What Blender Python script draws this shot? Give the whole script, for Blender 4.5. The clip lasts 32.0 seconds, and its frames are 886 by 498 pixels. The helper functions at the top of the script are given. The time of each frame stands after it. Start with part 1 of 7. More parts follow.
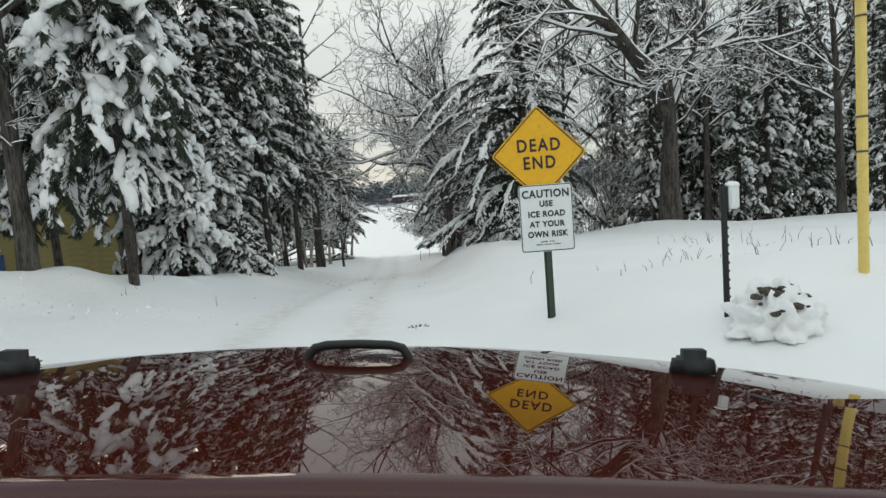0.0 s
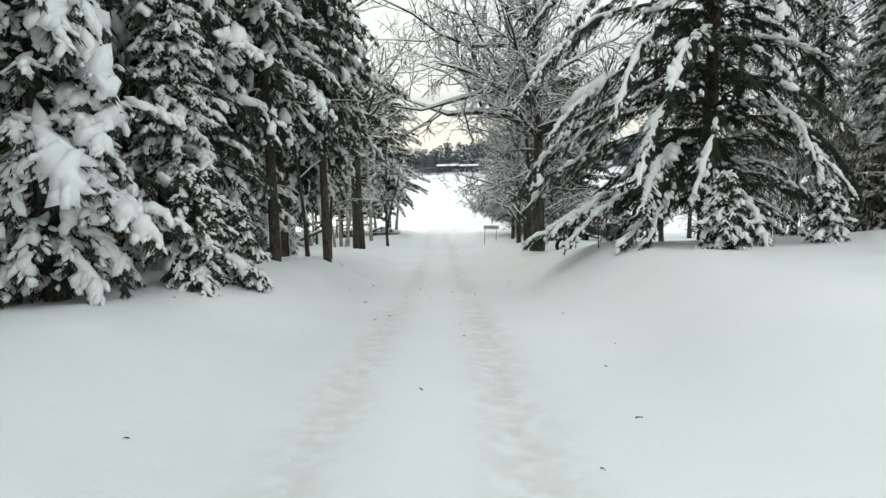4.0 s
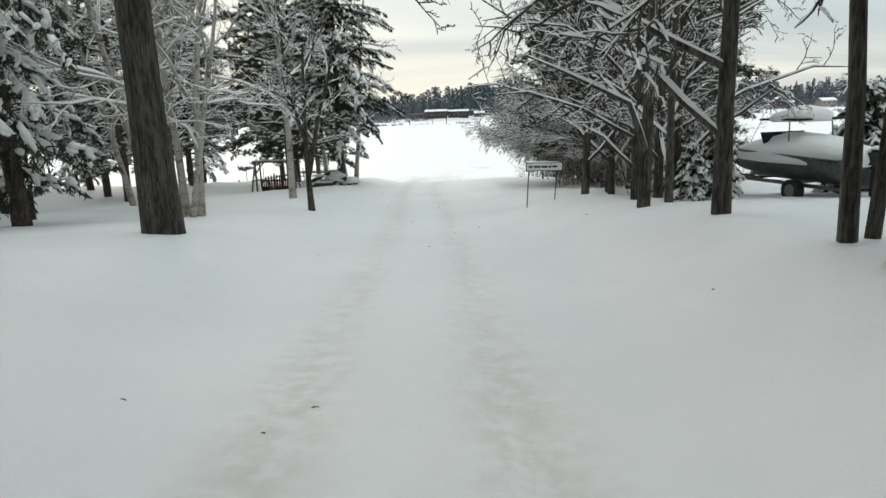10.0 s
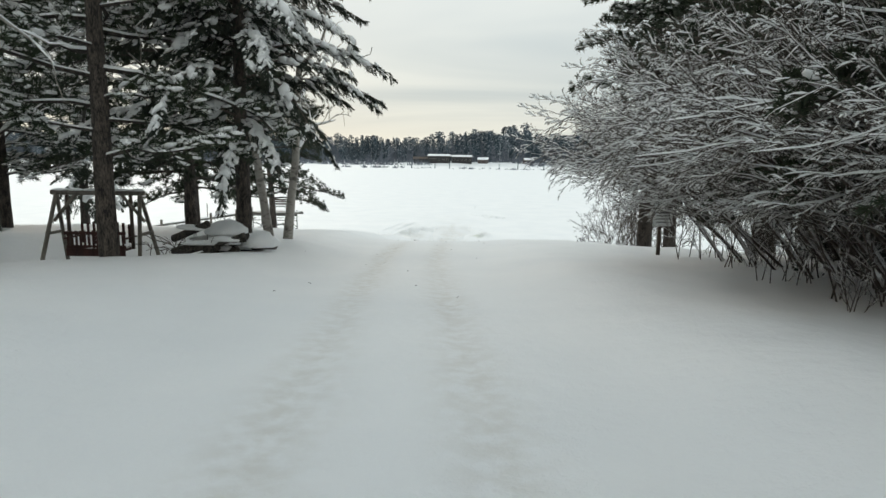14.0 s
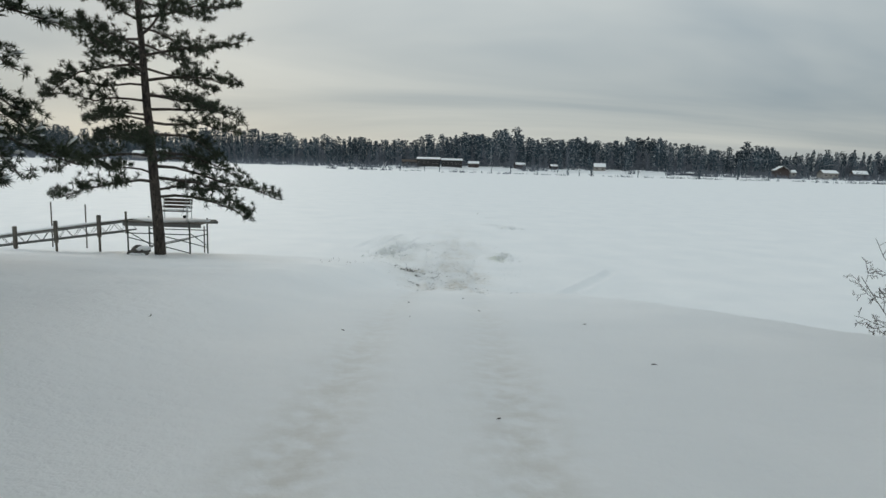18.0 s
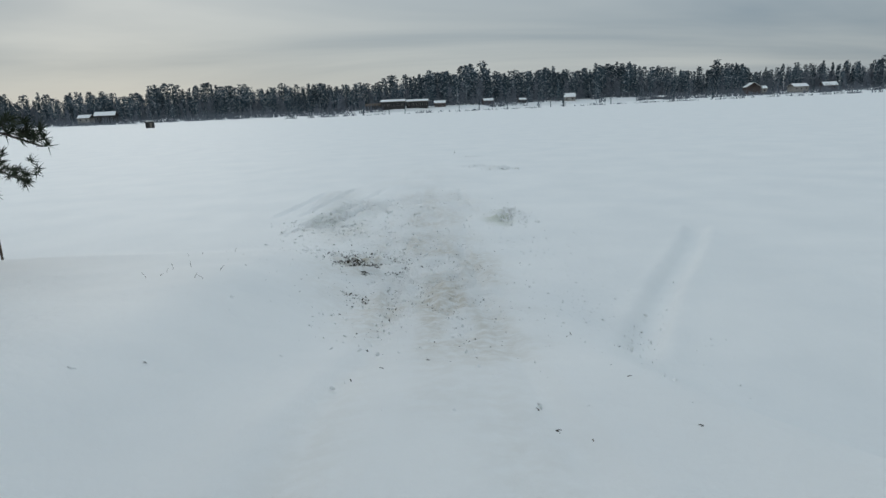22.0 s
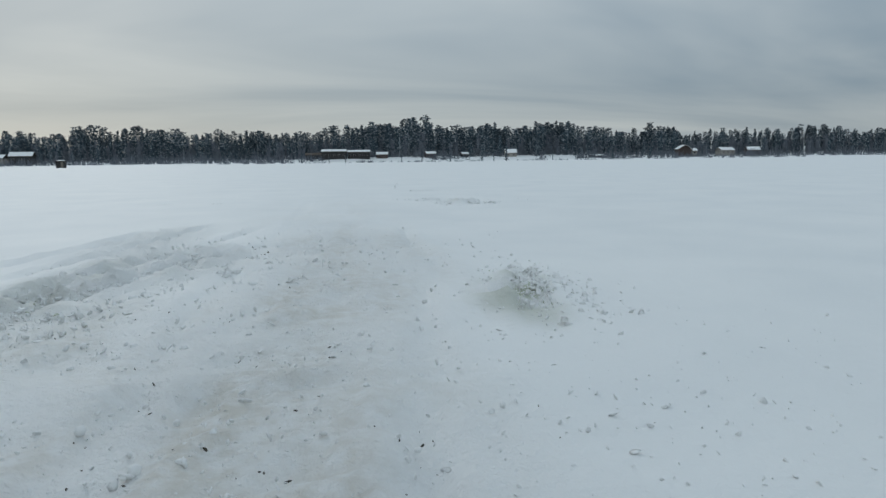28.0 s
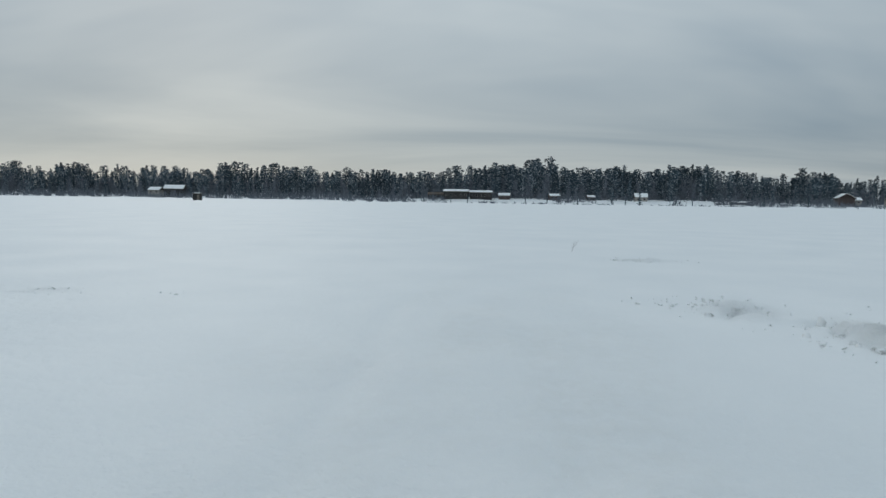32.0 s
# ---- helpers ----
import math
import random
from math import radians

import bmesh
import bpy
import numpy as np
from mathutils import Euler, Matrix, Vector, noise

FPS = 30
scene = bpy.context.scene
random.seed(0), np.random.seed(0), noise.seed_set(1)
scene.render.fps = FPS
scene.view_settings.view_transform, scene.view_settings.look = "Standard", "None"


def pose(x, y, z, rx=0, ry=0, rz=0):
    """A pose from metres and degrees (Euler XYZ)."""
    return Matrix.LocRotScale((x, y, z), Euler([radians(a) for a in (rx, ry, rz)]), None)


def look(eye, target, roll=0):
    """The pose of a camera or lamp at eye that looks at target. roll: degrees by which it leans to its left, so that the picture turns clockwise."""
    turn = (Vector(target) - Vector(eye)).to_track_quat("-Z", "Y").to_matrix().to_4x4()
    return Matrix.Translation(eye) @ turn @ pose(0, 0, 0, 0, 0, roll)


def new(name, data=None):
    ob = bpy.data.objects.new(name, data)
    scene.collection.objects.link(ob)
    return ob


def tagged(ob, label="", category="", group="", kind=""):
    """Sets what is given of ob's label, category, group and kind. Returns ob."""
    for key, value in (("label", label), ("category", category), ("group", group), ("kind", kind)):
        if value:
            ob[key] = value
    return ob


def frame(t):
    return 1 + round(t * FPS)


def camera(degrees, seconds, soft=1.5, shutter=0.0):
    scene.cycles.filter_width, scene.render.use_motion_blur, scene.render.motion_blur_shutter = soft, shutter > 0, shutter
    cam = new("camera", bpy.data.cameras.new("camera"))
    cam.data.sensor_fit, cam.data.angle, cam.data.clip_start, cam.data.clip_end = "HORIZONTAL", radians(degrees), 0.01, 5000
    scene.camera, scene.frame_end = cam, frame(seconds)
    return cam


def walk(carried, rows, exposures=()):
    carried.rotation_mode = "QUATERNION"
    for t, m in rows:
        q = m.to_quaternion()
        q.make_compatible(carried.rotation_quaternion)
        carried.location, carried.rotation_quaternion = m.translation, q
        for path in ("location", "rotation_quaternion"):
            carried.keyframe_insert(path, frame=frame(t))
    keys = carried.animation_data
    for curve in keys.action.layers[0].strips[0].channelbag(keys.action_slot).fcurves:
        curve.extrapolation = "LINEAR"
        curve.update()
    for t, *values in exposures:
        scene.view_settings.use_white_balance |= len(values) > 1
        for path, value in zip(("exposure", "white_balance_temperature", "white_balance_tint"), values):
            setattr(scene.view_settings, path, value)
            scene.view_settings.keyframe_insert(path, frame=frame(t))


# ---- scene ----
cam = camera(72.6, 32.0)
PATH = [
    (0, (0.000, -0.000, 1.650), (0.000, 1.992, 1.467), -4.40),
    (0.5, (-0.119, 0.574, 1.660), (-0.198, 2.565, 1.493), -4.00),
    (1, (-0.416, 1.342, 1.665), (-0.662, 3.322, 1.521), -3.50),
    (1.5, (-0.806, 2.446, 1.657), (-1.227, 4.397, 1.524), -2.52),
    (2, (-1.122, 3.534, 1.647), (-1.622, 5.466, 1.509), -1.25),
    (2.5, (-1.384, 4.829, 1.630), (-1.835, 6.770, 1.460), -1.81),
    (3, (-1.666, 6.455, 1.604), (-1.994, 8.418, 1.406), -0.11),
    (3.5, (-1.771, 8.281, 1.545), (-1.980, 10.255, 1.304), -1.06),
    (4, (-1.889, 10.101, 1.448), (-2.024, 12.078, 1.176), -1.52),
    (4.5, (-2.042, 11.833, 1.348), (-2.146, 13.806, 1.040), -1.37),
    (6.5, (-2.443, 18.132, 0.743), (-2.529, 20.099, 0.391), -0.60),
    (7, (-2.552, 19.962, 0.512), (-2.630, 21.926, 0.142), -0.75),
    (7.5, (-2.620, 21.907, 0.289), (-2.695, 23.867, -0.103), -1.28),
    (8, (-2.732, 23.776, 0.066), (-2.811, 25.733, -0.341), -1.59),
    (8.5, (-2.935, 25.628, -0.131), (-3.027, 27.585, -0.532), -0.49),
    (9, (-3.076, 27.451, -0.369), (-3.186, 29.401, -0.801), 0.42),
    (9.5, (-3.170, 29.598, -0.682), (-3.268, 31.546, -1.125), -1.26),
    (10, (-3.270, 31.621, -0.962), (-3.374, 33.570, -1.400), -2.01),
    (10.5, (-3.419, 33.586, -1.129), (-3.538, 35.540, -1.538), -0.28),
    (11, (-3.663, 35.683, -1.238), (-3.795, 37.642, -1.620), 1.41),
    (11.5, (-3.819, 37.963, -1.433), (-3.949, 39.924, -1.803), 1.36),
    (12, (-3.955, 40.317, -1.633), (-4.078, 42.281, -1.991), 0.04),
    (12.5, (-4.171, 42.791, -1.826), (-4.273, 44.760, -2.159), -0.24),
    (13, (-4.330, 45.158, -2.020), (-4.421, 47.133, -2.321), 0.97),
    (13.5, (-4.481, 47.468, -2.178), (-4.571, 49.442, -2.484), 1.64),
    (14, (-4.563, 49.739, -2.273), (-4.658, 51.715, -2.566), 0.78),
    (14.5, (-4.722, 51.904, -2.339), (-4.818, 53.883, -2.613), 1.21),
    (16.5, (-5.594, 60.072, -3.002), (-5.711, 62.050, -3.277), 0.90),
    (17, (-5.842, 62.505, -3.172), (-5.962, 64.482, -3.451), 1.01),
    (17.5, (-6.046, 64.952, -3.338), (-6.138, 66.929, -3.627), 1.40),
    (18, (-6.175, 67.275, -3.474), (-6.230, 69.255, -3.752), 1.62),
    (18.5, (-6.235, 69.332, -3.572), (-6.263, 71.313, -3.845), 0.11),
    (19, (-6.288, 71.240, -3.687), (-6.298, 73.221, -3.961), 0.17),
    (19.5, (-6.304, 73.074, -3.842), (-6.299, 75.049, -4.157), -0.60),
    (20, (-6.341, 74.753, -3.995), (-6.323, 76.722, -4.345), -0.69),
    (20.5, (-6.347, 76.267, -4.137), (-6.324, 78.237, -4.482), -1.06),
    (21, (-6.315, 77.751, -4.306), (-6.292, 79.716, -4.679), -2.34),
    (21.5, (-6.378, 79.152, -4.504), (-6.354, 81.107, -4.924), -1.56),
    (22, (-6.376, 80.409, -4.711), (-6.350, 82.355, -5.173), -2.59),
    (22.5, (-6.412, 81.633, -4.920), (-6.399, 83.570, -5.417), -2.67),
    (23, (-6.488, 82.840, -5.136), (-6.483, 84.776, -5.637), -1.89),
    (23.5, (-6.523, 84.093, -5.379), (-6.513, 86.024, -5.902), -1.22),
    (24, (-6.464, 85.266, -5.596), (-6.432, 87.186, -6.156), -3.49),
    (24.5, (-6.426, 86.228, -5.800), (-6.357, 88.137, -6.392), -2.55),
    (25, (-6.336, 87.346, -6.075), (-6.237, 89.249, -6.683), -3.29),
    (25.5, (-6.237, 88.483, -6.339), (-6.122, 90.383, -6.952), -5.04),
    (27.5, (-5.928, 92.834, -6.917), (-5.719, 94.789, -7.282), -1.39),
    (28, (-5.811, 94.441, -6.987), (-5.582, 96.406, -7.283), -0.75),
    (28.5, (-5.699, 96.120, -7.058), (-5.452, 98.091, -7.289), 0.15),
    (29, (-5.702, 97.741, -7.036), (-5.498, 99.722, -7.224), 3.09),
    (29.5, (-5.867, 99.683, -7.053), (-5.890, 101.676, -7.223), 4.02),
    (30, (-6.172, 101.961, -7.095), (-6.317, 103.947, -7.278), 2.12),
    (30.5, (-6.486, 104.436, -7.130), (-6.674, 106.418, -7.320), 1.23),
    (31, (-6.689, 106.971, -7.160), (-6.904, 108.951, -7.339), -1.88),
    (31.5, (-6.904, 109.484, -7.159), (-7.107, 111.467, -7.322), -2.32),
    (32, (-7.094, 111.944, -7.157), (-7.250, 113.931, -7.319), 0.82),
]
EXPOSURES = [(0, 0.06, 7600, 13), (2, 0.28, 7650, 13), (3, 0.42, 7700, 13), (5, 0.48, 7700, 13), (7, 0.44, 7700, 12.5), (10, 0.37, 7700, 12.5), (12, 0.26, 7600, 12.5), (14, 0.16, 7600, 12), (16.5, -0.25, 7400, 12), (19, -0.45, 7100, 11), (23, -0.58, 6750, 11), (28, -0.6, 6650, 10), (32, -0.6, 6650, 10)]
walk(cam, [(t, look(eye, target, roll)) for t, eye, target, roll in PATH], EXPOSURES)

# ---- overcast sky and a veiled sun ----
world = bpy.data.worlds.new("overcast_sky")
scene.world = world
world.use_nodes = True
wn, wl = world.node_tree.nodes, world.node_tree.links
wn.clear()
SUN_ELEVATION, SUN_TURN = radians(24), radians(-28)


def wnode(kind, **values):
    n = wn.new(kind)
    for key, value in values.items():
        n.inputs[key].default_value = value
    return n


sky = wn.new("ShaderNodeTexSky")
sky.sky_type, sky.sun_disc, sky.sun_elevation, sky.sun_rotation = "NISHITA", False, SUN_ELEVATION, SUN_TURN
where = wn.new("ShaderNodeTexCoord")
split = wn.new("ShaderNodeSeparateXYZ")
wl.new(where.outputs["Generated"], split.inputs[0])


def wmath(op, a, b=None, clamp=False):
    n = wn.new("ShaderNodeMath")
    n.operation, n.use_clamp = op, clamp
    for socket, value in zip(n.inputs, (a, b)):
        if value is None:
            continue
        if isinstance(value, (int, float)):
            socket.default_value = value
        else:
            wl.new(value, socket)
    return n.outputs[0]


height = wmath("MAXIMUM", split.outputs["Z"], 0.0)
deep = wmath("ADD", height, 0.16)
cloud_x, cloud_y = wmath("DIVIDE", split.outputs["X"], deep), wmath("DIVIDE", split.outputs["Y"], deep)
sheet = wn.new("ShaderNodeCombineXYZ")
wl.new(wmath("MULTIPLY", cloud_x, 0.45), sheet.inputs[0])
wl.new(cloud_y, sheet.inputs[1])
puffs = wnode("ShaderNodeTexNoise", Scale=0.62, Detail=5.0, Roughness=0.5, Distortion=0.55)
wl.new(sheet.outputs[0], puffs.inputs["Vector"])
cover = wn.new("ShaderNodeValToRGB")
cover.color_ramp.elements[0].position, cover.color_ramp.elements[0].color = 0.34, (0.205, 0.315, 0.425, 1)
cover.color_ramp.elements[1].position, cover.color_ramp.elements[1].color = 0.64, (0.595, 0.68, 0.725, 1)
wl.new(puffs.outputs["Fac"], cover.inputs["Fac"])
# warmer and lighter low down, where the cloud thins
low = wmath("POWER", wmath("SUBTRACT", 1.0, height, True), 9.0)
glow = wn.new("ShaderNodeMix")
glow.data_type = "RGBA"
near_sun = wn.new("ShaderNodeVectorMath")
near_sun.operation = "DOT_PRODUCT"
near_sun.inputs[1].default_value = (-math.sin(radians(28)), math.cos(radians(28)), 0.1)
wl.new(where.outputs["Generated"], near_sun.inputs[0])
toward = wmath("POWER", wmath("MAXIMUM", near_sun.outputs["Value"], 0.0), 5.0)
wl.new(wmath("MULTIPLY", low, wmath("ADD", wmath("MULTIPLY", toward, 0.55), 0.4)), glow.inputs["Factor"])
wl.new(cover.outputs["Color"], glow.inputs["A"])
glow.inputs["B"].default_value = (0.735, 0.79, 0.77, 1)
veil = wn.new("ShaderNodeMix")
veil.data_type, veil.inputs["Factor"].default_value = "RGBA", 0.94
dim = wn.new("ShaderNodeVectorMath")
dim.operation, dim.inputs["Scale"].default_value = "SCALE", 0.1
wl.new(sky.outputs["Color"], dim.inputs[0])
wl.new(dim.outputs["Vector"], veil.inputs["A"])
wl.new(glow.outputs["Result"], veil.inputs["B"])
dome = wn.new("ShaderNodeBackground")
wl.new(veil.outputs["Result"], dome.inputs["Color"])
# an overcast dome is brighter overhead than near the horizon
SKY_LEVEL = 1.0
wl.new(wmath("MULTIPLY", wmath("ADD", wmath("MULTIPLY", height, 1.1), 1.0), SKY_LEVEL), dome.inputs["Strength"])
wout = wn.new("ShaderNodeOutputWorld")
wl.new(dome.outputs[0], wout.inputs["Surface"])

sun = new("sun", bpy.data.lights.new("sun", "SUN"))
sun.data.energy, sun.data.angle, sun.data.color = 0.6, radians(30), (1.0, 0.96, 0.90)
sun.matrix_world = look((-60 * math.sin(radians(28)), 60 * math.cos(radians(28)), 60 * math.tan(SUN_ELEVATION)), (0, 0, 0))

# ---- the lie of the land: road line, its height, the banks on both sides ----
ROAD_Y = np.array([-30, 0, 3.5, 6.5, 10, 18, 24, 30, 36, 42, 50, 60, 67, 74, 80, 85, 90, 95, 102, 107, 112, 140.0])
ROAD_X = np.array([2.5, -0.15, -1.2, -1.8, -2.05, -2.55, -2.9, -3.3, -3.75, -4.15, -4.7, -5.7, -6.25, -6.4, -6.5, -6.5, -6.3, -6.0, -6.3, -6.8, -7.2, -9.5])
PROF_Y = np.array([-60, 0, 5, 8, 12, 18, 24, 30, 34, 40, 45, 50, 55, 60, 65, 70, 75, 80, 85, 88, 90.5, 93, 97, 400.0])
PROF_Z = np.array([0, 0, 0, -.1, -.33, -.93, -1.58, -2.4, -2.82, -3.27, -3.67, -3.92, -4.25, -4.65, -5.0, -5.27, -5.67, -6.35, -7.2, -7.93, -8.4, -8.68, -8.81, -8.81])
RIGHT_Y = np.array([-60, 0, 7, 14, 20, 25, 30, 36, 42, 48, 56, 68, 76, 82, 86, 90, 94, 98.0])
RIGHT_H = np.array([.1, .2, .33, .7, 1.0, 1.25, 1.05, .8, .7, .45, .35, .2, .1, .2, .2, .1, .05, 0])
LEFT_Y = np.array([-60, 0, 5, 9, 14, 20, 28, 36, 41, 50, 55, 63, 74, 82, 88, 92, 95, 97.5, 99])
LEFT_H = np.array([.2, .2, .3, .4, .5, .85, 1.0, .7, .6, .25, .2, .35, .3, .5, .8, 1.0, .8, .3, 0])
MOUNDS = [(-1.2, 47.5, .22, 1.2), (-11.5, 8.3, .62, 1.1), (-10.2, 8.7, .3, .5), (-9.2, 9.3, .66, .9), (-8.3, 9.7, .35, .45), (-7.6, 10.5, .6, .8), (-6.9, 11.2, .28, .4), (-6.5, 12.4, .4, .8), (-5.8, 13.4, .2, .4), (-12.8, 8.6, .3, .6), (-14, 8, .5, 2),
          (3.4, 5.6, .25, .8), (4.6, 6.8, .4, 1.3), (-9.9, 66.9, .12, .9), (8.7, 23.4, .3, 1.6), (-1.3, .2, .09, 1.0), (-15.2, 65.6, -.6, 1.9), (1.5, 34.9, -.42, 1.0)]
LAKE_Z = -8.81
EDGE_X = np.array([-6, -4, -2, 0, 3, 8, 14, 30.0])
EDGE_Y = np.array([95, 83, 78, 73.4, 71.5, 62, 56, 54.0])


def lattice(ix, iy, seed):
    n = (ix.astype(np.int64) * 374761393 + iy.astype(np.int64) * 668265263 + seed * 1442695041) & 0x7FFFFFFF
    n = ((n ^ (n >> 13)) * 1274126177) & 0x7FFFFFFF
    return ((n ^ (n >> 16)) & 0xFFFF) / 65535.0


def value_noise(x, y, size, seed=0):
    u, v = np.asarray(x, float) / size, np.asarray(y, float) / size
    iu, iv = np.floor(u), np.floor(v)
    a, b = u - iu, v - iv
    a, b = a * a * (3 - 2 * a), b * b * (3 - 2 * b)
    low = lattice(iu, iv, seed) * (1 - a) + lattice(iu + 1, iv, seed) * a
    high = lattice(iu, iv + 1, seed) * (1 - a) + lattice(iu + 1, iv + 1, seed) * a
    return low * (1 - b) + high * b


def smooth(t):
    t = np.clip(t, 0, 1)
    return t * t * (3 - 2 * t)


def land(x, y):
    """Height of the snow at x, y."""
    x, y = np.asarray(x, float), np.asarray(y, float)
    d = x - np.interp(y, ROAD_Y, ROAD_X)
    soft = 2.0 + .6 * value_noise(x, y, 4.0, 3)
    z = np.interp(y, PROF_Y, PROF_Z) * .5 + .25 * np.interp(y - 1.5, PROF_Y, PROF_Z) + .25 * np.interp(y + 1.5, PROF_Y, PROF_Z)
    side = np.where(d > 0, np.interp(y, RIGHT_Y, RIGHT_H), np.interp(y, LEFT_Y, LEFT_H))
    z = z + side * smooth((np.abs(d) - soft + .5) / 2.6)
    # on this side the lake comes nearer
    edge = np.interp(x, EDGE_X, EDGE_Y)
    z = z + (LAKE_Z - z) * smooth((y - edge) / 10) * smooth((d - 1.4) / 2.2)
    for mx, my, h, s in MOUNDS:
        z = z + h * np.exp(-((x - mx) ** 2 + (y - my) ** 2) / (2 * s * s))
    shore = smooth((99 - y) / 6)
    off = smooth((np.abs(d) - 1.6) / 1.5)
    z = z + shore * off * (.16 * (value_noise(x, y, 2.6, 5) - .5) + .05 * (value_noise(x, y, .7, 6) - .5))
    rut = np.exp(-((np.abs(d + .1) - .78) / .2) ** 2)
    z = z - shore * .028 * rut * (.5 + value_noise(x, y, 3, 8)) + .012 * (value_noise(x, y, .35, 9) - .5) * shore * off
    return z


def land_at(x, y):
    return float(land(np.array([x]), np.array([y]))[0])


# ---- materials ----
def material(name, rough=0.8, metal=0.0):
    m = bpy.data.materials.new(name)
    m.use_nodes = True
    b = m.node_tree.nodes["Principled BSDF"]
    b.inputs["Roughness"].default_value, b.inputs["Metallic"].default_value = rough, metal
    return m, m.node_tree.nodes, m.node_tree.links, b


def ramp(nodes, stops):
    r = nodes.new("ShaderNodeValToRGB")
    while len(r.color_ramp.elements) < len(stops):
        r.color_ramp.elements.new(0.5)
    for e, (p, c) in zip(r.color_ramp.elements, stops):
        e.position, e.color = p, (*c, 1)
    return r


def noise_tex(nodes, links, scale, detail=4.0, rough=0.55, stretch=(1, 1, 1), coords="Object"):
    co, mp, n = nodes.new("ShaderNodeTexCoord"), nodes.new("ShaderNodeMapping"), nodes.new("ShaderNodeTexNoise")
    mp.inputs["Scale"].default_value = stretch
    links.new(co.outputs[coords], mp.inputs["Vector"])
    links.new(mp.outputs[0], n.inputs["Vector"])
    n.inputs["Scale"].default_value, n.inputs["Detail"].default_value, n.inputs["Roughness"].default_value = scale, detail, rough
    return n


def bump(nodes, links, b, source, strength, distance):
    n = nodes.new("ShaderNodeBump")
    n.inputs["Strength"].default_value, n.inputs["Distance"].default_value = strength, distance
    links.new(source, n.inputs["Height"])
    links.new(n.outputs[0], b.inputs["Normal"])


def mix_colour(nodes, links, fac, a, b, blend="MIX"):
    n = nodes.new("ShaderNodeMix")
    n.data_type, n.blend_type = "RGBA", blend
    for key, value in (("Factor", fac), ("A", a), ("B", b)):
        if isinstance(value, (int, float, tuple)):
            n.inputs[key].default_value = value
        else:
            links.new(value, n.inputs[key])
    return n.outputs["Result"]


def mottled(name, dark, light, scale, rough=0.8, stretch=(1, 1, 1), relief=0.0, fine=6.0, metal=0.0, spread=(0.35, 0.68), per_thing=0.0):
    """A surface that varies between two colours at two scales, with relief."""
    m, nodes, links, b = material(name, rough, metal)
    big, small = noise_tex(nodes, links, scale, 5, 0.6, stretch), noise_tex(nodes, links, scale * fine, 3, 0.6, stretch)
    both = nodes.new("ShaderNodeMath")
    both.operation = "MULTIPLY_ADD"
    links.new(small.outputs["Fac"], both.inputs[0])
    both.inputs[1].default_value = 0.45
    half = nodes.new("ShaderNodeMath")
    half.operation, half.inputs[1].default_value = "MULTIPLY", 0.55
    links.new(big.outputs["Fac"], half.inputs[0])
    links.new(half.outputs[0], both.inputs[2])
    r = ramp(nodes, [(spread[0], dark), (spread[1], light)])
    links.new(both.outputs[0], r.inputs["Fac"])
    colour = r.outputs["Color"]
    if per_thing:
        info, hsv, span = nodes.new("ShaderNodeObjectInfo"), nodes.new("ShaderNodeHueSaturation"), nodes.new("ShaderNodeMapRange")
        span.inputs["To Min"].default_value, span.inputs["To Max"].default_value = 1 - per_thing, 1 + per_thing
        links.new(info.outputs["Random"], span.inputs["Value"])
        links.new(span.outputs[0], hsv.inputs["Value"])
        links.new(colour, hsv.inputs["Color"])
        colour = hsv.outputs["Color"]
    links.new(colour, b.inputs["Base Color"])
    if relief:
        bump(nodes, links, b, both.outputs[0], 0.7, relief)
    return m


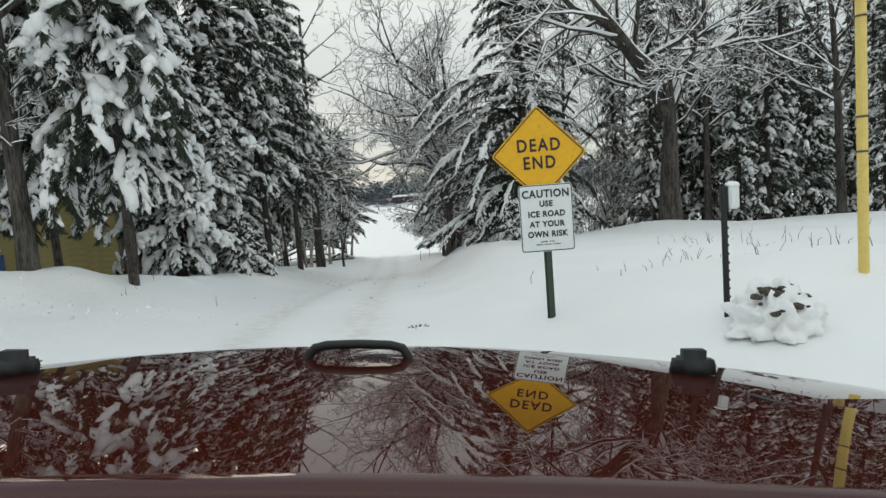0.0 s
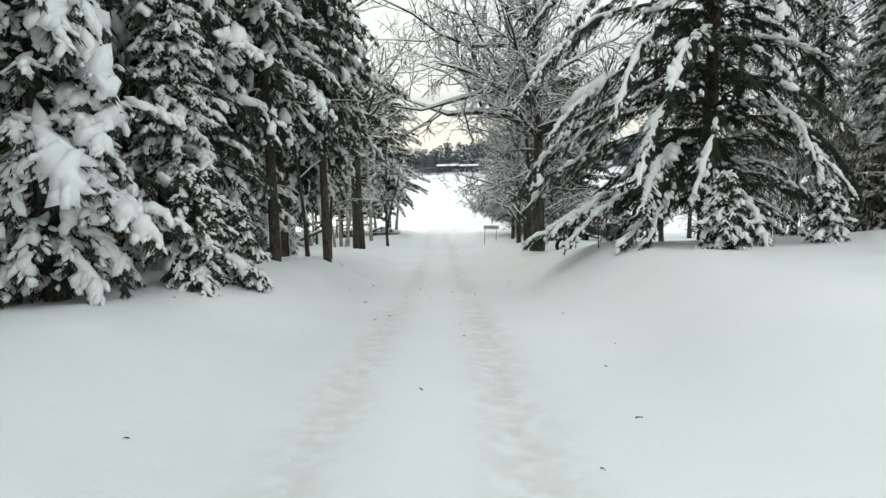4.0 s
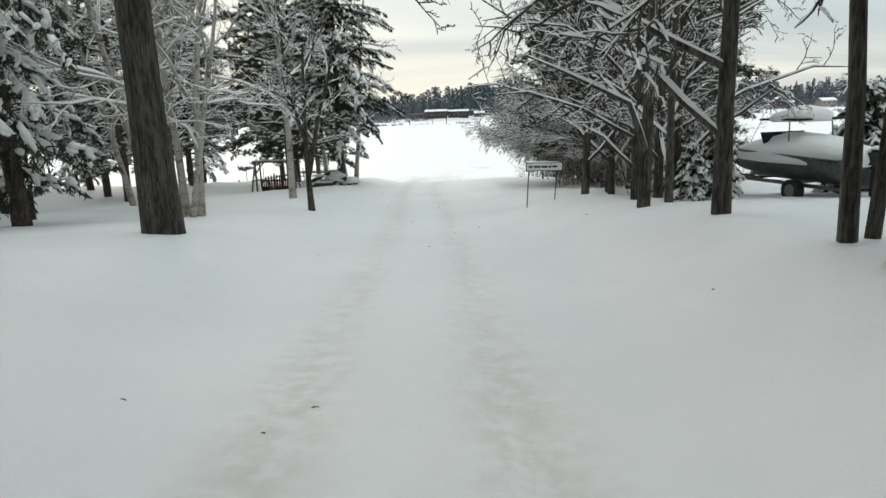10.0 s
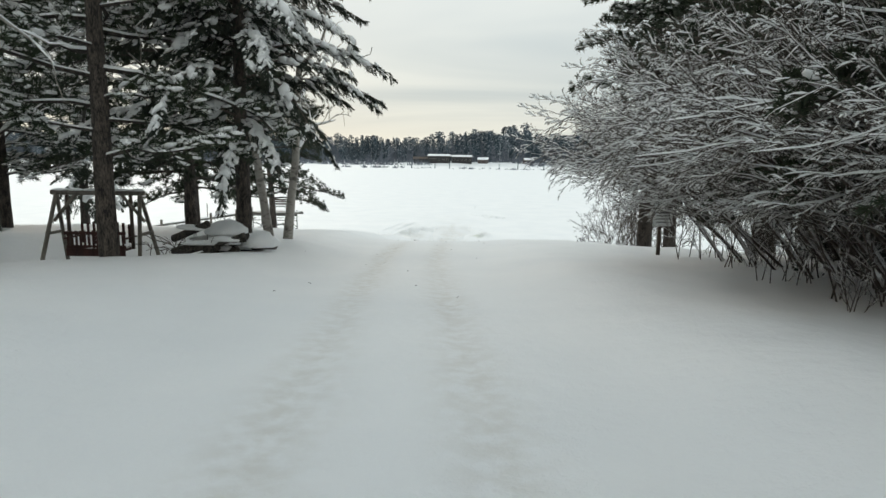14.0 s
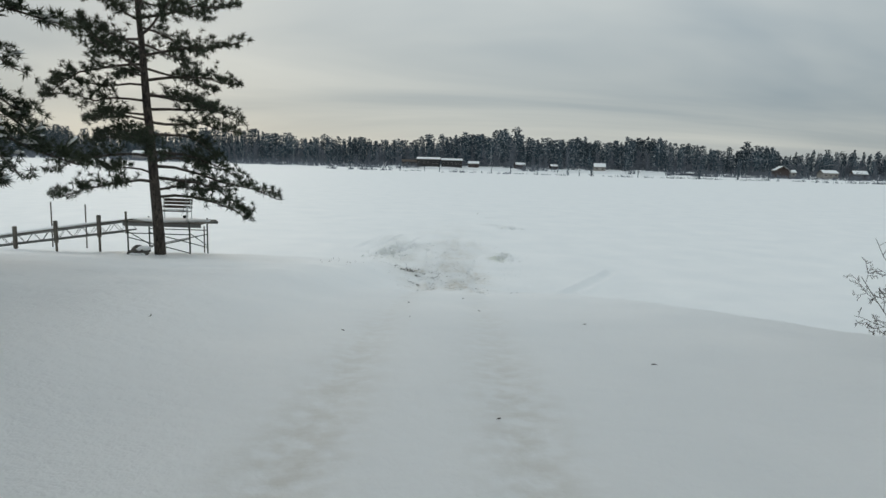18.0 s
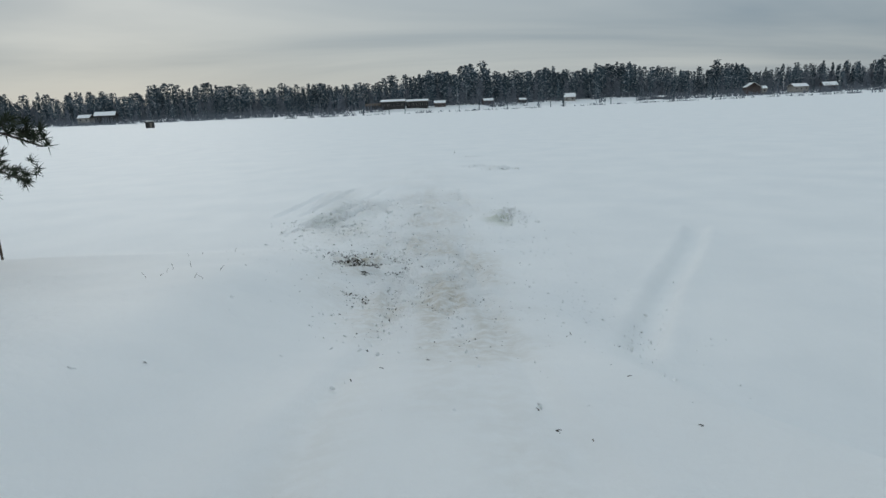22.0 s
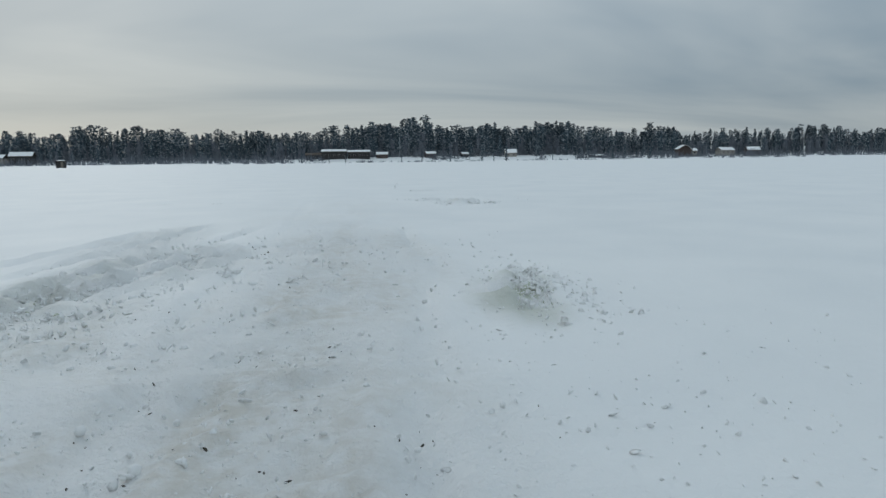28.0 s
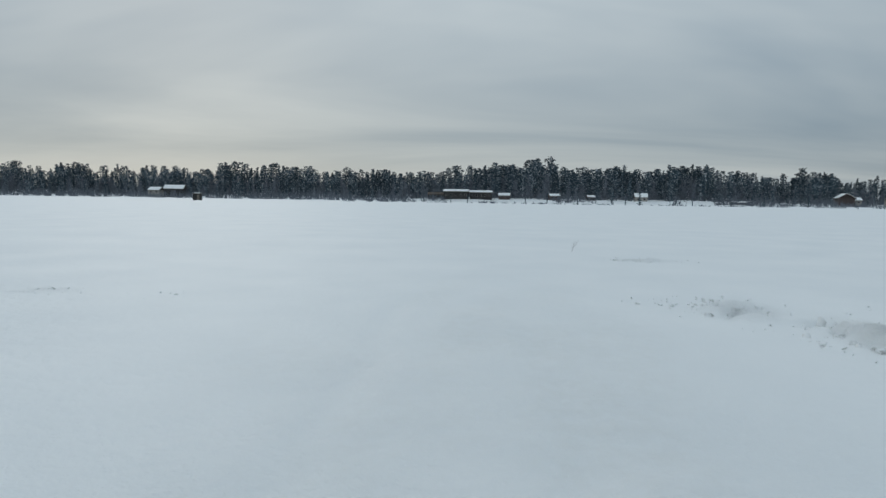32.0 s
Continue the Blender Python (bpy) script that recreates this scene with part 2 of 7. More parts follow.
def snow_material(name, stained=False):
    m, nodes, links, b = material(name, 0.62)
    fine, mid, big = noise_tex(nodes, links, 38, 4), noise_tex(nodes, links, 5, 5), noise_tex(nodes, links, 0.35, 3)
    tone = ramp(nodes, [(0.3, (0.83, 0.84, 0.84)), (0.7, (0.895, 0.895, 0.885))])
    links.new(big.outputs["Fac"], tone.inputs["Fac"])
    colour = tone.outputs["Color"]
    if stained:
        mark = nodes.new("ShaderNodeAttribute")
        mark.attribute_name = "sand"
        patch = nodes.new("ShaderNodeMath")
        patch.operation = "MULTIPLY"
        spots = ramp(nodes, [(0.36, (0.12, 0.12, 0.12)), (0.62, (1, 1, 1))])
        links.new(mid.outputs["Fac"], spots.inputs["Fac"])
        links.new(mark.outputs["Fac"], patch.inputs[0])
        links.new(spots.outputs["Color"], patch.inputs[1])
        colour = mix_colour(nodes, links, patch.outputs[0], colour, (0.42, 0.345, 0.225, 1))
        wet = nodes.new("ShaderNodeAttribute")
        wet.attribute_name = "slush"
        colour = mix_colour(nodes, links, wet.outputs["Fac"], colour, (0.52, 0.55, 0.42, 1))
    links.new(colour, b.inputs["Base Color"])
    both = nodes.new("ShaderNodeMath")
    both.operation, both.inputs[1].default_value = "MULTIPLY_ADD", 0.25
    links.new(fine.outputs["Fac"], both.inputs[0])
    links.new(mid.outputs["Fac"], both.inputs[2])
    relief = both.outputs[0]
    if stained:
        # crumbled crust where wheels broke it
        crumb, rough_mark, more = noise_tex(nodes, links, 9, 6, 0.65), nodes.new("ShaderNodeAttribute"), nodes.new("ShaderNodeMath")
        rough_mark.attribute_name = "churn"
        deep, more.operation = nodes.new("ShaderNodeMath"), "MULTIPLY_ADD"
        deep.operation, deep.inputs[1].default_value = "MULTIPLY", 4.2
        links.new(rough_mark.outputs["Fac"], deep.inputs[0])
        links.new(crumb.outputs["Fac"], more.inputs[0])
        links.new(deep.outputs[0], more.inputs[1])
        links.new(relief, more.inputs[2])
        relief = more.outputs[0]
    bump(nodes, links, b, relief, 0.65, 0.04)
    b.inputs["Subsurface Weight"].default_value = 0.0
    return m


def plain(name, colour, rough=0.5, metal=0.0, wear=0.12, scale=14):
    dark = tuple(c * (1 - wear) for c in colour)
    light = tuple(min(1, c * (1 + wear)) for c in colour)
    return mottled(name, dark, light, scale, rough, metal=metal, relief=0.0015)


SNOW, SNOW_GROUND = snow_material("snow"), snow_material("trodden_snow", True)
BARK = mottled("furrowed_grey_brown_bark", (0.016, 0.014, 0.012), (0.118, 0.104, 0.088), 9, 0.95, (1, 1, 0.14), 0.06, 4, spread=(0.4, 0.64), per_thing=0.2)
BARK_PINE = mottled("pine_bark", (0.016, 0.013, 0.012), (0.12, 0.098, 0.082), 11, 0.95, (1, 1, 0.3), 0.05, 4, spread=(0.4, 0.64), per_thing=0.2)
BARK_TWIG = mottled("twig_bark", (0.045, 0.036, 0.03), (0.15, 0.12, 0.10), 9, 0.9, (1, 1, 0.4), 0.004, per_thing=0.2)
BARK_BIRCH = mottled("white_birch_bark", (0.06, 0.05, 0.042), (0.40, 0.37, 0.33), 2.2, 0.75, (1, 1, 1.7), 0.012, 5, spread=(0.36, 0.5), per_thing=0.08)
NEEDLE = mottled("dark_spruce_needles", (0.014, 0.023, 0.015), (0.052, 0.066, 0.042), 1.6, 0.75, fine=9, per_thing=0.22)
NEEDLE_PINE = mottled("pine_needles", (0.012, 0.024, 0.012), (0.055, 0.07, 0.034), 1.5, 0.7, fine=9, per_thing=0.2)
YELLOW_PAINT = plain("yellow_road_sign_sheeting", (0.82, 0.42, 0.012), 0.42)
BLACK_PAINT = plain("black_sign_ink", (0.012, 0.012, 0.012), 0.5)
WHITE_PAINT = plain("white_sign_sheeting", (0.74, 0.77, 0.77), 0.42, wear=0.06)
GREEN_STEEL = plain("galvanised_dark_green_steel", (0.06, 0.075, 0.06), 0.55, 0.5)
POLE_YELLOW = plain("faded_yellow_plastic", (0.74, 0.55, 0.16), 0.55)
BLACK_RUBBER = plain("black_rubber", (0.012, 0.013, 0.013), 0.6)
WOOD_DARK = mottled("weathered_dark_wood", (0.035, 0.025, 0.02), (0.13, 0.095, 0.07), 5, 0.85, (1, 1, 0.25), 0.006, per_thing=0.15)
WOOD_GREY = mottled("weathered_grey_wood", (0.10, 0.09, 0.075), (0.28, 0.25, 0.21), 5, 0.88, (1, 1, 0.3), 0.006, per_thing=0.15)
WOOD_RED = mottled("red_stained_wood", (0.035, 0.015, 0.013), (0.095, 0.036, 0.028), 6, 0.8, (1, 1, 0.3), 0.005)
ORANGE_WOOD = mottled("orange_brown_painted_wood", (0.16, 0.065, 0.02), (0.30, 0.13, 0.045), 5, 0.8, (1, 1, 0.3), 0.004)
SIDING = mottled("faded_yellow_siding", (0.36, 0.29, 0.11), (0.52, 0.43, 0.19), 2.2, 0.7, (0.3, 1, 1), 0.004)
STONE = mottled("dark_fieldstone", (0.05, 0.045, 0.04), (0.20, 0.18, 0.16), 4, 0.9, relief=0.02)
BLUE_TARP = plain("blue_tarpaulin", (0.03, 0.13, 0.42), 0.45)
GREY_METAL = plain("dull_grey_metal", (0.22, 0.22, 0.21), 0.45, 0.7)
RED_PLATE = plain("red_sign_plate", (0.24, 0.015, 0.02), 0.4)
HULL = mottled("faded_grey_boat_hull", (0.07, 0.075, 0.075), (0.24, 0.25, 0.25), 2, 0.45, relief=0.003)
DARK_WALL = mottled("dark_brown_cabin_wall", (0.014, 0.014, 0.015), (0.045, 0.042, 0.04), 0.6, 0.8)
PALE_WALL = mottled("pale_cabin_wall", (0.22, 0.20, 0.18), (0.42, 0.40, 0.37), 0.5, 0.8)
RED_WALL = mottled("dull_red_cabin_wall", (0.055, 0.042, 0.04), (0.10, 0.07, 0.062), 0.5, 0.8)
GLASS_DARK = plain("dark_window_glass", (0.02, 0.024, 0.028), 0.08, wear=0.02)
ICE = mottled("pale_yellow_grey_slush_ice", (0.42, 0.45, 0.36), (0.70, 0.72, 0.60), 3, 0.22, relief=0.01)
DIRT = mottled("dark_wet_dirt", (0.03, 0.025, 0.02), (0.12, 0.10, 0.075), 9, 0.95, relief=0.01)


def car_paint():
    m, nodes, links, b = material("dark_red_metallic_car_paint", 0.3, 0.0)
    flake = noise_tex(nodes, links, 900, 2)
    dust = noise_tex(nodes, links, 7, 5)
    r = ramp(nodes, [(0.35, (0.045, 0.007, 0.004)), (0.7, (0.072, 0.011, 0.007))])
    links.new(flake.outputs["Fac"], r.inputs["Fac"])
    links.new(r.outputs["Color"], b.inputs["Base Color"])
    g = ramp(nodes, [(0.35, (0.22, 0.22, 0.22)), (0.75, (0.34, 0.34, 0.34))])
    links.new(dust.outputs["Fac"], g.inputs["Fac"])
    links.new(g.outputs["Color"], b.inputs["Roughness"])
    b.inputs["Coat Weight"].default_value, b.inputs["Coat Roughness"].default_value = 1.0, 0.0
    b.inputs["Coat IOR"].default_value = 1.5
    b.inputs["Specular IOR Level"].default_value = 0.0
    return m


CAR_PAINT = car_paint()


def hazed_far_needles():
    """Far conifers: dark sprays, some dusted with snow; distance haze painted into every tone."""
    m, nodes, links, b = material("hazed_snowy_far_woods", 0.9)
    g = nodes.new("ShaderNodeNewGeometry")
    # blue-grey lift of far air is mixed into these colours; the palest are snow
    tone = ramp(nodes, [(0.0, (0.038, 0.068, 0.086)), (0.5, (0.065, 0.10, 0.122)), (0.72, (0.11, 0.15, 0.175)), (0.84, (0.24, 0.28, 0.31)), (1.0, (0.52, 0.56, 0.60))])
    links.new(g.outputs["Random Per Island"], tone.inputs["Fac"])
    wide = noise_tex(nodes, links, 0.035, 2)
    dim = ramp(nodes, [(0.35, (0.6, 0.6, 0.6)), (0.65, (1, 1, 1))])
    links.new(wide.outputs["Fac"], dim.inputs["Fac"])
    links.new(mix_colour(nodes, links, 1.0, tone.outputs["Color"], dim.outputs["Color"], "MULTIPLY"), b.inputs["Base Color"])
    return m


FAR_WOOD = hazed_far_needles()
# bare twigs paled towards blue: haze of distance put into their colour
FAR_TWIG = mottled("hazed_far_bare_trees", (0.085, 0.10, 0.122), (0.23, 0.25, 0.285), 0.3, 0.9)


# ---- mesh helpers ----
class Soup:
    """Loose vertices and triangles, gathered fast."""

    def __init__(self):
        self.v, self.t, self.n = [], [], 0

    def add(self, verts, tris):
        self.v.append(np.asarray(verts, float).reshape(-1, 3))
        self.t.append(np.asarray(tris, int).reshape(-1, 3) + self.n)
        self.n += len(self.v[-1])

    def mesh(self, name, mat, soft=True):
        v, t = np.concatenate(self.v), np.concatenate(self.t)
        me = bpy.data.meshes.new(name)
        me.vertices.add(len(v)), me.loops.add(3 * len(t)), me.polygons.add(len(t))
        me.vertices.foreach_set("co", v.astype(np.float32).ravel())
        me.loops.foreach_set("vertex_index", t.astype(np.int32).ravel())
        me.polygons.foreach_set("loop_start", np.arange(0, 3 * len(t), 3, dtype=np.int32))
        me.polygons.foreach_set("use_smooth", np.full(len(t), soft))
        me.update(calc_edges=True)
        me.materials.append(mat)
        return me


def unit(v):
    return v / np.maximum(np.linalg.norm(v, axis=-1, keepdims=True), 1e-9)


def tube(soup, pts, radii, sides=5):
    pts, radii = np.asarray(pts, float), np.asarray(radii, float)
    along = unit(np.gradient(pts, axis=0))
    ref = np.array([0, 0, 1.0]) if abs(along[:, 2]).mean() < 0.8 else np.array([1.0, 0, 0])
    a = unit(np.cross(along, ref))
    b = np.cross(along, a)
    ang = np.arange(sides) * 2 * np.pi / sides
    ring = pts[:, None] + radii[:, None, None] * (np.cos(ang)[None, :, None] * a[:, None] + np.sin(ang)[None, :, None] * b[:, None])
    i, j = np.meshgrid(np.arange(len(pts) - 1), np.arange(sides), indexing="ij")
    k = (j + 1) % sides
    p, q, r, s = i * sides + j, i * sides + k, (i + 1) * sides + k, (i + 1) * sides + j
    soup.add(ring, np.concatenate([np.stack([p, q, r], -1).reshape(-1, 3), np.stack([p, r, s], -1).reshape(-1, 3)]))


def snow_ridge(soup, pts, radii, thick):
    """Snow lying along the top of a limb: a ridge with a rounded back."""
    pts, radii = np.asarray(pts, float), np.asarray(radii, float)
    along = unit(np.gradient(pts, axis=0))
    side = unit(np.cross(along, [0, 0, 1.0]))
    up = np.cross(side, along)
    w, h = (radii * 0.95 + 0.006)[:, None], (radii * 0.75)[:, None]
    t = np.asarray(thick, float)[:, None]
    ring = np.stack([pts - side * w + up * h * 0.4, pts - side * w * 0.75 + up * (h + t * 0.75), pts + up * (h + t), pts + side * w * 0.75 + up * (h + t * 0.75), pts + side * w + up * h * 0.4], 1)
    n = len(pts)
    i, j = np.meshgrid(np.arange(n - 1), np.arange(4), indexing="ij")
    p, q, r, s = i * 5 + j, i * 5 + j + 1, (i + 1) * 5 + j + 1, (i + 1) * 5 + j
    soup.add(ring, np.concatenate([np.stack([p, q, r], -1).reshape(-1, 3), np.stack([p, r, s], -1).reshape(-1, 3)]))


def ball_template():
    bm = bmesh.new()
    bmesh.ops.create_icosphere(bm, subdivisions=1, radius=1)
    bmesh.ops.triangulate(bm, faces=bm.faces)
    v, t = np.array([p.co for p in bm.verts]), np.array([[p.index for p in f.verts] for f in bm.faces])
    bm.free()
    return v, t


BALL_V, BALL_T = ball_template()


def clumps(soup, rng, centres, axes, ragged=0.22):
    """Rounded lumps: centres (n, 3), axes (n, 3, 3) whose rows are half-axes."""
    n = len(centres)
    if not n:
        return
    v = BALL_V[None] * (1 + ragged * (rng.random((n, len(BALL_V), 1)) - 0.5) * 2)
    v = np.einsum("nvk,nkd->nvd", v, axes) + np.asarray(centres)[:, None]
    t = BALL_T[None] + (np.arange(n) * len(BALL_V))[:, None, None]
    soup.add(v, t)


def blades(soup, base, way, side, length, width):
    """Narrow triangles, one a needle spray."""
    base, way, side = (np.asarray(a, float).reshape(-1, 3) for a in (base, way, side))
    length, width = np.asarray(length, float).reshape(-1, 1), np.asarray(width, float).reshape(-1, 1)
    v = np.stack([base - side * width, base + side * width, base + way * length], 1)
    soup.add(v, np.arange(3 * len(base)).reshape(-1, 3))


def part(name, bm, mat, parent, label="", soft=False):
    """Links a bmesh, or a ready mesh, as one part under a thing."""
    if isinstance(bm, bpy.types.Mesh):
        me = bm
    else:
        me = bpy.data.meshes.new(name)
        if soft:
            for f in bm.faces:
                f.smooth = True
        bm.to_mesh(me)
        bm.free()
        me.materials.append(mat)
    ob = new(name, me)
    ob.parent = parent
    return tagged(ob, label) if label else ob


def thing(name, x, y, z, turn=0, label="", category="", group="", kind="", scale=1.0):
    ob = new(name)
    ob.empty_display_size = 0.2
    ob.matrix_world = pose(x, y, z, 0, 0, turn) @ Matrix.Scale(scale, 4)
    return tagged(ob, label, category, group, kind)


def box(bm, sx, sy, sz, m=None, bevel=0.0):
    made = bmesh.ops.create_cube(bm, size=1, matrix=(m or Matrix()) @ Matrix.Diagonal((sx, sy, sz, 1)))
    if bevel:
        edges = list({e for v in made["verts"] for e in v.link_edges})
        bmesh.ops.bevel(bm, geom=edges, offset=bevel, segments=2, affect="EDGES", clamp_overlap=True)
    return bm


def boxed(sx, sy, sz, m=None, bevel=0.004):
    return box(bmesh.new(), sx, sy, sz, m, bevel)


def rod(bm, a, b, r, sides=10, r2=None):
    a, b = Vector(a), Vector(b)
    turn = (b - a).to_track_quat("Z", "Y").to_matrix().to_4x4()
    bmesh.ops.create_cone(bm, cap_ends=True, segments=sides, radius1=r, radius2=r if r2 is None else r2, depth=(b - a).length,
                          matrix=Matrix.Translation((a + b) / 2) @ turn)
    return bm


def rodded(a, b, r, sides=10, r2=None):
    return rod(bmesh.new(), a, b, r, sides, r2)


# ---- the ground: one snow sheet from the road down over the frozen lake to the far shore ----
def spaced(*runs):
    out = []
    for a, b, step in runs:
        out.append(np.arange(a, b - 1e-6, step))
    return np.concatenate(out + [[runs[-1][1]]])


GX = spaced((-2400, -800, 200), (-800, -100, 35), (-100, -34, 6), (-34, -14, 0.8), (-14, 6, 0.16), (6, 20, 0.7), (20, 60, 4), (60, 800, 37), (800, 2400, 200))
GY = spaced((-400, -60, 60), (-60, -8, 4), (-8, 4, 0.3), (4, 134, 0.19), (134, 160, 2), (160, 660, 25), (660, 800, 4), (840, 2200, 136))
# churned snow and slush where vehicles came onto the ice: x, y, half length along y, half width, roughness, sand, slush
CHURNED = [(-7.0, 97.0, 7.0, 2.7, .055, .4, .02), (-8.1, 95.8, 1.1, 1.0, .08, .5, 0), (-9.6, 101.5, 2.6, 1.3, .04, .12, .05), (-4.0, 102.0, 1.6, .6, .08, .12, .5), (-3.6, 103.0, .9, .4, .12, 0, .7),
           (-6.4, 106.0, 6.0, 2.4, .05, .2, 0), (-7.2, 116.0, 10.0, 3.2, .022, .06, 0), (-11.0, 109.0, 4.0, 1.4, .05, .04, .03), (-9.4, 105.8, 2.6, 1.3, .12, .05, .12), (-10.6, 103.6, 2.4, .8, .10, .05, .2), (-2.1, 119.8, 1.5, .8, .24, 0, .10), (-3.2, 121.6, 1.0, .7, .13, 0, 0),
           (-2.7, 129.6, .5, .9, .10, 0, .1), (-6.2, 91.0, 6.0, 1.9, .035, .36, 0), (-14.5, 121.8, .5, .5, .08, 0, 0)]
# wheel tracks on the ice: from, to, half width, depth
TRACKS = [((-11.6, 100.6), (-9.8, 104.4), .1, .2), ((-3.6, 88.8), (2.3, 99.6), .3, .12),
          ((-10.6, 101.5), (-8.2, 107.5), .2, .10), ((-11.4, 102.2), (-9.2, 108.0), .2, .09), ((-4.1, 100.0), (-3.4, 104.4), .22, .07), ((-7.6, 80), (-7.2, 100), .17, .045), ((-5.3, 80), (-5.6, 100), .17, .045), ((-7.0, 90), (-8.2, 104), .16, .05), ((-6.2, 90), (-5.0, 104), .16, .05),
          ((-8.0, 102), (-8.5, 122), .17, .022), ((-6.3, 102), (-6.6, 122), .17, .022), ((-11.8, 104), (-10.2, 113), .18, .07), ((-10.2, 103.5), (-8.8, 112), .18, .06), ((-4.6, 103), (-5.0, 111), .17, .05), ((-12.8, 104), (-11.6, 112), .2, .08)]


def far_shore_y(x):
    x = np.asarray(x, float)
    return 716 + 40 * (value_noise(x, x * 0, 145, 61) - .5) + 16 * (value_noise(x, x * 0, 40, 62) - .5)


def build_ground():
    x, y = np.meshgrid(GX, GY)
    z = land(x, y)
    sand, slush, churn = np.zeros_like(z), np.zeros_like(z), np.zeros_like(z)
    d = x - np.interp(y, ROAD_Y, ROAD_X)
    worn = np.exp(-((np.abs(d + .1) - .78) / .33) ** 2) * smooth((96 - y) / 30)
    sand += worn * (.15 + .12 * smooth((22 - y) / 16) + .28 * value_noise(x, y, 2.2, 21) * value_noise(x, y, 7, 22))
    for cx, cy, hy, hx, rough, dirty, wet in CHURNED:
        m = smooth(1.25 - np.sqrt(((x - cx) / hx) ** 2 + ((y - cy) / hy) ** 2))
        z += m * rough * 1.35 * (1.3 * (value_noise(x, y, .42, 31) - .42) + 1.7 * (value_noise(x, y, .24, 32) - .5) + .25 * (value_noise(x, y, 1.1, 33) - .5))
        churn += m * min(1, rough * 16)
        sand += m * dirty * smooth((.6 * value_noise(x, y * .25, .5, 34) + .4 * value_noise(x, y, .9, 36) - .32) * 2.4)
        slush += m * wet * smooth((value_noise(x, y, .6, 35) - .25) * 2.5)
    for (ax, ay), (bx, by), w, deep in TRACKS:
        ux, uy = bx - ax, by - ay
        n = math.hypot(ux, uy)
        ux, uy = ux / n, uy / n
        along, across = (x - ax) * ux + (y - ay) * uy, (x - ax) * uy - (y - ay) * ux
        across = across + .25 * (value_noise(along, along * 0 + deep * 99, 2.5, 40) - .5)
        inside = smooth(along / 1.2) * smooth((n - along) / 1.2)
        z += inside * (-deep * np.exp(-(across / w) ** 8) + .5 * deep * np.exp(-((np.abs(across) - 1.5 * w) / (.5 * w)) ** 2) * (.4 + value_noise(x, y, .3, 41)))
        z += inside * np.exp(-(across / (1.5 * w)) ** 4) * deep * .6 * (value_noise(x, y, .16, 42) - .5)
    # wind-packed crust on the open lake
    lake = smooth((y - 93) / 6) * smooth((300 - y) / 100)
    z += lake * (.03 * (value_noise(x, y, 3.5, 51) - .5) + .012 * (value_noise(x * .6, y, .9, 52) - .5))
    # the far shore rises
    shore = far_shore_y(x)
    z += 1.4 * smooth((y - shore) / 12) + 7 * smooth((y - shore - 12) / 90) + 9 * smooth((y - shore - 90) / 300) + 1.6 * smooth((y - shore) / 8) * smooth((x + 90) / 25) * smooth((250 - x) / 30)
    z += 4.5 * smooth((-60 - x) / 60) * smooth((110 - y) / 40) + 2.0 * smooth((x - 60) / 60) * smooth((40 - y) / 40)
    me = bpy.data.meshes.new("ground")
    v = np.stack([x, y, z], -1).reshape(-1, 3)
    rows, cols = len(GY), len(GX)
    i, j = np.meshgrid(np.arange(rows - 1), np.arange(cols - 1), indexing="ij")
    q = np.stack([i * cols + j, i * cols + j + 1, (i + 1) * cols + j + 1, (i + 1) * cols + j], -1).reshape(-1, 4)
    me.vertices.add(len(v)), me.loops.add(q.size), me.polygons.add(len(q))
    me.vertices.foreach_set("co", v.astype(np.float32).ravel())
    me.loops.foreach_set("vertex_index", q.astype(np.int32).ravel())
    me.polygons.foreach_set("loop_start", np.arange(0, q.size, 4, dtype=np.int32))
    me.polygons.foreach_set("use_smooth", np.full(len(q), True))
    me.update(calc_edges=True)
    for name, values in (("sand", sand), ("slush", slush), ("churn", churn)):
        me.attributes.new(name, "FLOAT", "POINT").data.foreach_set("value", np.clip(values, 0, 1).astype(np.float32).ravel())
    me.materials.append(SNOW_GROUND)
    return tagged(new("ground", me), "snow-covered lane, banks and frozen lake with wheel tracks", "ground", kind="structure")


build_ground()


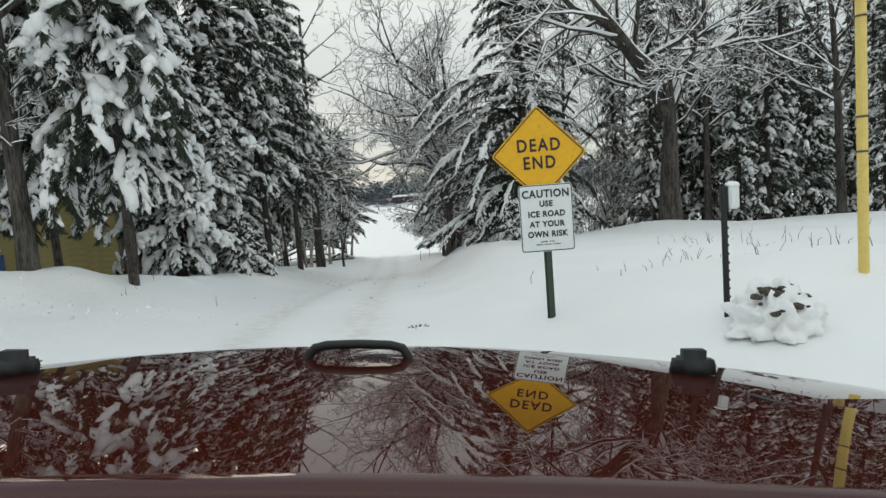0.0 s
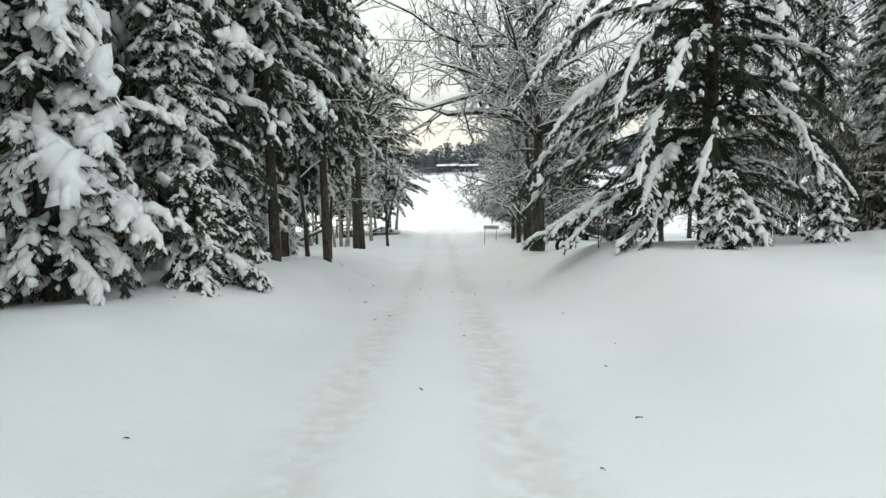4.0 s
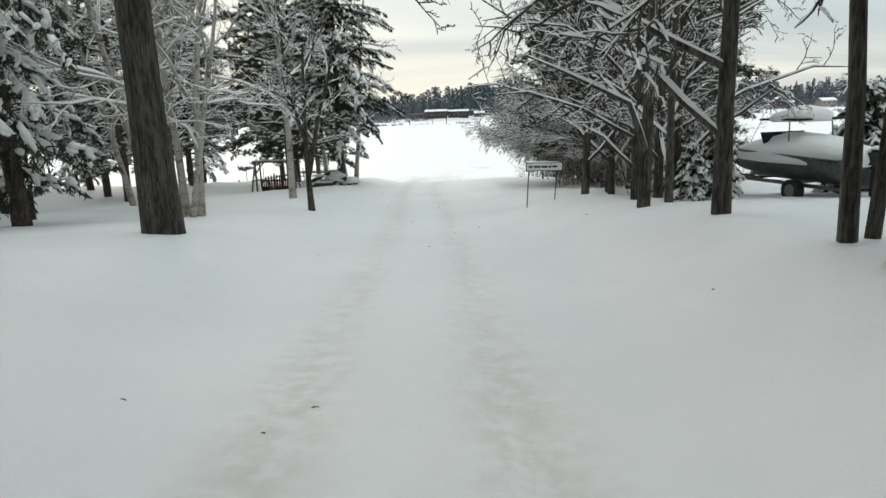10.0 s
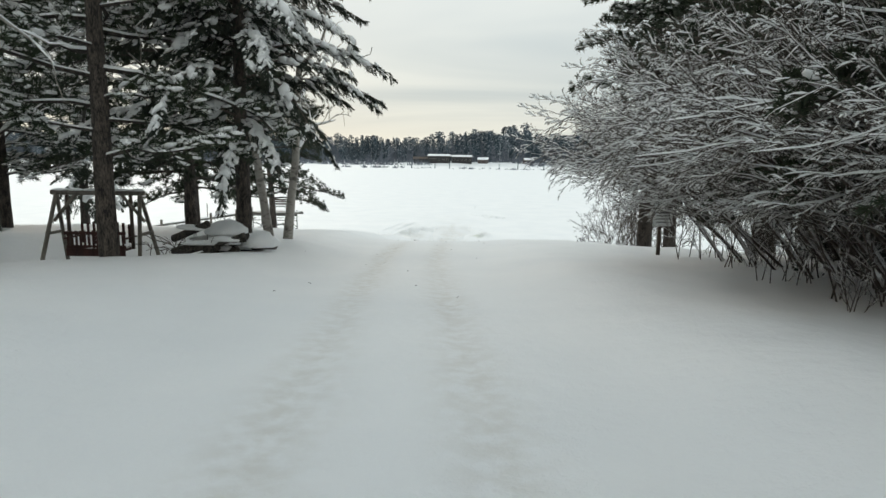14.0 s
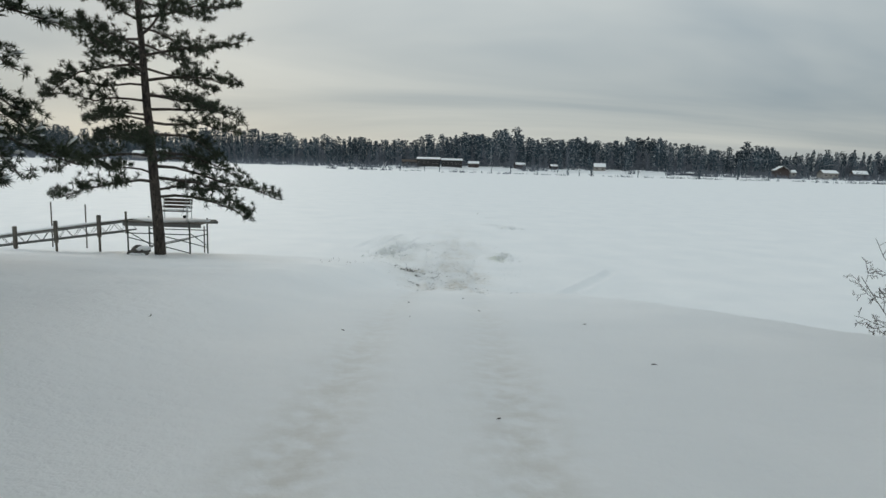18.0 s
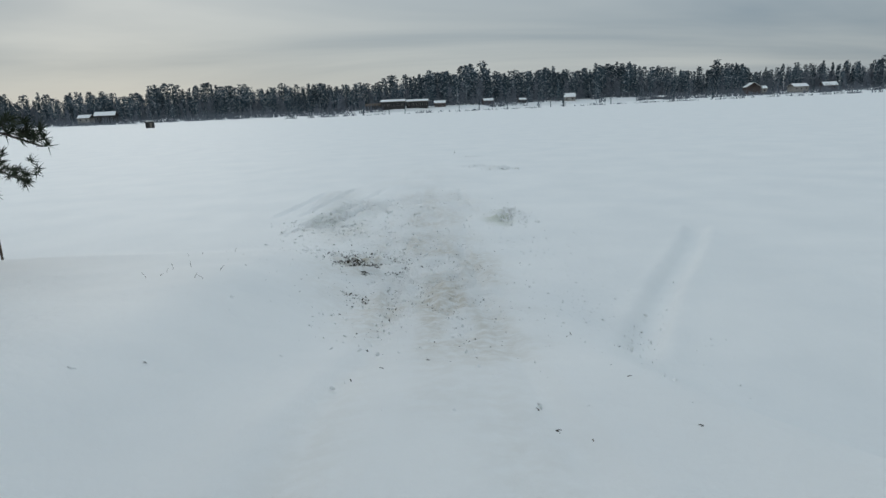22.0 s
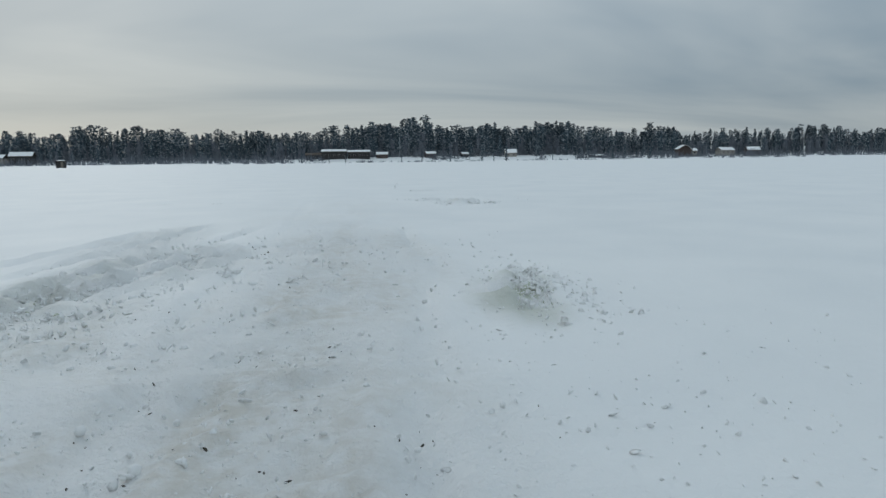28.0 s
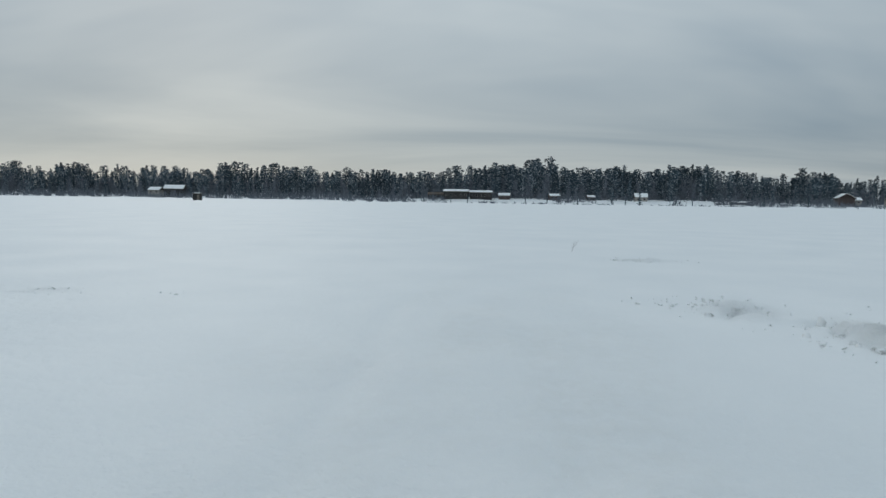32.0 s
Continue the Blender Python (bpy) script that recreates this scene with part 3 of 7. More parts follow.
# ---- trees: kinds ----
def conifer_meshes(seed, H, R, clear=0.5, count=200, droop=0.9, snow=0.6, shape=0.8, thin=1.0, r0=None, snow_size=1.0, up=0.25, hang=0.6, drape=0.0, rag=(0.5, 1.15), sweep=(), fine=9, forward=0.0, needle=1.0):
    """A spruce or hemlock: limbs all up the trunk that arch and hang, needle sprays hanging from them, snow in lobes along the sprays."""
    rng = np.random.default_rng(seed)
    stem, wood, green, white = Soup(), Soup(), Soup(), Soup()
    r0 = r0 or 0.011 * H + 0.03
    hs = np.linspace(0, H, 12)
    bend = np.cumsum(rng.normal(0, 0.012 * H / 12, (12, 2)), axis=0)
    tube(stem, np.c_[bend, hs - 0.15], r0 * (1 - hs / H) ** 0.85 + 0.012, 9)
    base, way, size, loads, limb_length = [], [], [], [], []
    s = np.linspace(0, 1, 7)
    for i in range(count + len(sweep)):
        f = min(0.99, max(0.0, ((i + rng.random()) / count) ** 0.92))
        h = clear + (H - clear) * f
        az = i * 2.39996 + rng.normal(0, 0.3)
        l = (R * (1 - f) ** shape * rng.uniform(*rag) + 0.2) * (0.7 if f < 0.05 else 1)
        e0, e1 = up + 0.45 * f + rng.normal(0, 0.2), -droop * (1 - 0.55 * f) * rng.uniform(0.5, 1.4)
        swept = i >= count
        if swept:
            h, az, l, e0, e1 = sweep[i - count]
        e = e0 + (e1 - e0) * s ** 0.75
        a = az + rng.normal(0, 0.22) * s
        steps = np.stack([np.cos(e) * np.cos(a), np.cos(e) * np.sin(a), np.sin(e)], -1) * l / 6
        pts = np.array([np.interp(h, hs, bend[:, 0]), np.interp(h, hs, bend[:, 1]), h]) + np.vstack([[0, 0, 0], np.cumsum(steps[:-1], axis=0)])
        tube(wood, pts, (0.009 * l + 0.005) * (1 - 0.85 * s) + 0.002, 3)
        tang = unit(np.gradient(pts, axis=0))
        lat = unit(np.cross(tang, [0, 0, 1.0]))
        load = np.clip(snow + rng.normal(0, 0.3), 0.0, 1.6)
        if swept:
            load = 0.7
        if (rng.random() < drape or swept) and l > 0.5:
            # a lobed roll of snow lying down the outer part of the limb
            q0 = rng.uniform(0.3, 0.7)
            n = 12
            q = np.linspace(q0, min(1.03, q0 + rng.uniform(0.2, 0.42)), n) if not swept else np.linspace(rng.uniform(.45, .65), 1.0, n)
            body = np.stack([np.interp(q, s, pts[:, c]) for c in range(3)], -1)
            fat = (0.03 + 0.024 * min(l, 2.4)) * (0.75 if swept else 1) * rng.uniform(0.5, 1.1) * np.sin(np.pi * (0.08 + 0.84 * np.linspace(0, 1, n))) ** 0.5 * rng.uniform(0.45, 1.4, n)
            tube(white, body + np.outer(fat * 0.6, [0, 0, 1]) + rng.normal(0, 0.022, (n, 3)), fat, 7)
        m = int(l / 0.115 * thin) + 3
        q = np.clip(np.linspace(0.1, 1.0, m) + rng.normal(0, 0.04, m), 0.08, 1.0)
        p = np.stack([np.interp(q, s, pts[:, c]) for c in range(3)], -1)
        tg = np.stack([np.interp(q, s, tang[:, c]) for c in range(3)], -1)
        la = np.stack([np.interp(q, s, lat[:, c]) for c in range(3)], -1)
        for sg in (-1, 1):
            base.append(p)
            down = rng.uniform(0.1, 0.5 + hang, (m, 1)) ** 1.3
            way.append(tg * (forward + rng.uniform(0.35, 0.9, (m, 1))) + la * sg * rng.uniform(0.25, 1.0, (m, 1)) - down * np.array([[0, 0, 1.0]]))
            size.append(np.minimum(0.62, 0.14 + 0.24 * l * (1.05 - q)) * rng.uniform(0.6, 1.3, m))
            loads.append(np.full(m, load) * np.where(q < (.62 if swept else .3), .15 if swept else .4, 1.0))
            limb_length.append(np.full(m, l))
    base, way, size = np.concatenate(base), unit(np.concatenate(way)), np.concatenate(size)[:, None]
    loads, limb_length = np.concatenate(loads), np.concatenate(limb_length)
    across = unit(np.cross(way, [0, 0, 1.0]))
    out = np.cross(across, way)
    n = len(base)
    blades(green, base, way, across, size[:, 0], 0.014 + 0 * size[:, 0])
    narrow = 0.0205 * math.sqrt(9 / fine)
    for j in range(fine):
        q = (j + 0.6) / (fine + .2)
        sg = 1 if j % 2 else -1
        d = unit(way * 0.8 + across * sg * rng.uniform(0.3, 1.0, (n, 1)) + np.array([0, 0, -0.4]) * rng.uniform(0.1, 2.0, (n, 1)) + rng.normal(0, .15, (n, 3)))
        blades(green, base + way * size * q, d, unit(np.cross(d, rng.normal(size=(n, 3)))), rng.uniform(0.08, 0.2, n) * (1.25 - 0.5 * q) * needle, np.full(n, narrow * math.sqrt(needle)))
    # snow: hanging lobes along the sprays, in runs of two or three lumps that shrink to the tip
    pick = rng.random(n) < loads * 0.62
    k = np.flatnonzero(pick)
    fat = rng.lognormal(-.1, .38, (len(k), 1)) * snow_size * np.minimum(1.2, .55 + .3 * limb_length[k])[:, None]
    for step, shrink in ((0.15, 1.0), (0.55, .85), (.9, .6)):
        keep = rng.random(len(k)) < (1.0, .8, .55)[int(step * 2.3)]
        kk, ff = k[keep], fat[keep] * shrink
        c = base[kk] + way[kk] * size[kk] * step + out[kk] * .02 + np.array([0, 0, .018]) * ff + rng.normal(0, .02, (len(kk), 3))
        tilt = unit(way[kk] + across[kk] * rng.normal(0, .35, (len(kk), 1)))
        side = unit(np.cross(tilt, out[kk]))
        clumps(white, rng, c, np.stack([tilt * (.045 + .13 * size[kk]) * ff, side * (.028 + .055 * size[kk]) * ff * rng.uniform(.7, 1.3, (len(kk), 1)), np.cross(side, tilt) * (.02 + .04 * size[kk]) * ff], 1), 0.36)
    return {"trunk": stem.mesh("conifer_trunk", BARK_PINE), "limb_work": wood.mesh("conifer_branches", BARK_TWIG), "needles": green.mesh("conifer_needles", NEEDLE, False), "snow_cover": white.mesh("conifer_snow", SNOW)}


def pine_meshes(seed, H, R, clear, r0, snow=0.3, lean=(0, 0), count=34, tuft=1.0, wide=0.55, fine=24, bushy=1.0):
    """A pine with an open crown of needle tufts at the ends of crooked limbs."""
    rng = np.random.default_rng(seed)
    stem, wood, green, white = Soup(), Soup(), Soup(), Soup()
    hs = np.linspace(0, H, 14)
    bend = np.cumsum(rng.normal(0, 0.010 * H / 14, (14, 2)), axis=0) + np.outer((hs / H) ** 1.3 * H, lean)
    tube(stem, np.c_[bend, hs - 0.15], r0 * (1 - hs / H) ** 0.7 + 0.02, 10)
    ends, ways = [], []
    for k in range(count):
        f = (k + rng.random()) / count
        h = clear + (H - clear) * f ** 0.9
        az = k * 2.4 + rng.normal(0, 0.4)
        l = R * (0.35 + 0.65 * math.sin(math.pi * min(1, (0.28 + wide * f) * 1.05))) * rng.uniform(0.6, 1.15) * (1 - 0.55 * f ** 3)
        s = np.linspace(0, 1, 6)
        out = np.array([math.cos(az), math.sin(az), 0])
        start = np.array([np.interp(h, hs, bend[:, 0]), np.interp(h, hs, bend[:, 1]), h])
        pts = start + np.outer(s * l, out) + np.outer(l * (0.12 * s + (0.5 * f - 0.33) * s ** 2), [0, 0, 1]) + np.cumsum(rng.normal(0, 0.05 * l, (6, 3)), axis=0) * s[:, None] + np.outer(s, [0, 0, l * rng.normal(0, 0.1)])
        tube(wood, pts, (0.014 * l + 0.008) * (1 - 0.8 * s) + 0.004, 5)
        if snow > 0.15:
            snow_ridge(white, pts, (0.014 * l + 0.008) * (1 - 0.8 * s) + 0.008, np.full(6, 0.03) * rng.uniform(0.3, 1.5))
        for q in np.linspace(0.3, 1.0, int(4 + l * 2.6 * bushy)):
            p = np.array([np.interp(q, s, pts[:, c]) for c in range(3)])
            for _ in range(2):
                d = unit(out * rng.uniform(0.1, 1) + np.cross(out, [0, 0, 1]) * rng.normal(0, 0.9) + np.array([0, 0, rng.uniform(-0.25, 0.85)]))
                e = p + d * rng.uniform(0.15, 0.55) * (0.6 + 0.35 * l * (1.1 - q))
                tube(wood, [p, (p + e) / 2 + [0, 0, 0.02], e], [0.008, 0.006, 0.004], 3)
                for w in (0.55, 1.0):
                    ends.append(p + (e - p) * w + rng.normal(0, 0.05, 3)), ways.append(d)
    ends, ways = np.array(ends), np.array(ways)
    for _ in range(fine):
        n = len(ends)
        d = unit(ways * 0.55 + rng.normal(size=(n, 3)) * 0.75 + np.array([0, 0, 0.12]))
        blades(green, ends + d * 0.02, d, unit(np.cross(d, rng.normal(size=(n, 3)))), rng.uniform(0.12, 0.22, n) * tuft, np.full(n, 0.34 / fine * tuft))
    pick = rng.random(len(ends)) < snow
    m = pick.sum()
    if m:
        k = rng.uniform(0.6, 1.4, (m, 1)) * tuft
        flat = unit(ways[pick] * [1, 1, 0.4])
        lay = np.stack([flat * 0.135 * k, unit(np.cross(flat, [0, 0, 1.0])) * 0.09 * k, np.tile([0, 0, 1.0], (m, 1)) * 0.04 * k], 1)
        clumps(white, rng, ends[pick] + [0, 0, 0.05], lay, 0.3)
    made = {"trunk": stem.mesh("pine_trunk", BARK_PINE), "limb_work": wood.mesh("pine_branches", BARK_PINE), "needles": green.mesh("pine_needles", NEEDLE_PINE, False)}
    if white.n:
        made["snow_cover"] = white.mesh("pine_snow", SNOW)
    return made


def bare_meshes(seed, stems, levels=4, snow=1.0, mat=None, kids=(7, 6, 5, 4), shrink=0.52, angle=0.8, rise=0.25, sag=0.0, arch=0.0, twig=0.006, first=0.35, wiggle=0.12, limbs=(), bare_tips=0.0):
    """A leafless tree. stems: (x, y, direction, length, radius). sag: how far ends bend down; first: where branching begins on a stem."""
    rng = np.random.default_rng(seed)
    stem, wood, white = Soup(), Soup(), Soup()
    todo = [(np.array([x, y, -0.12]), unit(np.array(d, float)), l, r, 0) for x, y, d, l, r in stems]
    todo += [(np.array([x, y, z], float), unit(np.array(d, float)), l, r, 1) for x, y, z, d, l, r in limbs]
    while todo:
        p, d, l, r, level = todo.pop()
        n = 9 if level == 0 else 6 if level < 3 else 4
        s = np.linspace(0, 1, n)
        pts, way = [p], d.copy()
        for k in range(1, n):
            way = unit(way + rng.normal(0, wiggle * (1.0 if level else 0.1), 3) + np.array([0, 0, (rise if level else 0.06) - (sag * (1 + level * 0.6) if level else arch) * s[k]]) * (1.5 / n))
            pts.append(pts[-1] + way * l / (n - 1))
        pts = np.array(pts)
        rad = r * (1 - (0.72 if level == 0 else 0.8) * s) + twig * 0.5
        if level == 0:
            rad[0] *= 1.15
        tube(stem if level == 0 else wood, pts, rad, 9 if level == 0 and r > 0.1 else 5 if level < 2 else 3)
        steep = np.abs(unit(np.gradient(pts, axis=0))[:, 2])
        lying = np.where(steep < 0.86, 1.0, 0.0) * np.clip(1.25 - steep, 0.2, 1)
        if snow and lying.mean() > 0.3 and not (level > 1 and rng.random() < bare_tips):
            t = snow * lying * (0.012 + 0.55 * np.minimum(rad, 0.07)) * rng.uniform(0.5, 1.5) * (0.6 + 0.8 * rng.random(n))
            t[0], t[-1] = 0, t[-1] * 0.3
            snow_ridge(white, pts, rad, t)
        if level < levels - 1:
            many = kids[min(level, len(kids) - 1)]
            for k in range(many):
                q = first + (0.98 - first) * (k + rng.random() * 0.8) / many if level == 0 else 0.22 + 0.76 * (k + rng.random()) / many
                i = min(n - 2, int(q * (n - 1)))
                at = pts[i] + (pts[i + 1] - pts[i]) * (q * (n - 1) - i)
                tg = unit(pts[i + 1] - pts[i])
                a = rng.random() * 6.283
                out = unit(np.cross(tg, [math.cos(a), math.sin(a), 0.3]))
                c = angle * rng.uniform(0.7, 1.3)
                nd = unit(tg * math.cos(c) + out * math.sin(c))
                ll = l * shrink * (1.1 - 0.45 * q) * rng.uniform(0.7, 1.25)
                todo.append((at, nd, ll, max(twig, float(np.interp(q, s, rad)) * 0.55), level + 1))
    made = {"trunk": stem.mesh("bare_trunk", mat or BARK), "limb_work": wood.mesh("bare_branches", mat or BARK)}
    if white.n:
        made["snow_cover"] = white.mesh("branch_snow", SNOW)
    return made


def plant(kind, meshes, x, y, turn=0, scale=1.0, label="", category="tree", group="", sink=0.05, z=None, lean=(0, 0)):
    """Stands a tree on the snow."""
    root = new(kind)
    root.empty_display_size = 0.3
    root.matrix_world = pose(x, y, (land_at(x, y) if z is None else z) - sink, lean[0], lean[1], turn) @ Matrix.Scale(scale, 4)
    for name, me in meshes.items():
        ob = new(name, me)
        ob.parent = root
        if name != "trunk":
            tagged(ob, kind="stuff")
    return tagged(root, label, category, group)


SPRUCE_A = conifer_meshes(11, 15, 2.5, 0.5, 205, 1.3, 0.55, snow_size=1.65, hang=.9, drape=.35)
SPRUCE_HIGH = conifer_meshes(16, 13, 2.3, 2.3, 165, 1.75, 0.42, 0.5, r0=.088, snow_size=1.75, up=.0, hang=1.3, drape=.6)
SPRUCE_TALL = conifer_meshes(20, 15, 2.7, 3.6, 130, 1.3, 0.66, 0.6, thin=.85, r0=.13, snow_size=1.15, hang=1.2, drape=.3)
SPRUCE_B = conifer_meshes(12, 17, 2.4, 0.8, 225, 1.2, 0.42, snow_size=1.55, hang=1.1, drape=.2)
SPRUCE_C = conifer_meshes(13, 12, 2.0, 0.2, 200, 1.35, 1.35, snow_size=1.6, hang=1.1, drape=.6)
SPRUCE_FAR = conifer_meshes(17, 15, 2.5, 0.6, 140, 1.2, 0.4, thin=0.75, snow_size=1.7, fine=7, hang=1.0)
SPRUCE_FAR_B = conifer_meshes(18, 16, 2.5, .8, 140, 1.2, 0.24, thin=0.75, snow_size=1.6, fine=7, hang=1.0)
FIR_SMALL = conifer_meshes(14, 2.4, 0.95, 0.05, 80, 1.2, 1.35, snow_size=1.5, hang=.9, drape=.5)
HEMLOCK = conifer_meshes(19, 14.5, 5.2, .5, 190, 1.25, 0.32, 0.6, thin=1.35, r0=0.2, snow_size=0.8, up=0.5, hang=.9, drape=.12, rag=(0.25, 1.1), fine=17, needle=.66, forward=.7, sweep=[(5.0, 3.56, 6.4, .5, -1.15), (4.0, 3.72, 5.4, .4, -1.0), (3.0, 3.5, 5.0, .35, -.9), (5.9, 3.95, 6.0, .5, -1.0), (4.5, 4.25, 5.0, .4, -.95), (2.4, 3.9, 4.4, .2, -.85), (1.7, 3.47, 4.8, .1, -.62), (1.3, 3.3, 4.6, .05, -.5), (2.6, 3.2, 5.2, .25, -1.0), (6.4, 3.3, 5.4, .5, -1.1),
    (1.9, 3.75, 4.8, .05, -.8), (2.1, 4.1, 4.6, .05, -.85), (1.6, 3.62, 5.2, .0, -.5), (1.5, 3.15, 4.6, .0, -.6), (2.2, 4.4, 4.4, .05, -.95), (3.4, 3.3, 5.6, .3, -1.1), (3.6, 4.0, 5.2, .25, -1.15), (1.9, 4.7, 4.0, .0, -.9), (3.1, 4.5, 4.6, .2, -1.2), (4.8, 3.9, 5.6, .4, -1.2), (1.2, 3.85, 4.2, .0, -.4), (2.9, 5.0, 4.2, .2, -1.1)])
PINE_SHORE = pine_meshes(21, 13.5, 4.4, 2.3, 0.21, 0.0, (-0.06, 0.0), 56, tuft=1.05, wide=0.4, bushy=1.7)
PINE_NEAR = conifer_meshes(27, 14, 4.4, 2.9, 150, .95, .5, .45, thin=1.1, r0=.2, snow_size=1.1, up=.35, hang=.9, drape=.3, rag=(.4, 1.1), fine=12, forward=.5)
PINE_DARK = pine_meshes(26, 14, 4.6, 1.9, 0.22, 0.12, (0.0, 0), 74, tuft=1.1, wide=.4, bushy=1.7)
PINE_A = pine_meshes(22, 15, 4.2, 2.0, 0.2, 0.8, (0, 0), 60, tuft=1.1, bushy=1.4)
PINE_B = pine_meshes(23, 13, 4.3, 1.7, 0.2, 0.85, (0.01, 0), 56, tuft=1.1, bushy=1.4)
PINE_HIGH = pine_meshes(25, 17, 3.3, 7.6, 0.33, 0.3, (0.02, 0), 54, tuft=1.1, bushy=1.4)
OAK = bare_meshes(31, [(0, 0, (.0, 0, 1), 6.0, .46)], 5, 1.7, kids=(3, 6, 5, 4), shrink=.6, angle=.95, first=.7, wiggle=.24, rise=.2, limbs=[
    (0, 0, 4.0, (-.25, -.1, 1), 7.5, .3), (.05, 0, 4.1, (.5, .05, 1), 7, .28), (-.1, 0, 5.4, (-1, -.3, .3), 6.5, .2), (.6, 0, 5.4, (1, .1, .3), 7.5, .2), (.1, .2, 4.9, (.3, .8, .5), 5, .12), (0, -.2, 3.6, (.6, -.7, .25), 3.2, .06), (-.1, 0, 4.9, (-.7, .5, .2), 5, .1)])
OAK_ROAD = bare_meshes(32, [(0, 0, (.0, 0, 1), 9.4, .31)], 5, 1.7, kids=(8, 6, 6, 4), shrink=.54, angle=.85, first=.5, wiggle=.2, rise=.15, twig=.0085, limbs=[
    (0, 0, 5.15, (-1, -.1, .08), 7.0, .17), (.1, 0, 5.1, (1, .1, .22), 6.5, .17), (.1, -.2, 5.3, (.62, -.8, .06), 4.5, .12), (-.1, .1, 6.4, (-.8, -.5, .3), 5.5, .12), (0, .1, 4.4, (-.6, .8, .1), 3.5, .05), (.1, 0, 4.0, (.9, -.3, .0), 2.2, .03), (-.1, 0, 3.2, (-1, .3, .1), 2.6, .035), (.1, .2, 7, (.8, .5, .4), 5, .11), (0, 0, 7.5, (-1, -.2, .35), 6.5, .12), (0, 0, 8.3, (-1, .4, .25), 7, .11), (0, 0, 6.9, (-1, .7, .3), 6.5, .1), (0, 0, 9.2, (-.9, -.1, .7), 7, .11), (0, 0, 9, (-1, .3, .5), 6, .1), (0, 0, 6.8, (-.7, -.7, .3), 6, .1), (0, 0, 8.2, (-.5, .9, .4), 5.5, .1), (0, 0, 8.9, (-.35, 0, 1), 6.5, .12), (0, 0, 9.0, (.4, .1, 1), 6.5, .12), (0, 0, 8.8, (0, -.45, 1), 5.5, .1)] + [(0, 0, 2.6 + .45 * k, (math.cos(k * 2.1), math.sin(k * 2.1), .12), 2.6 + .25 * (k % 4), .03) for k in range(10)])
MAPLE = bare_meshes(33, [(0, 0, (0, 0, 1), 11, .16)], 5, .9, kids=(10, 6, 4, 3), shrink=.48, angle=.8, first=.33, wiggle=.14)
MAPLE_B = bare_meshes(34, [(0, 0, (.05, 0, 1), 9, .11)], 5, 1.0, kids=(11, 6, 4, 3), shrink=.5, angle=.8, first=.2, wiggle=.15)
THICKET_TREE = bare_meshes(45, [(0, 0, (-.02, .01, 1), 11.5, .105)], 5, 1.05, kids=(17, 7, 5, 3), shrink=.33, angle=.9, first=.08, wiggle=.2, rise=.3, sag=.34, twig=.005, bare_tips=.35)
POLE_TREE = bare_meshes(35, [(0, 0, (.02, .01, 1), 12, .075)], 4, .9, kids=(13, 5, 4), shrink=.3, angle=1.0, first=.2, wiggle=.36)
CHERRY = bare_meshes(36, [(0, 0, (-.03, 0, 1), 5.2, .105)], 5, 1.1, BARK, (8, 6, 5, 3), .5, .75, first=.42, wiggle=.14, limbs=[(-.01, 0, 1.15, (.42, .06, 1), 4.4, .085)])
BIRCH = bare_meshes(37, [(0, 0, (-.02, 0, 1), 9.5, .125)], 4, 1.3, BARK_BIRCH, (9, 6, 4), .42, .75, first=.22, wiggle=.3)
BIRCH_B = bare_meshes(38, [(0, 0, (.1, .05, 1), 8.5, .10)], 4, 1.3, BARK_BIRCH, (9, 6, 4), .42, .75, first=.2, wiggle=.34)
ARCH = bare_meshes(39, [(.5 * math.cos(k * 2.4), .5 * math.sin(k * 2.4), (-.55 - .16 * (k % 4), .5 * math.sin(k * 1.9) - .2, 1), 6.6 - .5 * (k % 3), .034 + .012 * (k % 2)) for k in range(5)],
                   5, 1.6, BARK_TWIG, (9, 6, 6, 3), .42, .5, 0.02, sag=.12, arch=1.05, first=.3, wiggle=.1, twig=.0035, bare_tips=.68)
STEMS = bare_meshes(44, [(.7 * math.cos(k * 2.4) * (k % 3) / 2, .7 * math.sin(k * 2.4), (-.15 + .3 * math.sin(k * 3.1), .25 * math.sin(k * 1.9), 1), 2.6 + .5 * (k % 4), .013) for k in range(9)],
                    4, .5, BARK_TWIG, (8, 5, 3), .42, .7, 0.05, first=.12, wiggle=.25, twig=.003, bare_tips=.7)
SHRUB_TALL = bare_meshes(42, [(0, 0, (.25, .1, 1), 3.2, .013), (.2, .1, (-.3, .2, 1), 2.4, .011), (-.2, 0, (0, -.3, 1), 3.0, .013), (0, .2, (-.5, .3, 1), 2.1, .011), (.2, -.2, (.4, -.3, 1), 2.5, .011), (-.3, .1, (-.8, 0, 1), 1.8, .01), (.35, .2, (.1, -.1, 1), 3.1, .012)], 5, 0, BARK_TWIG, (8, 5, 4, 3), .38, .75, .1, first=.12, twig=.0025, wiggle=.2)
TRUNK_TALL = bare_meshes(43, [(0, 0, (0, 0, 1), 17, .3)], 5, 1.0, kids=(13, 6, 4, 3), shrink=.34, angle=.9, first=.25, wiggle=.07)
SHRUB = bare_meshes(40, [(0, 0, (.3, .1, 1), 1.6, .016), (.1, .1, (-.3, .2, 1), 1.5, .015), (-.1, 0, (0, -.3, 1), 1.7, .016), (0, .1, (-.1, .3, 1), 1.4, .014), (.1, -.1, (.4, -.3, 1), 1.2, .013)],
                    3, .9, BARK_TWIG, (6, 4), .45, .6, first=.25, twig=.004)

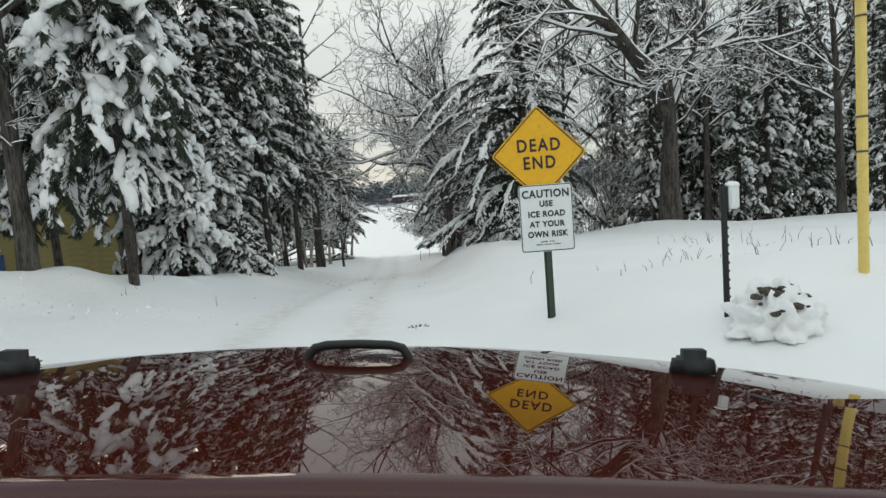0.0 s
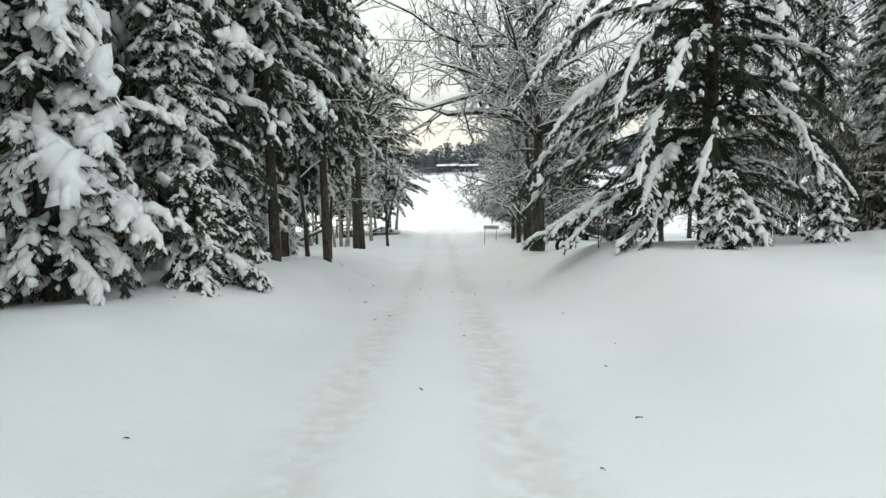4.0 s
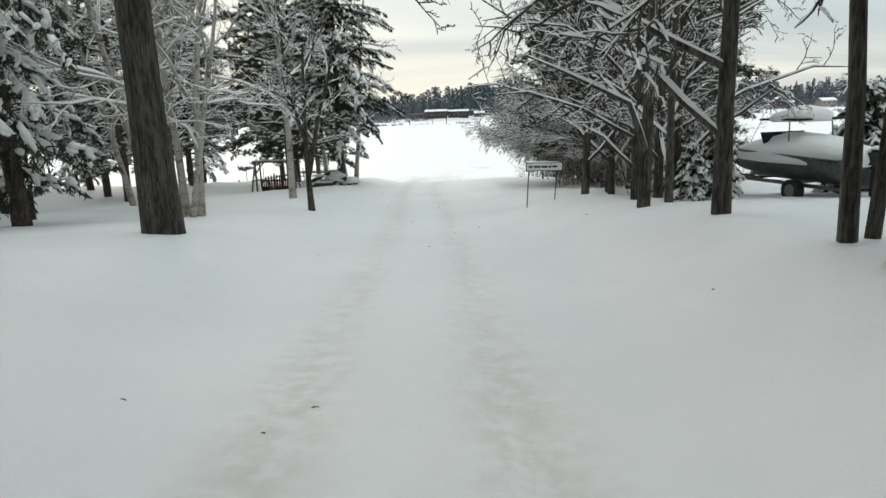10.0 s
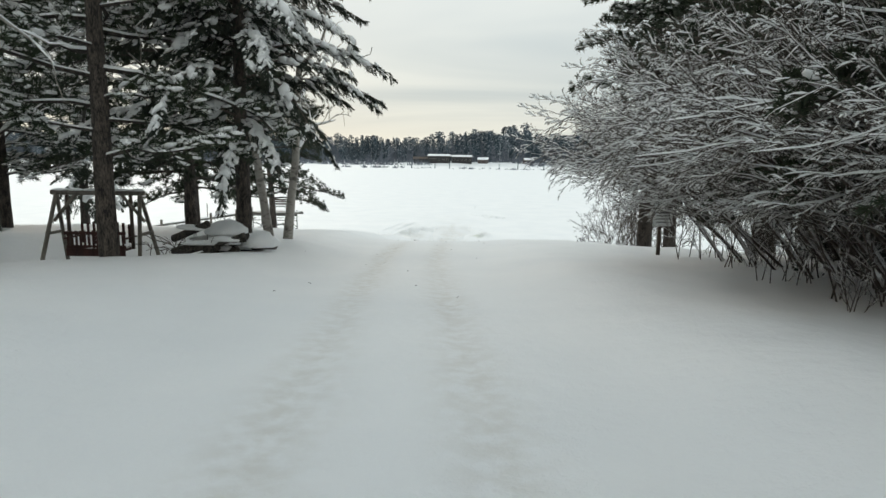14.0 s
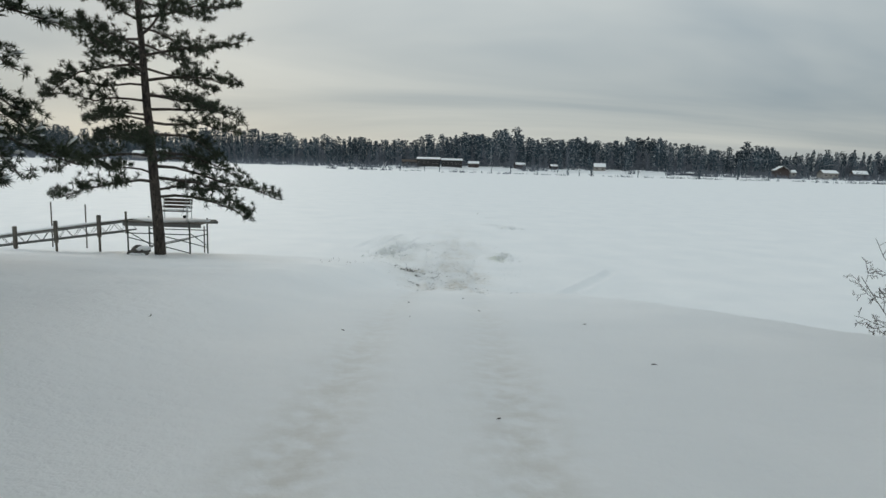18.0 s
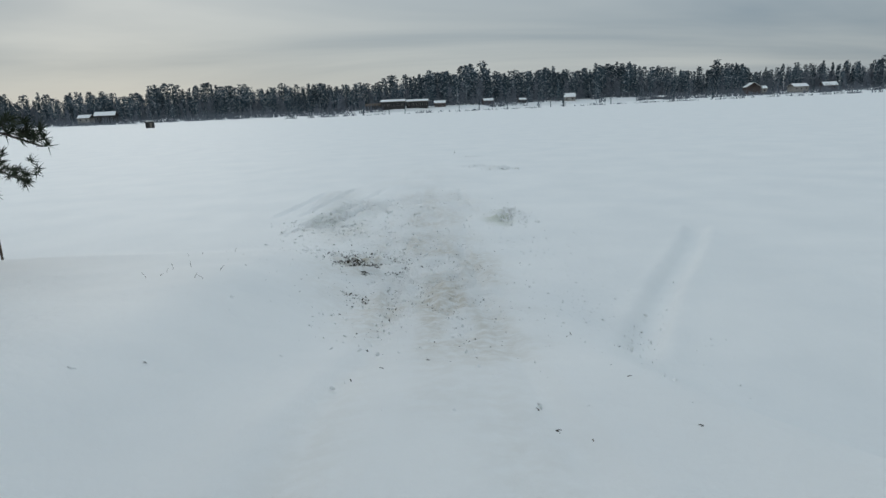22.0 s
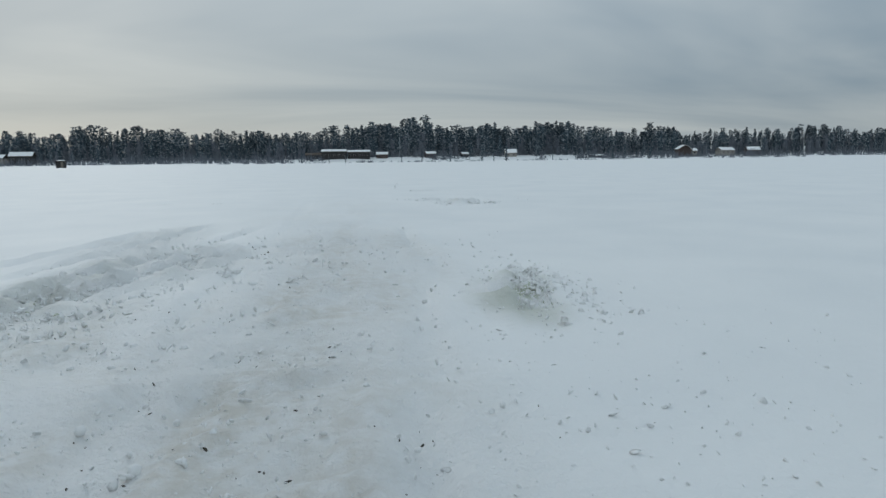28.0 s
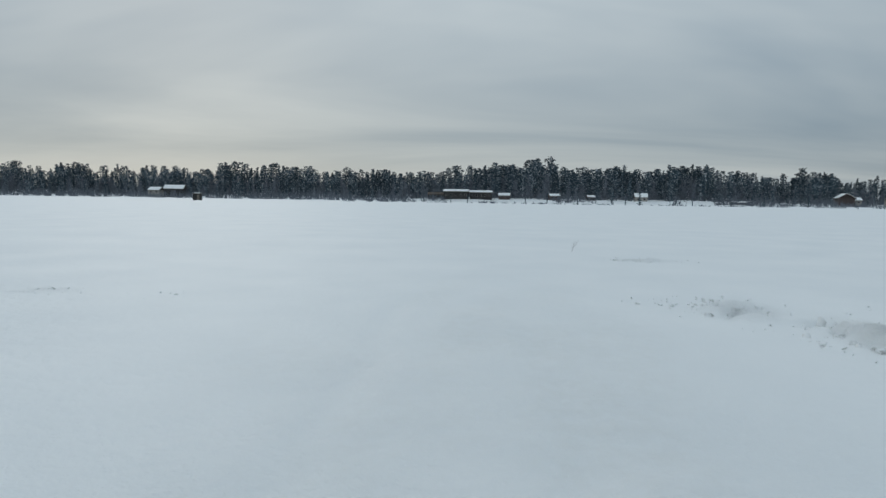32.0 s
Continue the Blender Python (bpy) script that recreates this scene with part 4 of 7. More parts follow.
# ---- trees: where they stand ----
S_HEAVY, S_DARK = "tall spruce with drooping branches under heavy clumps of snow", "tall dark spruce with snow on its branches beside the lane"
for me, x, y, turn, sc, label in [
        (SPRUCE_HIGH, -6.0, 11.6, 20, 1.0, S_HEAVY), (SPRUCE_HIGH, -9.3, 14.6, 140, 1.0, S_HEAVY), (SPRUCE_C, -7.9, 18.0, 60, 1.0, S_HEAVY), (SPRUCE_C, -7.5, 21.2, 160, .6, S_HEAVY), (SPRUCE_C, -8.7, 26.7, 220, .8, S_HEAVY), (SPRUCE_TALL, -7.3, 25.3, 10, 1.05, S_DARK), (SPRUCE_TALL, -6.95, 29.2, 80, 1.0, S_DARK), (SPRUCE_TALL, -7.75, 32.4, 200, .9, S_DARK), (SPRUCE_TALL, -8.6, 29.9, 310, 1.0, S_DARK), (SPRUCE_B, -8.0, 22.6, 200, 1.05, S_DARK), 
        (SPRUCE_A, -9.6, 20.2, 300, 1.1, S_HEAVY), (SPRUCE_A, -11.2, 24, 90, 1.0, S_HEAVY), (SPRUCE_C, -10.5, 35.3, 40, .5, "young dark spruce with drooping snowy branches"), (SPRUCE_HIGH, -8.3, 31.5, 77, .9, S_HEAVY), (SPRUCE_A, -14.5, 13.6, 12, 1.0, S_HEAVY), (SPRUCE_B, -12.6, 14.6, 100, .9, S_DARK), (SPRUCE_B, 4.9, 60.3, 300, .75, S_DARK), (SPRUCE_B, 2.7, 59.0, 30, .7, S_DARK), (SPRUCE_B, 3.5, 57.0, 130, .75, S_DARK), (SPRUCE_B, 3.2, 62.2, 230, .72, S_DARK), (SPRUCE_B, 4.2, 64.6, 330, .75, S_DARK)]:
    plant("spruce", me, x, y, turn, sc, label, "tree", "spruces along the lane")
plant("hemlock", HEMLOCK, 3.7, 25.6, 0, 1.0, "wide hemlock with low sweeping branches bent by snow", "tree")
for x, y, turn, sc in [(2.6, 21.6, 80, .6), (4.9, 22.4, 220, .5), (-6.6, 19.6, 30, .8), (-6.3, 20.6, 100, .6), (1.7, 45.6, 200, .55), (2.5, 46.2, 20, .7), (2.1, 48.3, 120, .75), (3.3, 50.6, 60, .9), (4.2, 52.2, 150, 1.0), (2.6, 52.6, 250, .7), (6.4, 47.2, 70, 1.1)]:
    plant("young_fir", FIR_SMALL, x, y, turn, sc, "young fir buried under thick pillows of snow", "small tree", "young firs")
plant("oak", OAK, 9.0, 23.6, 30, 1.0, "big bare oak with thick crooked limbs carrying snow", "tree")
plant("oak", OAK_ROAD, .44, 36.5, 0, 1.0, "big bare oak with a tyre swing and snow-lined limbs", "tree")
# ---- trees along the lane and the shore ----
LANE = "slim bare tree with snow along its branches beside the lane"
for x, y, turn, sc in [(-7.3, 28.2, 70, .8), (-7.9, 33.2, 280, .8), (-13.5, 12.5, 120, 1.2), (-12, 9.8, 220, 1.0),
                       (.42, 40.7, 15, 1.2), (.05, 43.5, 95, 1.1), (.0, 49.4, 175, 1.0), (.85, 49.8, 255, .9), (.4, 37.6, 40, 1.1), (.75, 37.8, 160, .9), (.95, 50.5, 20, 1.1), (1.35, 46.9, 60, 1.0), (1.4, 45.9, 200, .95), (1.9, 51.9, 140, 1.0), (1.5, 53.9, 260, 1.0), (.9, 44.6, 310, .8), (1.2, 48.4, 120, .9), (.6, 46.2, 30, .85), (2.6, 50.2, 250, 1.1)]:
    plant("slim_tree", THICKET_TREE if 38 < y < 54 else POLE_TREE, x, y, turn, sc, LANE, "tree", "slim trees along the lane")
TALL = "tall bare tree with fine snowy twigs"
for me, x, y, turn, sc in [(TRUNK_TALL, -8.45, 41.3, 90, 1.0), (MAPLE, 10.8, 48.1, 80, .8), (MAPLE_B, -16, 48.3, 10, .6), (MAPLE_B, -13.9, 52.6, 100, .8), (MAPLE, -12.5, 14, 50, 1.1), (MAPLE, -16, 17, 160, 1.2), (MAPLE_B, -10.8, 12.6, 100, .9), (MAPLE_B, -13, 11.5, 190, .9),
                           (MAPLE, 6.5, 31, 0, 1.0), (MAPLE_B, .6, 52.6, 100, 1.0), (MAPLE_B, 9.5, 33, 60, 1.1), (MAPLE, 12, 27, 120, 1.1), (MAPLE_B, 5.2, 34.5, 180, .9), (MAPLE, -20, 27, 130, 1.2), (MAPLE, -22, 19, 30, 1.2), (MAPLE, 16, 24, 250, 1.1), (MAPLE_B, -13.5, 42.5, 40, .7), (MAPLE_B, -15.5, 44.2, 170, .7), (MAPLE, -7.4, 10.75, 10, 1.0), (MAPLE_B, -9.4, 11.4, 70, .8)]:
    plant("bare_tree", me, x, y, turn, sc, TALL, "tree", "bare trees")
plant("cherry_tree", CHERRY, -8.4, 50.4, 0, 1.0, "small forked bare tree beside the lane", "tree")
for me, x, y, turn, sc in [(BIRCH, -10.4, 55.1, 0, 1.1), (BIRCH_B, -13.9, 51.2, 200, 1.3), (BIRCH_B, -16.1, 53.7, 160, 1.2), (BIRCH, -14.8, 55, 90, .9)]:
    plant("birch", me, x, y, turn, sc, "white-barked birch with black scars, standing in snow", "tree", "birches")
for me, x, y, turn, tip in [(BIRCH, -10.5, 68.75, 0, 6), (BIRCH, -13.0, 71.7, 150, 4), (BIRCH, -11.15, 68.95, 70, -12), (BIRCH_B, -11.05, 46.6, 170, -4), (BIRCH, -10.75, 46.9, 40, -2), (BIRCH_B, -10.35, 46.3, 10, 3), (BIRCH, -10.3, 46.7, 90, 9)]:
    plant("birch", me, x, y, turn, 1.15 if y > 50 else .85, "white-barked leaning birch with black scars near the shore", "tree", "birches", lean=(0, tip))
PINEL = "tall pine with dark trunk and snow-dusted needle tufts"
for me, x, y, turn, sc in [(PINE_A, -12.7, 62.8, 0, 1.0), (PINE_DARK, -15, 71.6, 60, 1.0), (PINE_NEAR, -10.6, 65.4, 120, 1.0), (PINE_DARK, -18.4, 79.2, 200, .9), (PINE_A, -22.5, 72.1, 30, .9), (PINE_B, -23.6, 73, 150, .9), (PINE_B, -27, 68, 250, 1.0), (PINE_A, -31, 63, 10, 1.0), (PINE_B, -18.1, 56.8, 100, .8), (PINE_A, -21, 60, 190, .8),
                           (PINE_DARK, 2.4, 57.6, 90, .85), (PINE_HIGH, 2.85, 76.0, 20, 1.0), (PINE_HIGH, 3.7, 75.2, 140, .8), (PINE_DARK, 3.1, 60.4, 30, .8), (PINE_DARK, 4.7, 58.6, 200, .85), (PINE_DARK, 3.9, 56.0, 310, .75), (PINE_DARK, 3.6, 63.6, 160, .8), (PINE_DARK, 4.6, 66.5, 280, .85), (PINE_HIGH, 5.2, 70, 300, .8)]:
    plant("pine", me, x, y, turn, sc, PINEL, "tree", "pines")
plant("shore_pine", PINE_SHORE, -18.65, 91.8, 0, 1.0, "leaning open pine on the shore beside a dock", "tree")
for x, y, turn, sc in [(3.2, 57.6, -15, .8), (3.3, 56.0, -10, .75), (2.4, 58.8, -12, .85), (2.5, 61.4, 0, .9), (2.3, 63.4, -20, .85), (3.4, 57.4, -30, .95), (2.4, 60.2, -8, .85), (2.2, 65.0, -10, .8)]:
    plant("arching_shrub", ARCH, x, y, turn, sc, "tall shrub bent over in arches under snow", "shrub", "arching shrubs")
for x, y, turn, sc in [(5.2, 28.4, 0, 1.2), (6.4, 29.6, 80, 1.3), (7.6, 28.2, 160, 1.2), (8.8, 30.2, 220, 1.3), (6.0, 27.0, 300, 1.0), (10.2, 28.6, 40, 1.2), (7.0, 31.6, 110, 1.4), (1.7, 49.4, 20, .8), (2.6, 51.0, 130, .9), (3.4, 49.0, 240, .9), (3.9, 53.6, 330, 1.0)]:
    plant("undergrowth", STEMS, x, y, turn, sc, "dense leafless saplings under the trees", "shrub", "saplings under the trees")
for k in range(16):
    plant("undergrowth", STEMS, 1.5 + .8 * (k % 3) + .3 * math.sin(k * 2.7), 53.4 + .85 * k, k * 67, .8 + .2 * math.sin(k * 1.3), "dense leafless saplings under the trees", "shrub", "saplings under the trees")
for x, y, turn, sc in [(.5, 57.8, 0, .5), (8.6, 49, 0, 1.4), (9.4, 50, 100, 1.3), (13, 50, 30, 1.6), (14, 49, 140, 1.7), (7.8, 48.6, 200, 1.2)]:
    plant("shrub", SHRUB, x, y, turn, sc, "leafless shrub with thin twigs standing in snow", "shrub", "shrubs")


for x, y, turn, sc in [(1.8, 75.4, 0, 1.3), (2.3, 74.7, 100, 1.2), (2.1, 76.6, 300, 1.4), (3.1, 74.4, 200, 1.2), (1.3, 76.2, 40, 1.0)]:
    plant("shrub", SHRUB_TALL, x, y, turn, sc, "tall leafless shrub with many fine twigs by the lake", "shrub", "tall shrubs by the lake")


# ---- woods behind ----
MAPLE_FAR = bare_meshes(41, [(0, 0, (0, 0, 1), 12, .15)], 4, 1.3, kids=(12, 7, 5), shrink=.5, angle=.75, first=.22, wiggle=.14, twig=.009)
PINE_FAR = pine_meshes(24, 14, 3.8, 2.2, 0.22, 0.5, (0, 0), 26, tuft=1.6)


def woods():
    rng = np.random.default_rng(77)
    spots = []
    for _ in range(600):
        side = rng.random()
        if side < .45:
            x, y = rng.uniform(-42, -13), rng.uniform(14, 48)
        elif side < .6:
            x, y = rng.uniform(-60, -20), rng.uniform(50, 84)
        elif side < .9:
            x, y = rng.uniform(9, 42), rng.uniform(26, 36)
        else:
            x, y = rng.uniform(5, 7), rng.uniform(66, 74)
        if x > 6 and y > 36 and x > 12:
            continue
        if all(math.hypot(x - a, y - b) > 3.4 for a, b in spots):
            spots.append((x, y))
    for x, y in [(12.5, 28.5), (15, 27.5), (17.5, 28.5), (20, 27), (14, 31), (22.5, 29), (25, 27.5), (11, 30.5), (19, 31.5), (28, 29), (10.2, 28.6), (13.2, 26.6), (16.2, 30), (18.6, 29.4), (21.2, 31), (23.8, 28), (26.5, 31), (12, 33), (9.2, 31), (30, 27), (33, 30), (15.6, 32.5)]:
        plant("spruce", (SPRUCE_FAR, SPRUCE_FAR_B)[int(x * 2) % 2], x, y, x * 40, rng.uniform(.6, .8), "dark snowy spruce at the edge of the field", "tree", "woods behind the lane")
    for k, (x, y) in enumerate(spots[:85]):
        kind = rng.random()
        turn, sc = rng.uniform(0, 360), rng.uniform(.8, 1.15)
        if kind < .35:
            plant("spruce", (SPRUCE_FAR, SPRUCE_FAR_B)[k % 2], x, y, turn, sc, "snowy spruce in the woods behind the lane", "tree", "woods behind the lane")
        elif kind < .6 and y > 45:
            plant("pine", PINE_FAR, x, y, turn, sc, "snowy pine in the woods behind the lane", "tree", "woods behind the lane")
        else:
            plant("bare_tree", (MAPLE_FAR, POLE_TREE)[k % 2], x, y, turn, sc * 1.1, "snowy bare tree in the woods behind the lane", "tree", "woods behind the lane")


woods()


# ---- the far shore ----
# houses there: middle and width
HOUSES = [(-62, 16), (-31, 47), (6, 12), (56, 12), (94, 7), (145, 13), (168, 12), (201, 26), (234, 15), (330, 14), (343, 13), (394, 19), (431, 15), (-338, 22), (-362, 15)]


def far_woods():
    """Tall pines, spruces and grey leafless trees, row behind row on a rising shore."""
    rng = np.random.default_rng(5)
    green, grey = Soup(), Soup()

    def brush(x, y, z, n, wide, tall, thick):
        sx = x + rng.normal(0, wide, n)
        d = unit(np.stack([rng.normal(0, .35, n), 0 * sx, 1 + 0 * sx], -1))
        blades(grey, np.stack([sx, y + rng.normal(0, 1, n), z + 0 * sx], -1), d, np.tile([1.0, 0, 0], (n, 1)), tall * rng.uniform(.3, 1.1, n), thick * rng.uniform(.4, 1.2, n))

    def conifer(x, y, z, h, pine, n):
        # bare foot, then sprays that point out and droop; widest in the middle for a pine, at the foot for a spruce
        f = rng.uniform(.2 if pine else .03, 1, n)
        r = h * (.125 * np.sin(np.pi * np.clip(f * .92, .2, 1)) ** .7 + .012 if pine else .14 * (1 - f) ** .8 + .008)
        a, q = rng.random(n) * 6.283, rng.random(n) ** .5
        puff = 1 + .5 * np.sin(f * h * .9 + a * 2 + x)
        start = np.stack([x + rng.normal(0, .02) * h * f + np.cos(a) * r * q * puff, y + np.sin(a) * r * q * .8, z + h * f], -1)
        d = unit(np.stack([np.cos(a), np.sin(a) * .5, rng.uniform(-.6, .5, n)], -1))
        blades(green, start - d * .5, d, unit(np.cross(d, [.2, 1, .3])), h * rng.uniform(.04, .085, n), h * rng.uniform(.010, .026, n))
        blades(green, [[x, y + 1, z]], [[0, 0, 1]], [[1, 0, 0]], [h * .95], [h * .03])

    # leafless brush and small firs along the water's edge, open in front of the houses
    x = -800.0
    while x < 800:
        x += rng.uniform(.9, 2.4)
        thick = float(value_noise(np.array([x]), np.array([3.0]), 22, 73)[0])
        if -85 < x < 245 and thick < .62:
            continue
        brush(x, float(far_shore_y(x)) + rng.uniform(-2, 12), LAKE_Z - .1, 9, 1.5, 3 + 8 * thick, .38)
        if rng.random() < .1:
            conifer(x, float(far_shore_y(x)) + rng.uniform(0, 10), LAKE_Z, rng.uniform(5, 14), False, 60)
    # a low spit with reeds, bushes and a few firs lies before the houses
    for x, y, h in [(82, 484, 12), (-22, 492, 5), (-33, 500, 3.5), (14, 488, 4), (46, 490, 5.5), (68, 496, 9), (74, 486, 4), (-50, 496, 6), (118, 500, 5), (160, 498, 9), (190, 505, 10), (28, 498, 7)]:
        conifer(x, y, LAKE_Z, h, False, 190)
    for k in range(240):
        x = rng.uniform(-105, 330)
        dense = float(value_noise(np.array([x]), np.array([8.0]), 13, 74)[0])
        if dense > .42:
            brush(x, 500 + rng.uniform(-14, 20), LAKE_Z - .1, 6, .9, (1.0 + 3.2 * (dense - .42)) * (2 if x < -58 or x > 205 else 1), .22)
    for row in range(6):
        x = -800.0
        while x < 800:
            x += rng.uniform(2.2, 6.6)
            y = float(far_shore_y(x)) + 26 + row * 13 + rng.uniform(-5, 6)
            if row == 0 and (rng.random() < .45 or any(abs(x - cx) < cw / 2 + 2 for cx, cw in HOUSES)):
                continue
            stand = float(value_noise(np.array([x]), np.array([row * 9.0]), 42, 71)[0])
            h = (21 + 15 * stand + rng.normal(0, 3.0)) * (1.12 if 30 < x < 220 else 1.0) * (.88 if x > 280 else 1) * (.9 if x < -90 else 1) * (rng.uniform(.4, .8) if row == 0 else 1)
            z = LAKE_Z + 1.4 + 7 * float(smooth((14 + row * 13) / 90)) - .8
            kind = rng.random() + .45 * (float(value_noise(np.array([x]), np.array([0.0]), 55, 72)[0]) - .5)
            if kind < .62:
                conifer(x, y, z, h, kind < .45, 210)
            else:
                n = 110
                a, f = rng.random(n) * 6.283, rng.uniform(.12, 1, n)
                start = np.stack([x + 0 * a, y + 0 * a, z + h * .7 * f * rng.uniform(.3, 1, n)], -1)
                d = unit(np.stack([np.cos(a) * .6, np.sin(a) * .4, rng.uniform(.5, 1.5, n)], -1))
                blades(grey, start, d, unit(np.cross(d, [0, 1, 0.1])), h * .24 * rng.uniform(.5, 1.2, n), np.full(n, .2))
                blades(grey, [[x, y, z]], [[0, 0, 1]], [[1, 0, 0]], [h * .85], [.3])
            if row in (0, 1, 2, 4):
                brush(x, y, z - .5, 22, 3.4, h * .45, .4)
    tagged(new("far_woods", green.mesh("far_conifers", FAR_WOOD, False)), "snow-dusted conifer forest along the far shore, haze painted into colour", "forest", kind="stuff")
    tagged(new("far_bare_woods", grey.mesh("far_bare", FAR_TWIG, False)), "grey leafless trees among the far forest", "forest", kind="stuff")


far_woods()


# ---- lettering ----
def letters(text, size, wide=1.0, bold=0.0, gap=1.0):
    """A line of writing as a mesh, in the x-z plane, middle at the origin, facing -y."""
    cu = bpy.data.curves.new("letters", "FONT")
    cu.body, cu.size, cu.offset, cu.extrude, cu.align_x, cu.align_y, cu.space_character = text, size, bold, 0.0008, "CENTER", "CENTER", gap
    cu.resolution_u = 4
    ob = bpy.data.objects.new("letters", cu)
    scene.collection.objects.link(ob)
    bpy.context.view_layer.update()
    me = bpy.data.meshes.new_from_object(ob.evaluated_get(bpy.context.evaluated_depsgraph_get()))
    bpy.data.objects.remove(ob)
    bpy.data.curves.remove(cu)
    me.transform(Matrix.Rotation(radians(90), 4, "X") @ Matrix.Diagonal((wide, 1, 1, 1)))
    me.materials.clear()
    me.materials.append(BLACK_PAINT)
    return me


def lettered(text, parent, m, size, wide, bold, gap):
    """Each letter of a line as a part of its own."""
    me = letters(text, size, wide, bold, gap)
    bm = bmesh.new()
    bm.from_mesh(me)
    left = set(bm.faces)
    while left:
        todo, seen = [left.pop()], []
        while todo:
            f = todo.pop()
            seen.append(f)
            for e in f.edges:
                for g in e.link_faces:
                    if g in left:
                        left.discard(g)
                        todo.append(g)
        one, index = bmesh.new(), {}
        for f in seen:
            one.faces.new([index.setdefault(v, one.verts.new(v.co)) if v not in index else index[v] for v in f.verts])
        ob = part("letter", one, BLACK_PAINT, parent)
        ob.matrix_local = m
    bm.free()
    bpy.data.meshes.remove(me)


def plate(w, h, r, thick):
    """A sheet with rounded corners, in the x-z plane."""
    bm = bmesh.new()
    ring = []
    for cx, cz, a0 in ((w / 2 - r, h / 2 - r, 0), (-w / 2 + r, h / 2 - r, 90), (-w / 2 + r, -h / 2 + r, 180), (w / 2 - r, -h / 2 + r, 270)):
        for k in range(5):
            a = radians(a0 + 22.5 * k)
            ring.append(bm.verts.new((cx + r * math.cos(a), 0, cz + r * math.sin(a))))
    f = bm.faces.new(ring)
    out = bmesh.ops.extrude_face_region(bm, geom=[f])
    bmesh.ops.translate(bm, verts=[v for v in out["geom"] if isinstance(v, bmesh.types.BMVert)], vec=(0, thick, 0))
    bmesh.ops.recalc_face_normals(bm, faces=bm.faces)
    return bm


def frame_band(w, h, r, band, thick):
    """A thin border band with rounded corners, in the x-z plane."""
    bm = bmesh.new()
    rings = []
    for grow in (0, band):
        ring = []
        ww, hh, rr = w - 2 * grow, h - 2 * grow, max(0.004, r - grow)
        for cx, cz, a0 in ((ww / 2 - rr, hh / 2 - rr, 0), (-ww / 2 + rr, hh / 2 - rr, 90), (-ww / 2 + rr, -hh / 2 + rr, 180), (ww / 2 - rr, -hh / 2 + rr, 270)):
            for k in range(5):
                a = radians(a0 + 22.5 * k)
                ring.append(bm.verts.new((cx + rr * math.cos(a), 0, cz + rr * math.sin(a))))
        rings.append(ring)
    n = len(rings[0])
    faces = [bm.faces.new((rings[0][i], rings[0][(i + 1) % n], rings[1][(i + 1) % n], rings[1][i])) for i in range(n)]
    out = bmesh.ops.extrude_face_region(bm, geom=faces)
    bmesh.ops.translate(bm, verts=[v for v in out["geom"] if isinstance(v, bmesh.types.BMVert)], vec=(0, thick, 0))
    bmesh.ops.recalc_face_normals(bm, faces=bm.faces)
    return bm


def snow_lump(name, parent, x, y, z, sx, sy, sz, seed=0, label=""):
    """A pillow of snow with a flat underside."""
    rng = np.random.default_rng(seed)
    bm = bmesh.new()
    bmesh.ops.create_icosphere(bm, subdivisions=3, radius=1)
    ph = rng.random(6) * 6
    for v in bm.verts:
        k = 1 + .10 * math.sin(3 * v.co.x + ph[0]) * math.cos(3 * v.co.y + ph[1]) + .07 * math.sin(6 * v.co.x + ph[2]) * math.sin(5 * v.co.y + ph[3]) + .03 * math.sin(11 * v.co.z + 9 * v.co.x + ph[4])
        v.co *= k
        v.co.z = max(v.co.z, -.25)
    bmesh.ops.scale(bm, verts=bm.verts, vec=(sx, sy, sz))
    ob = part(name, bm, SNOW, parent, label, True)
    ob.matrix_local = pose(x, y, z)
    return ob


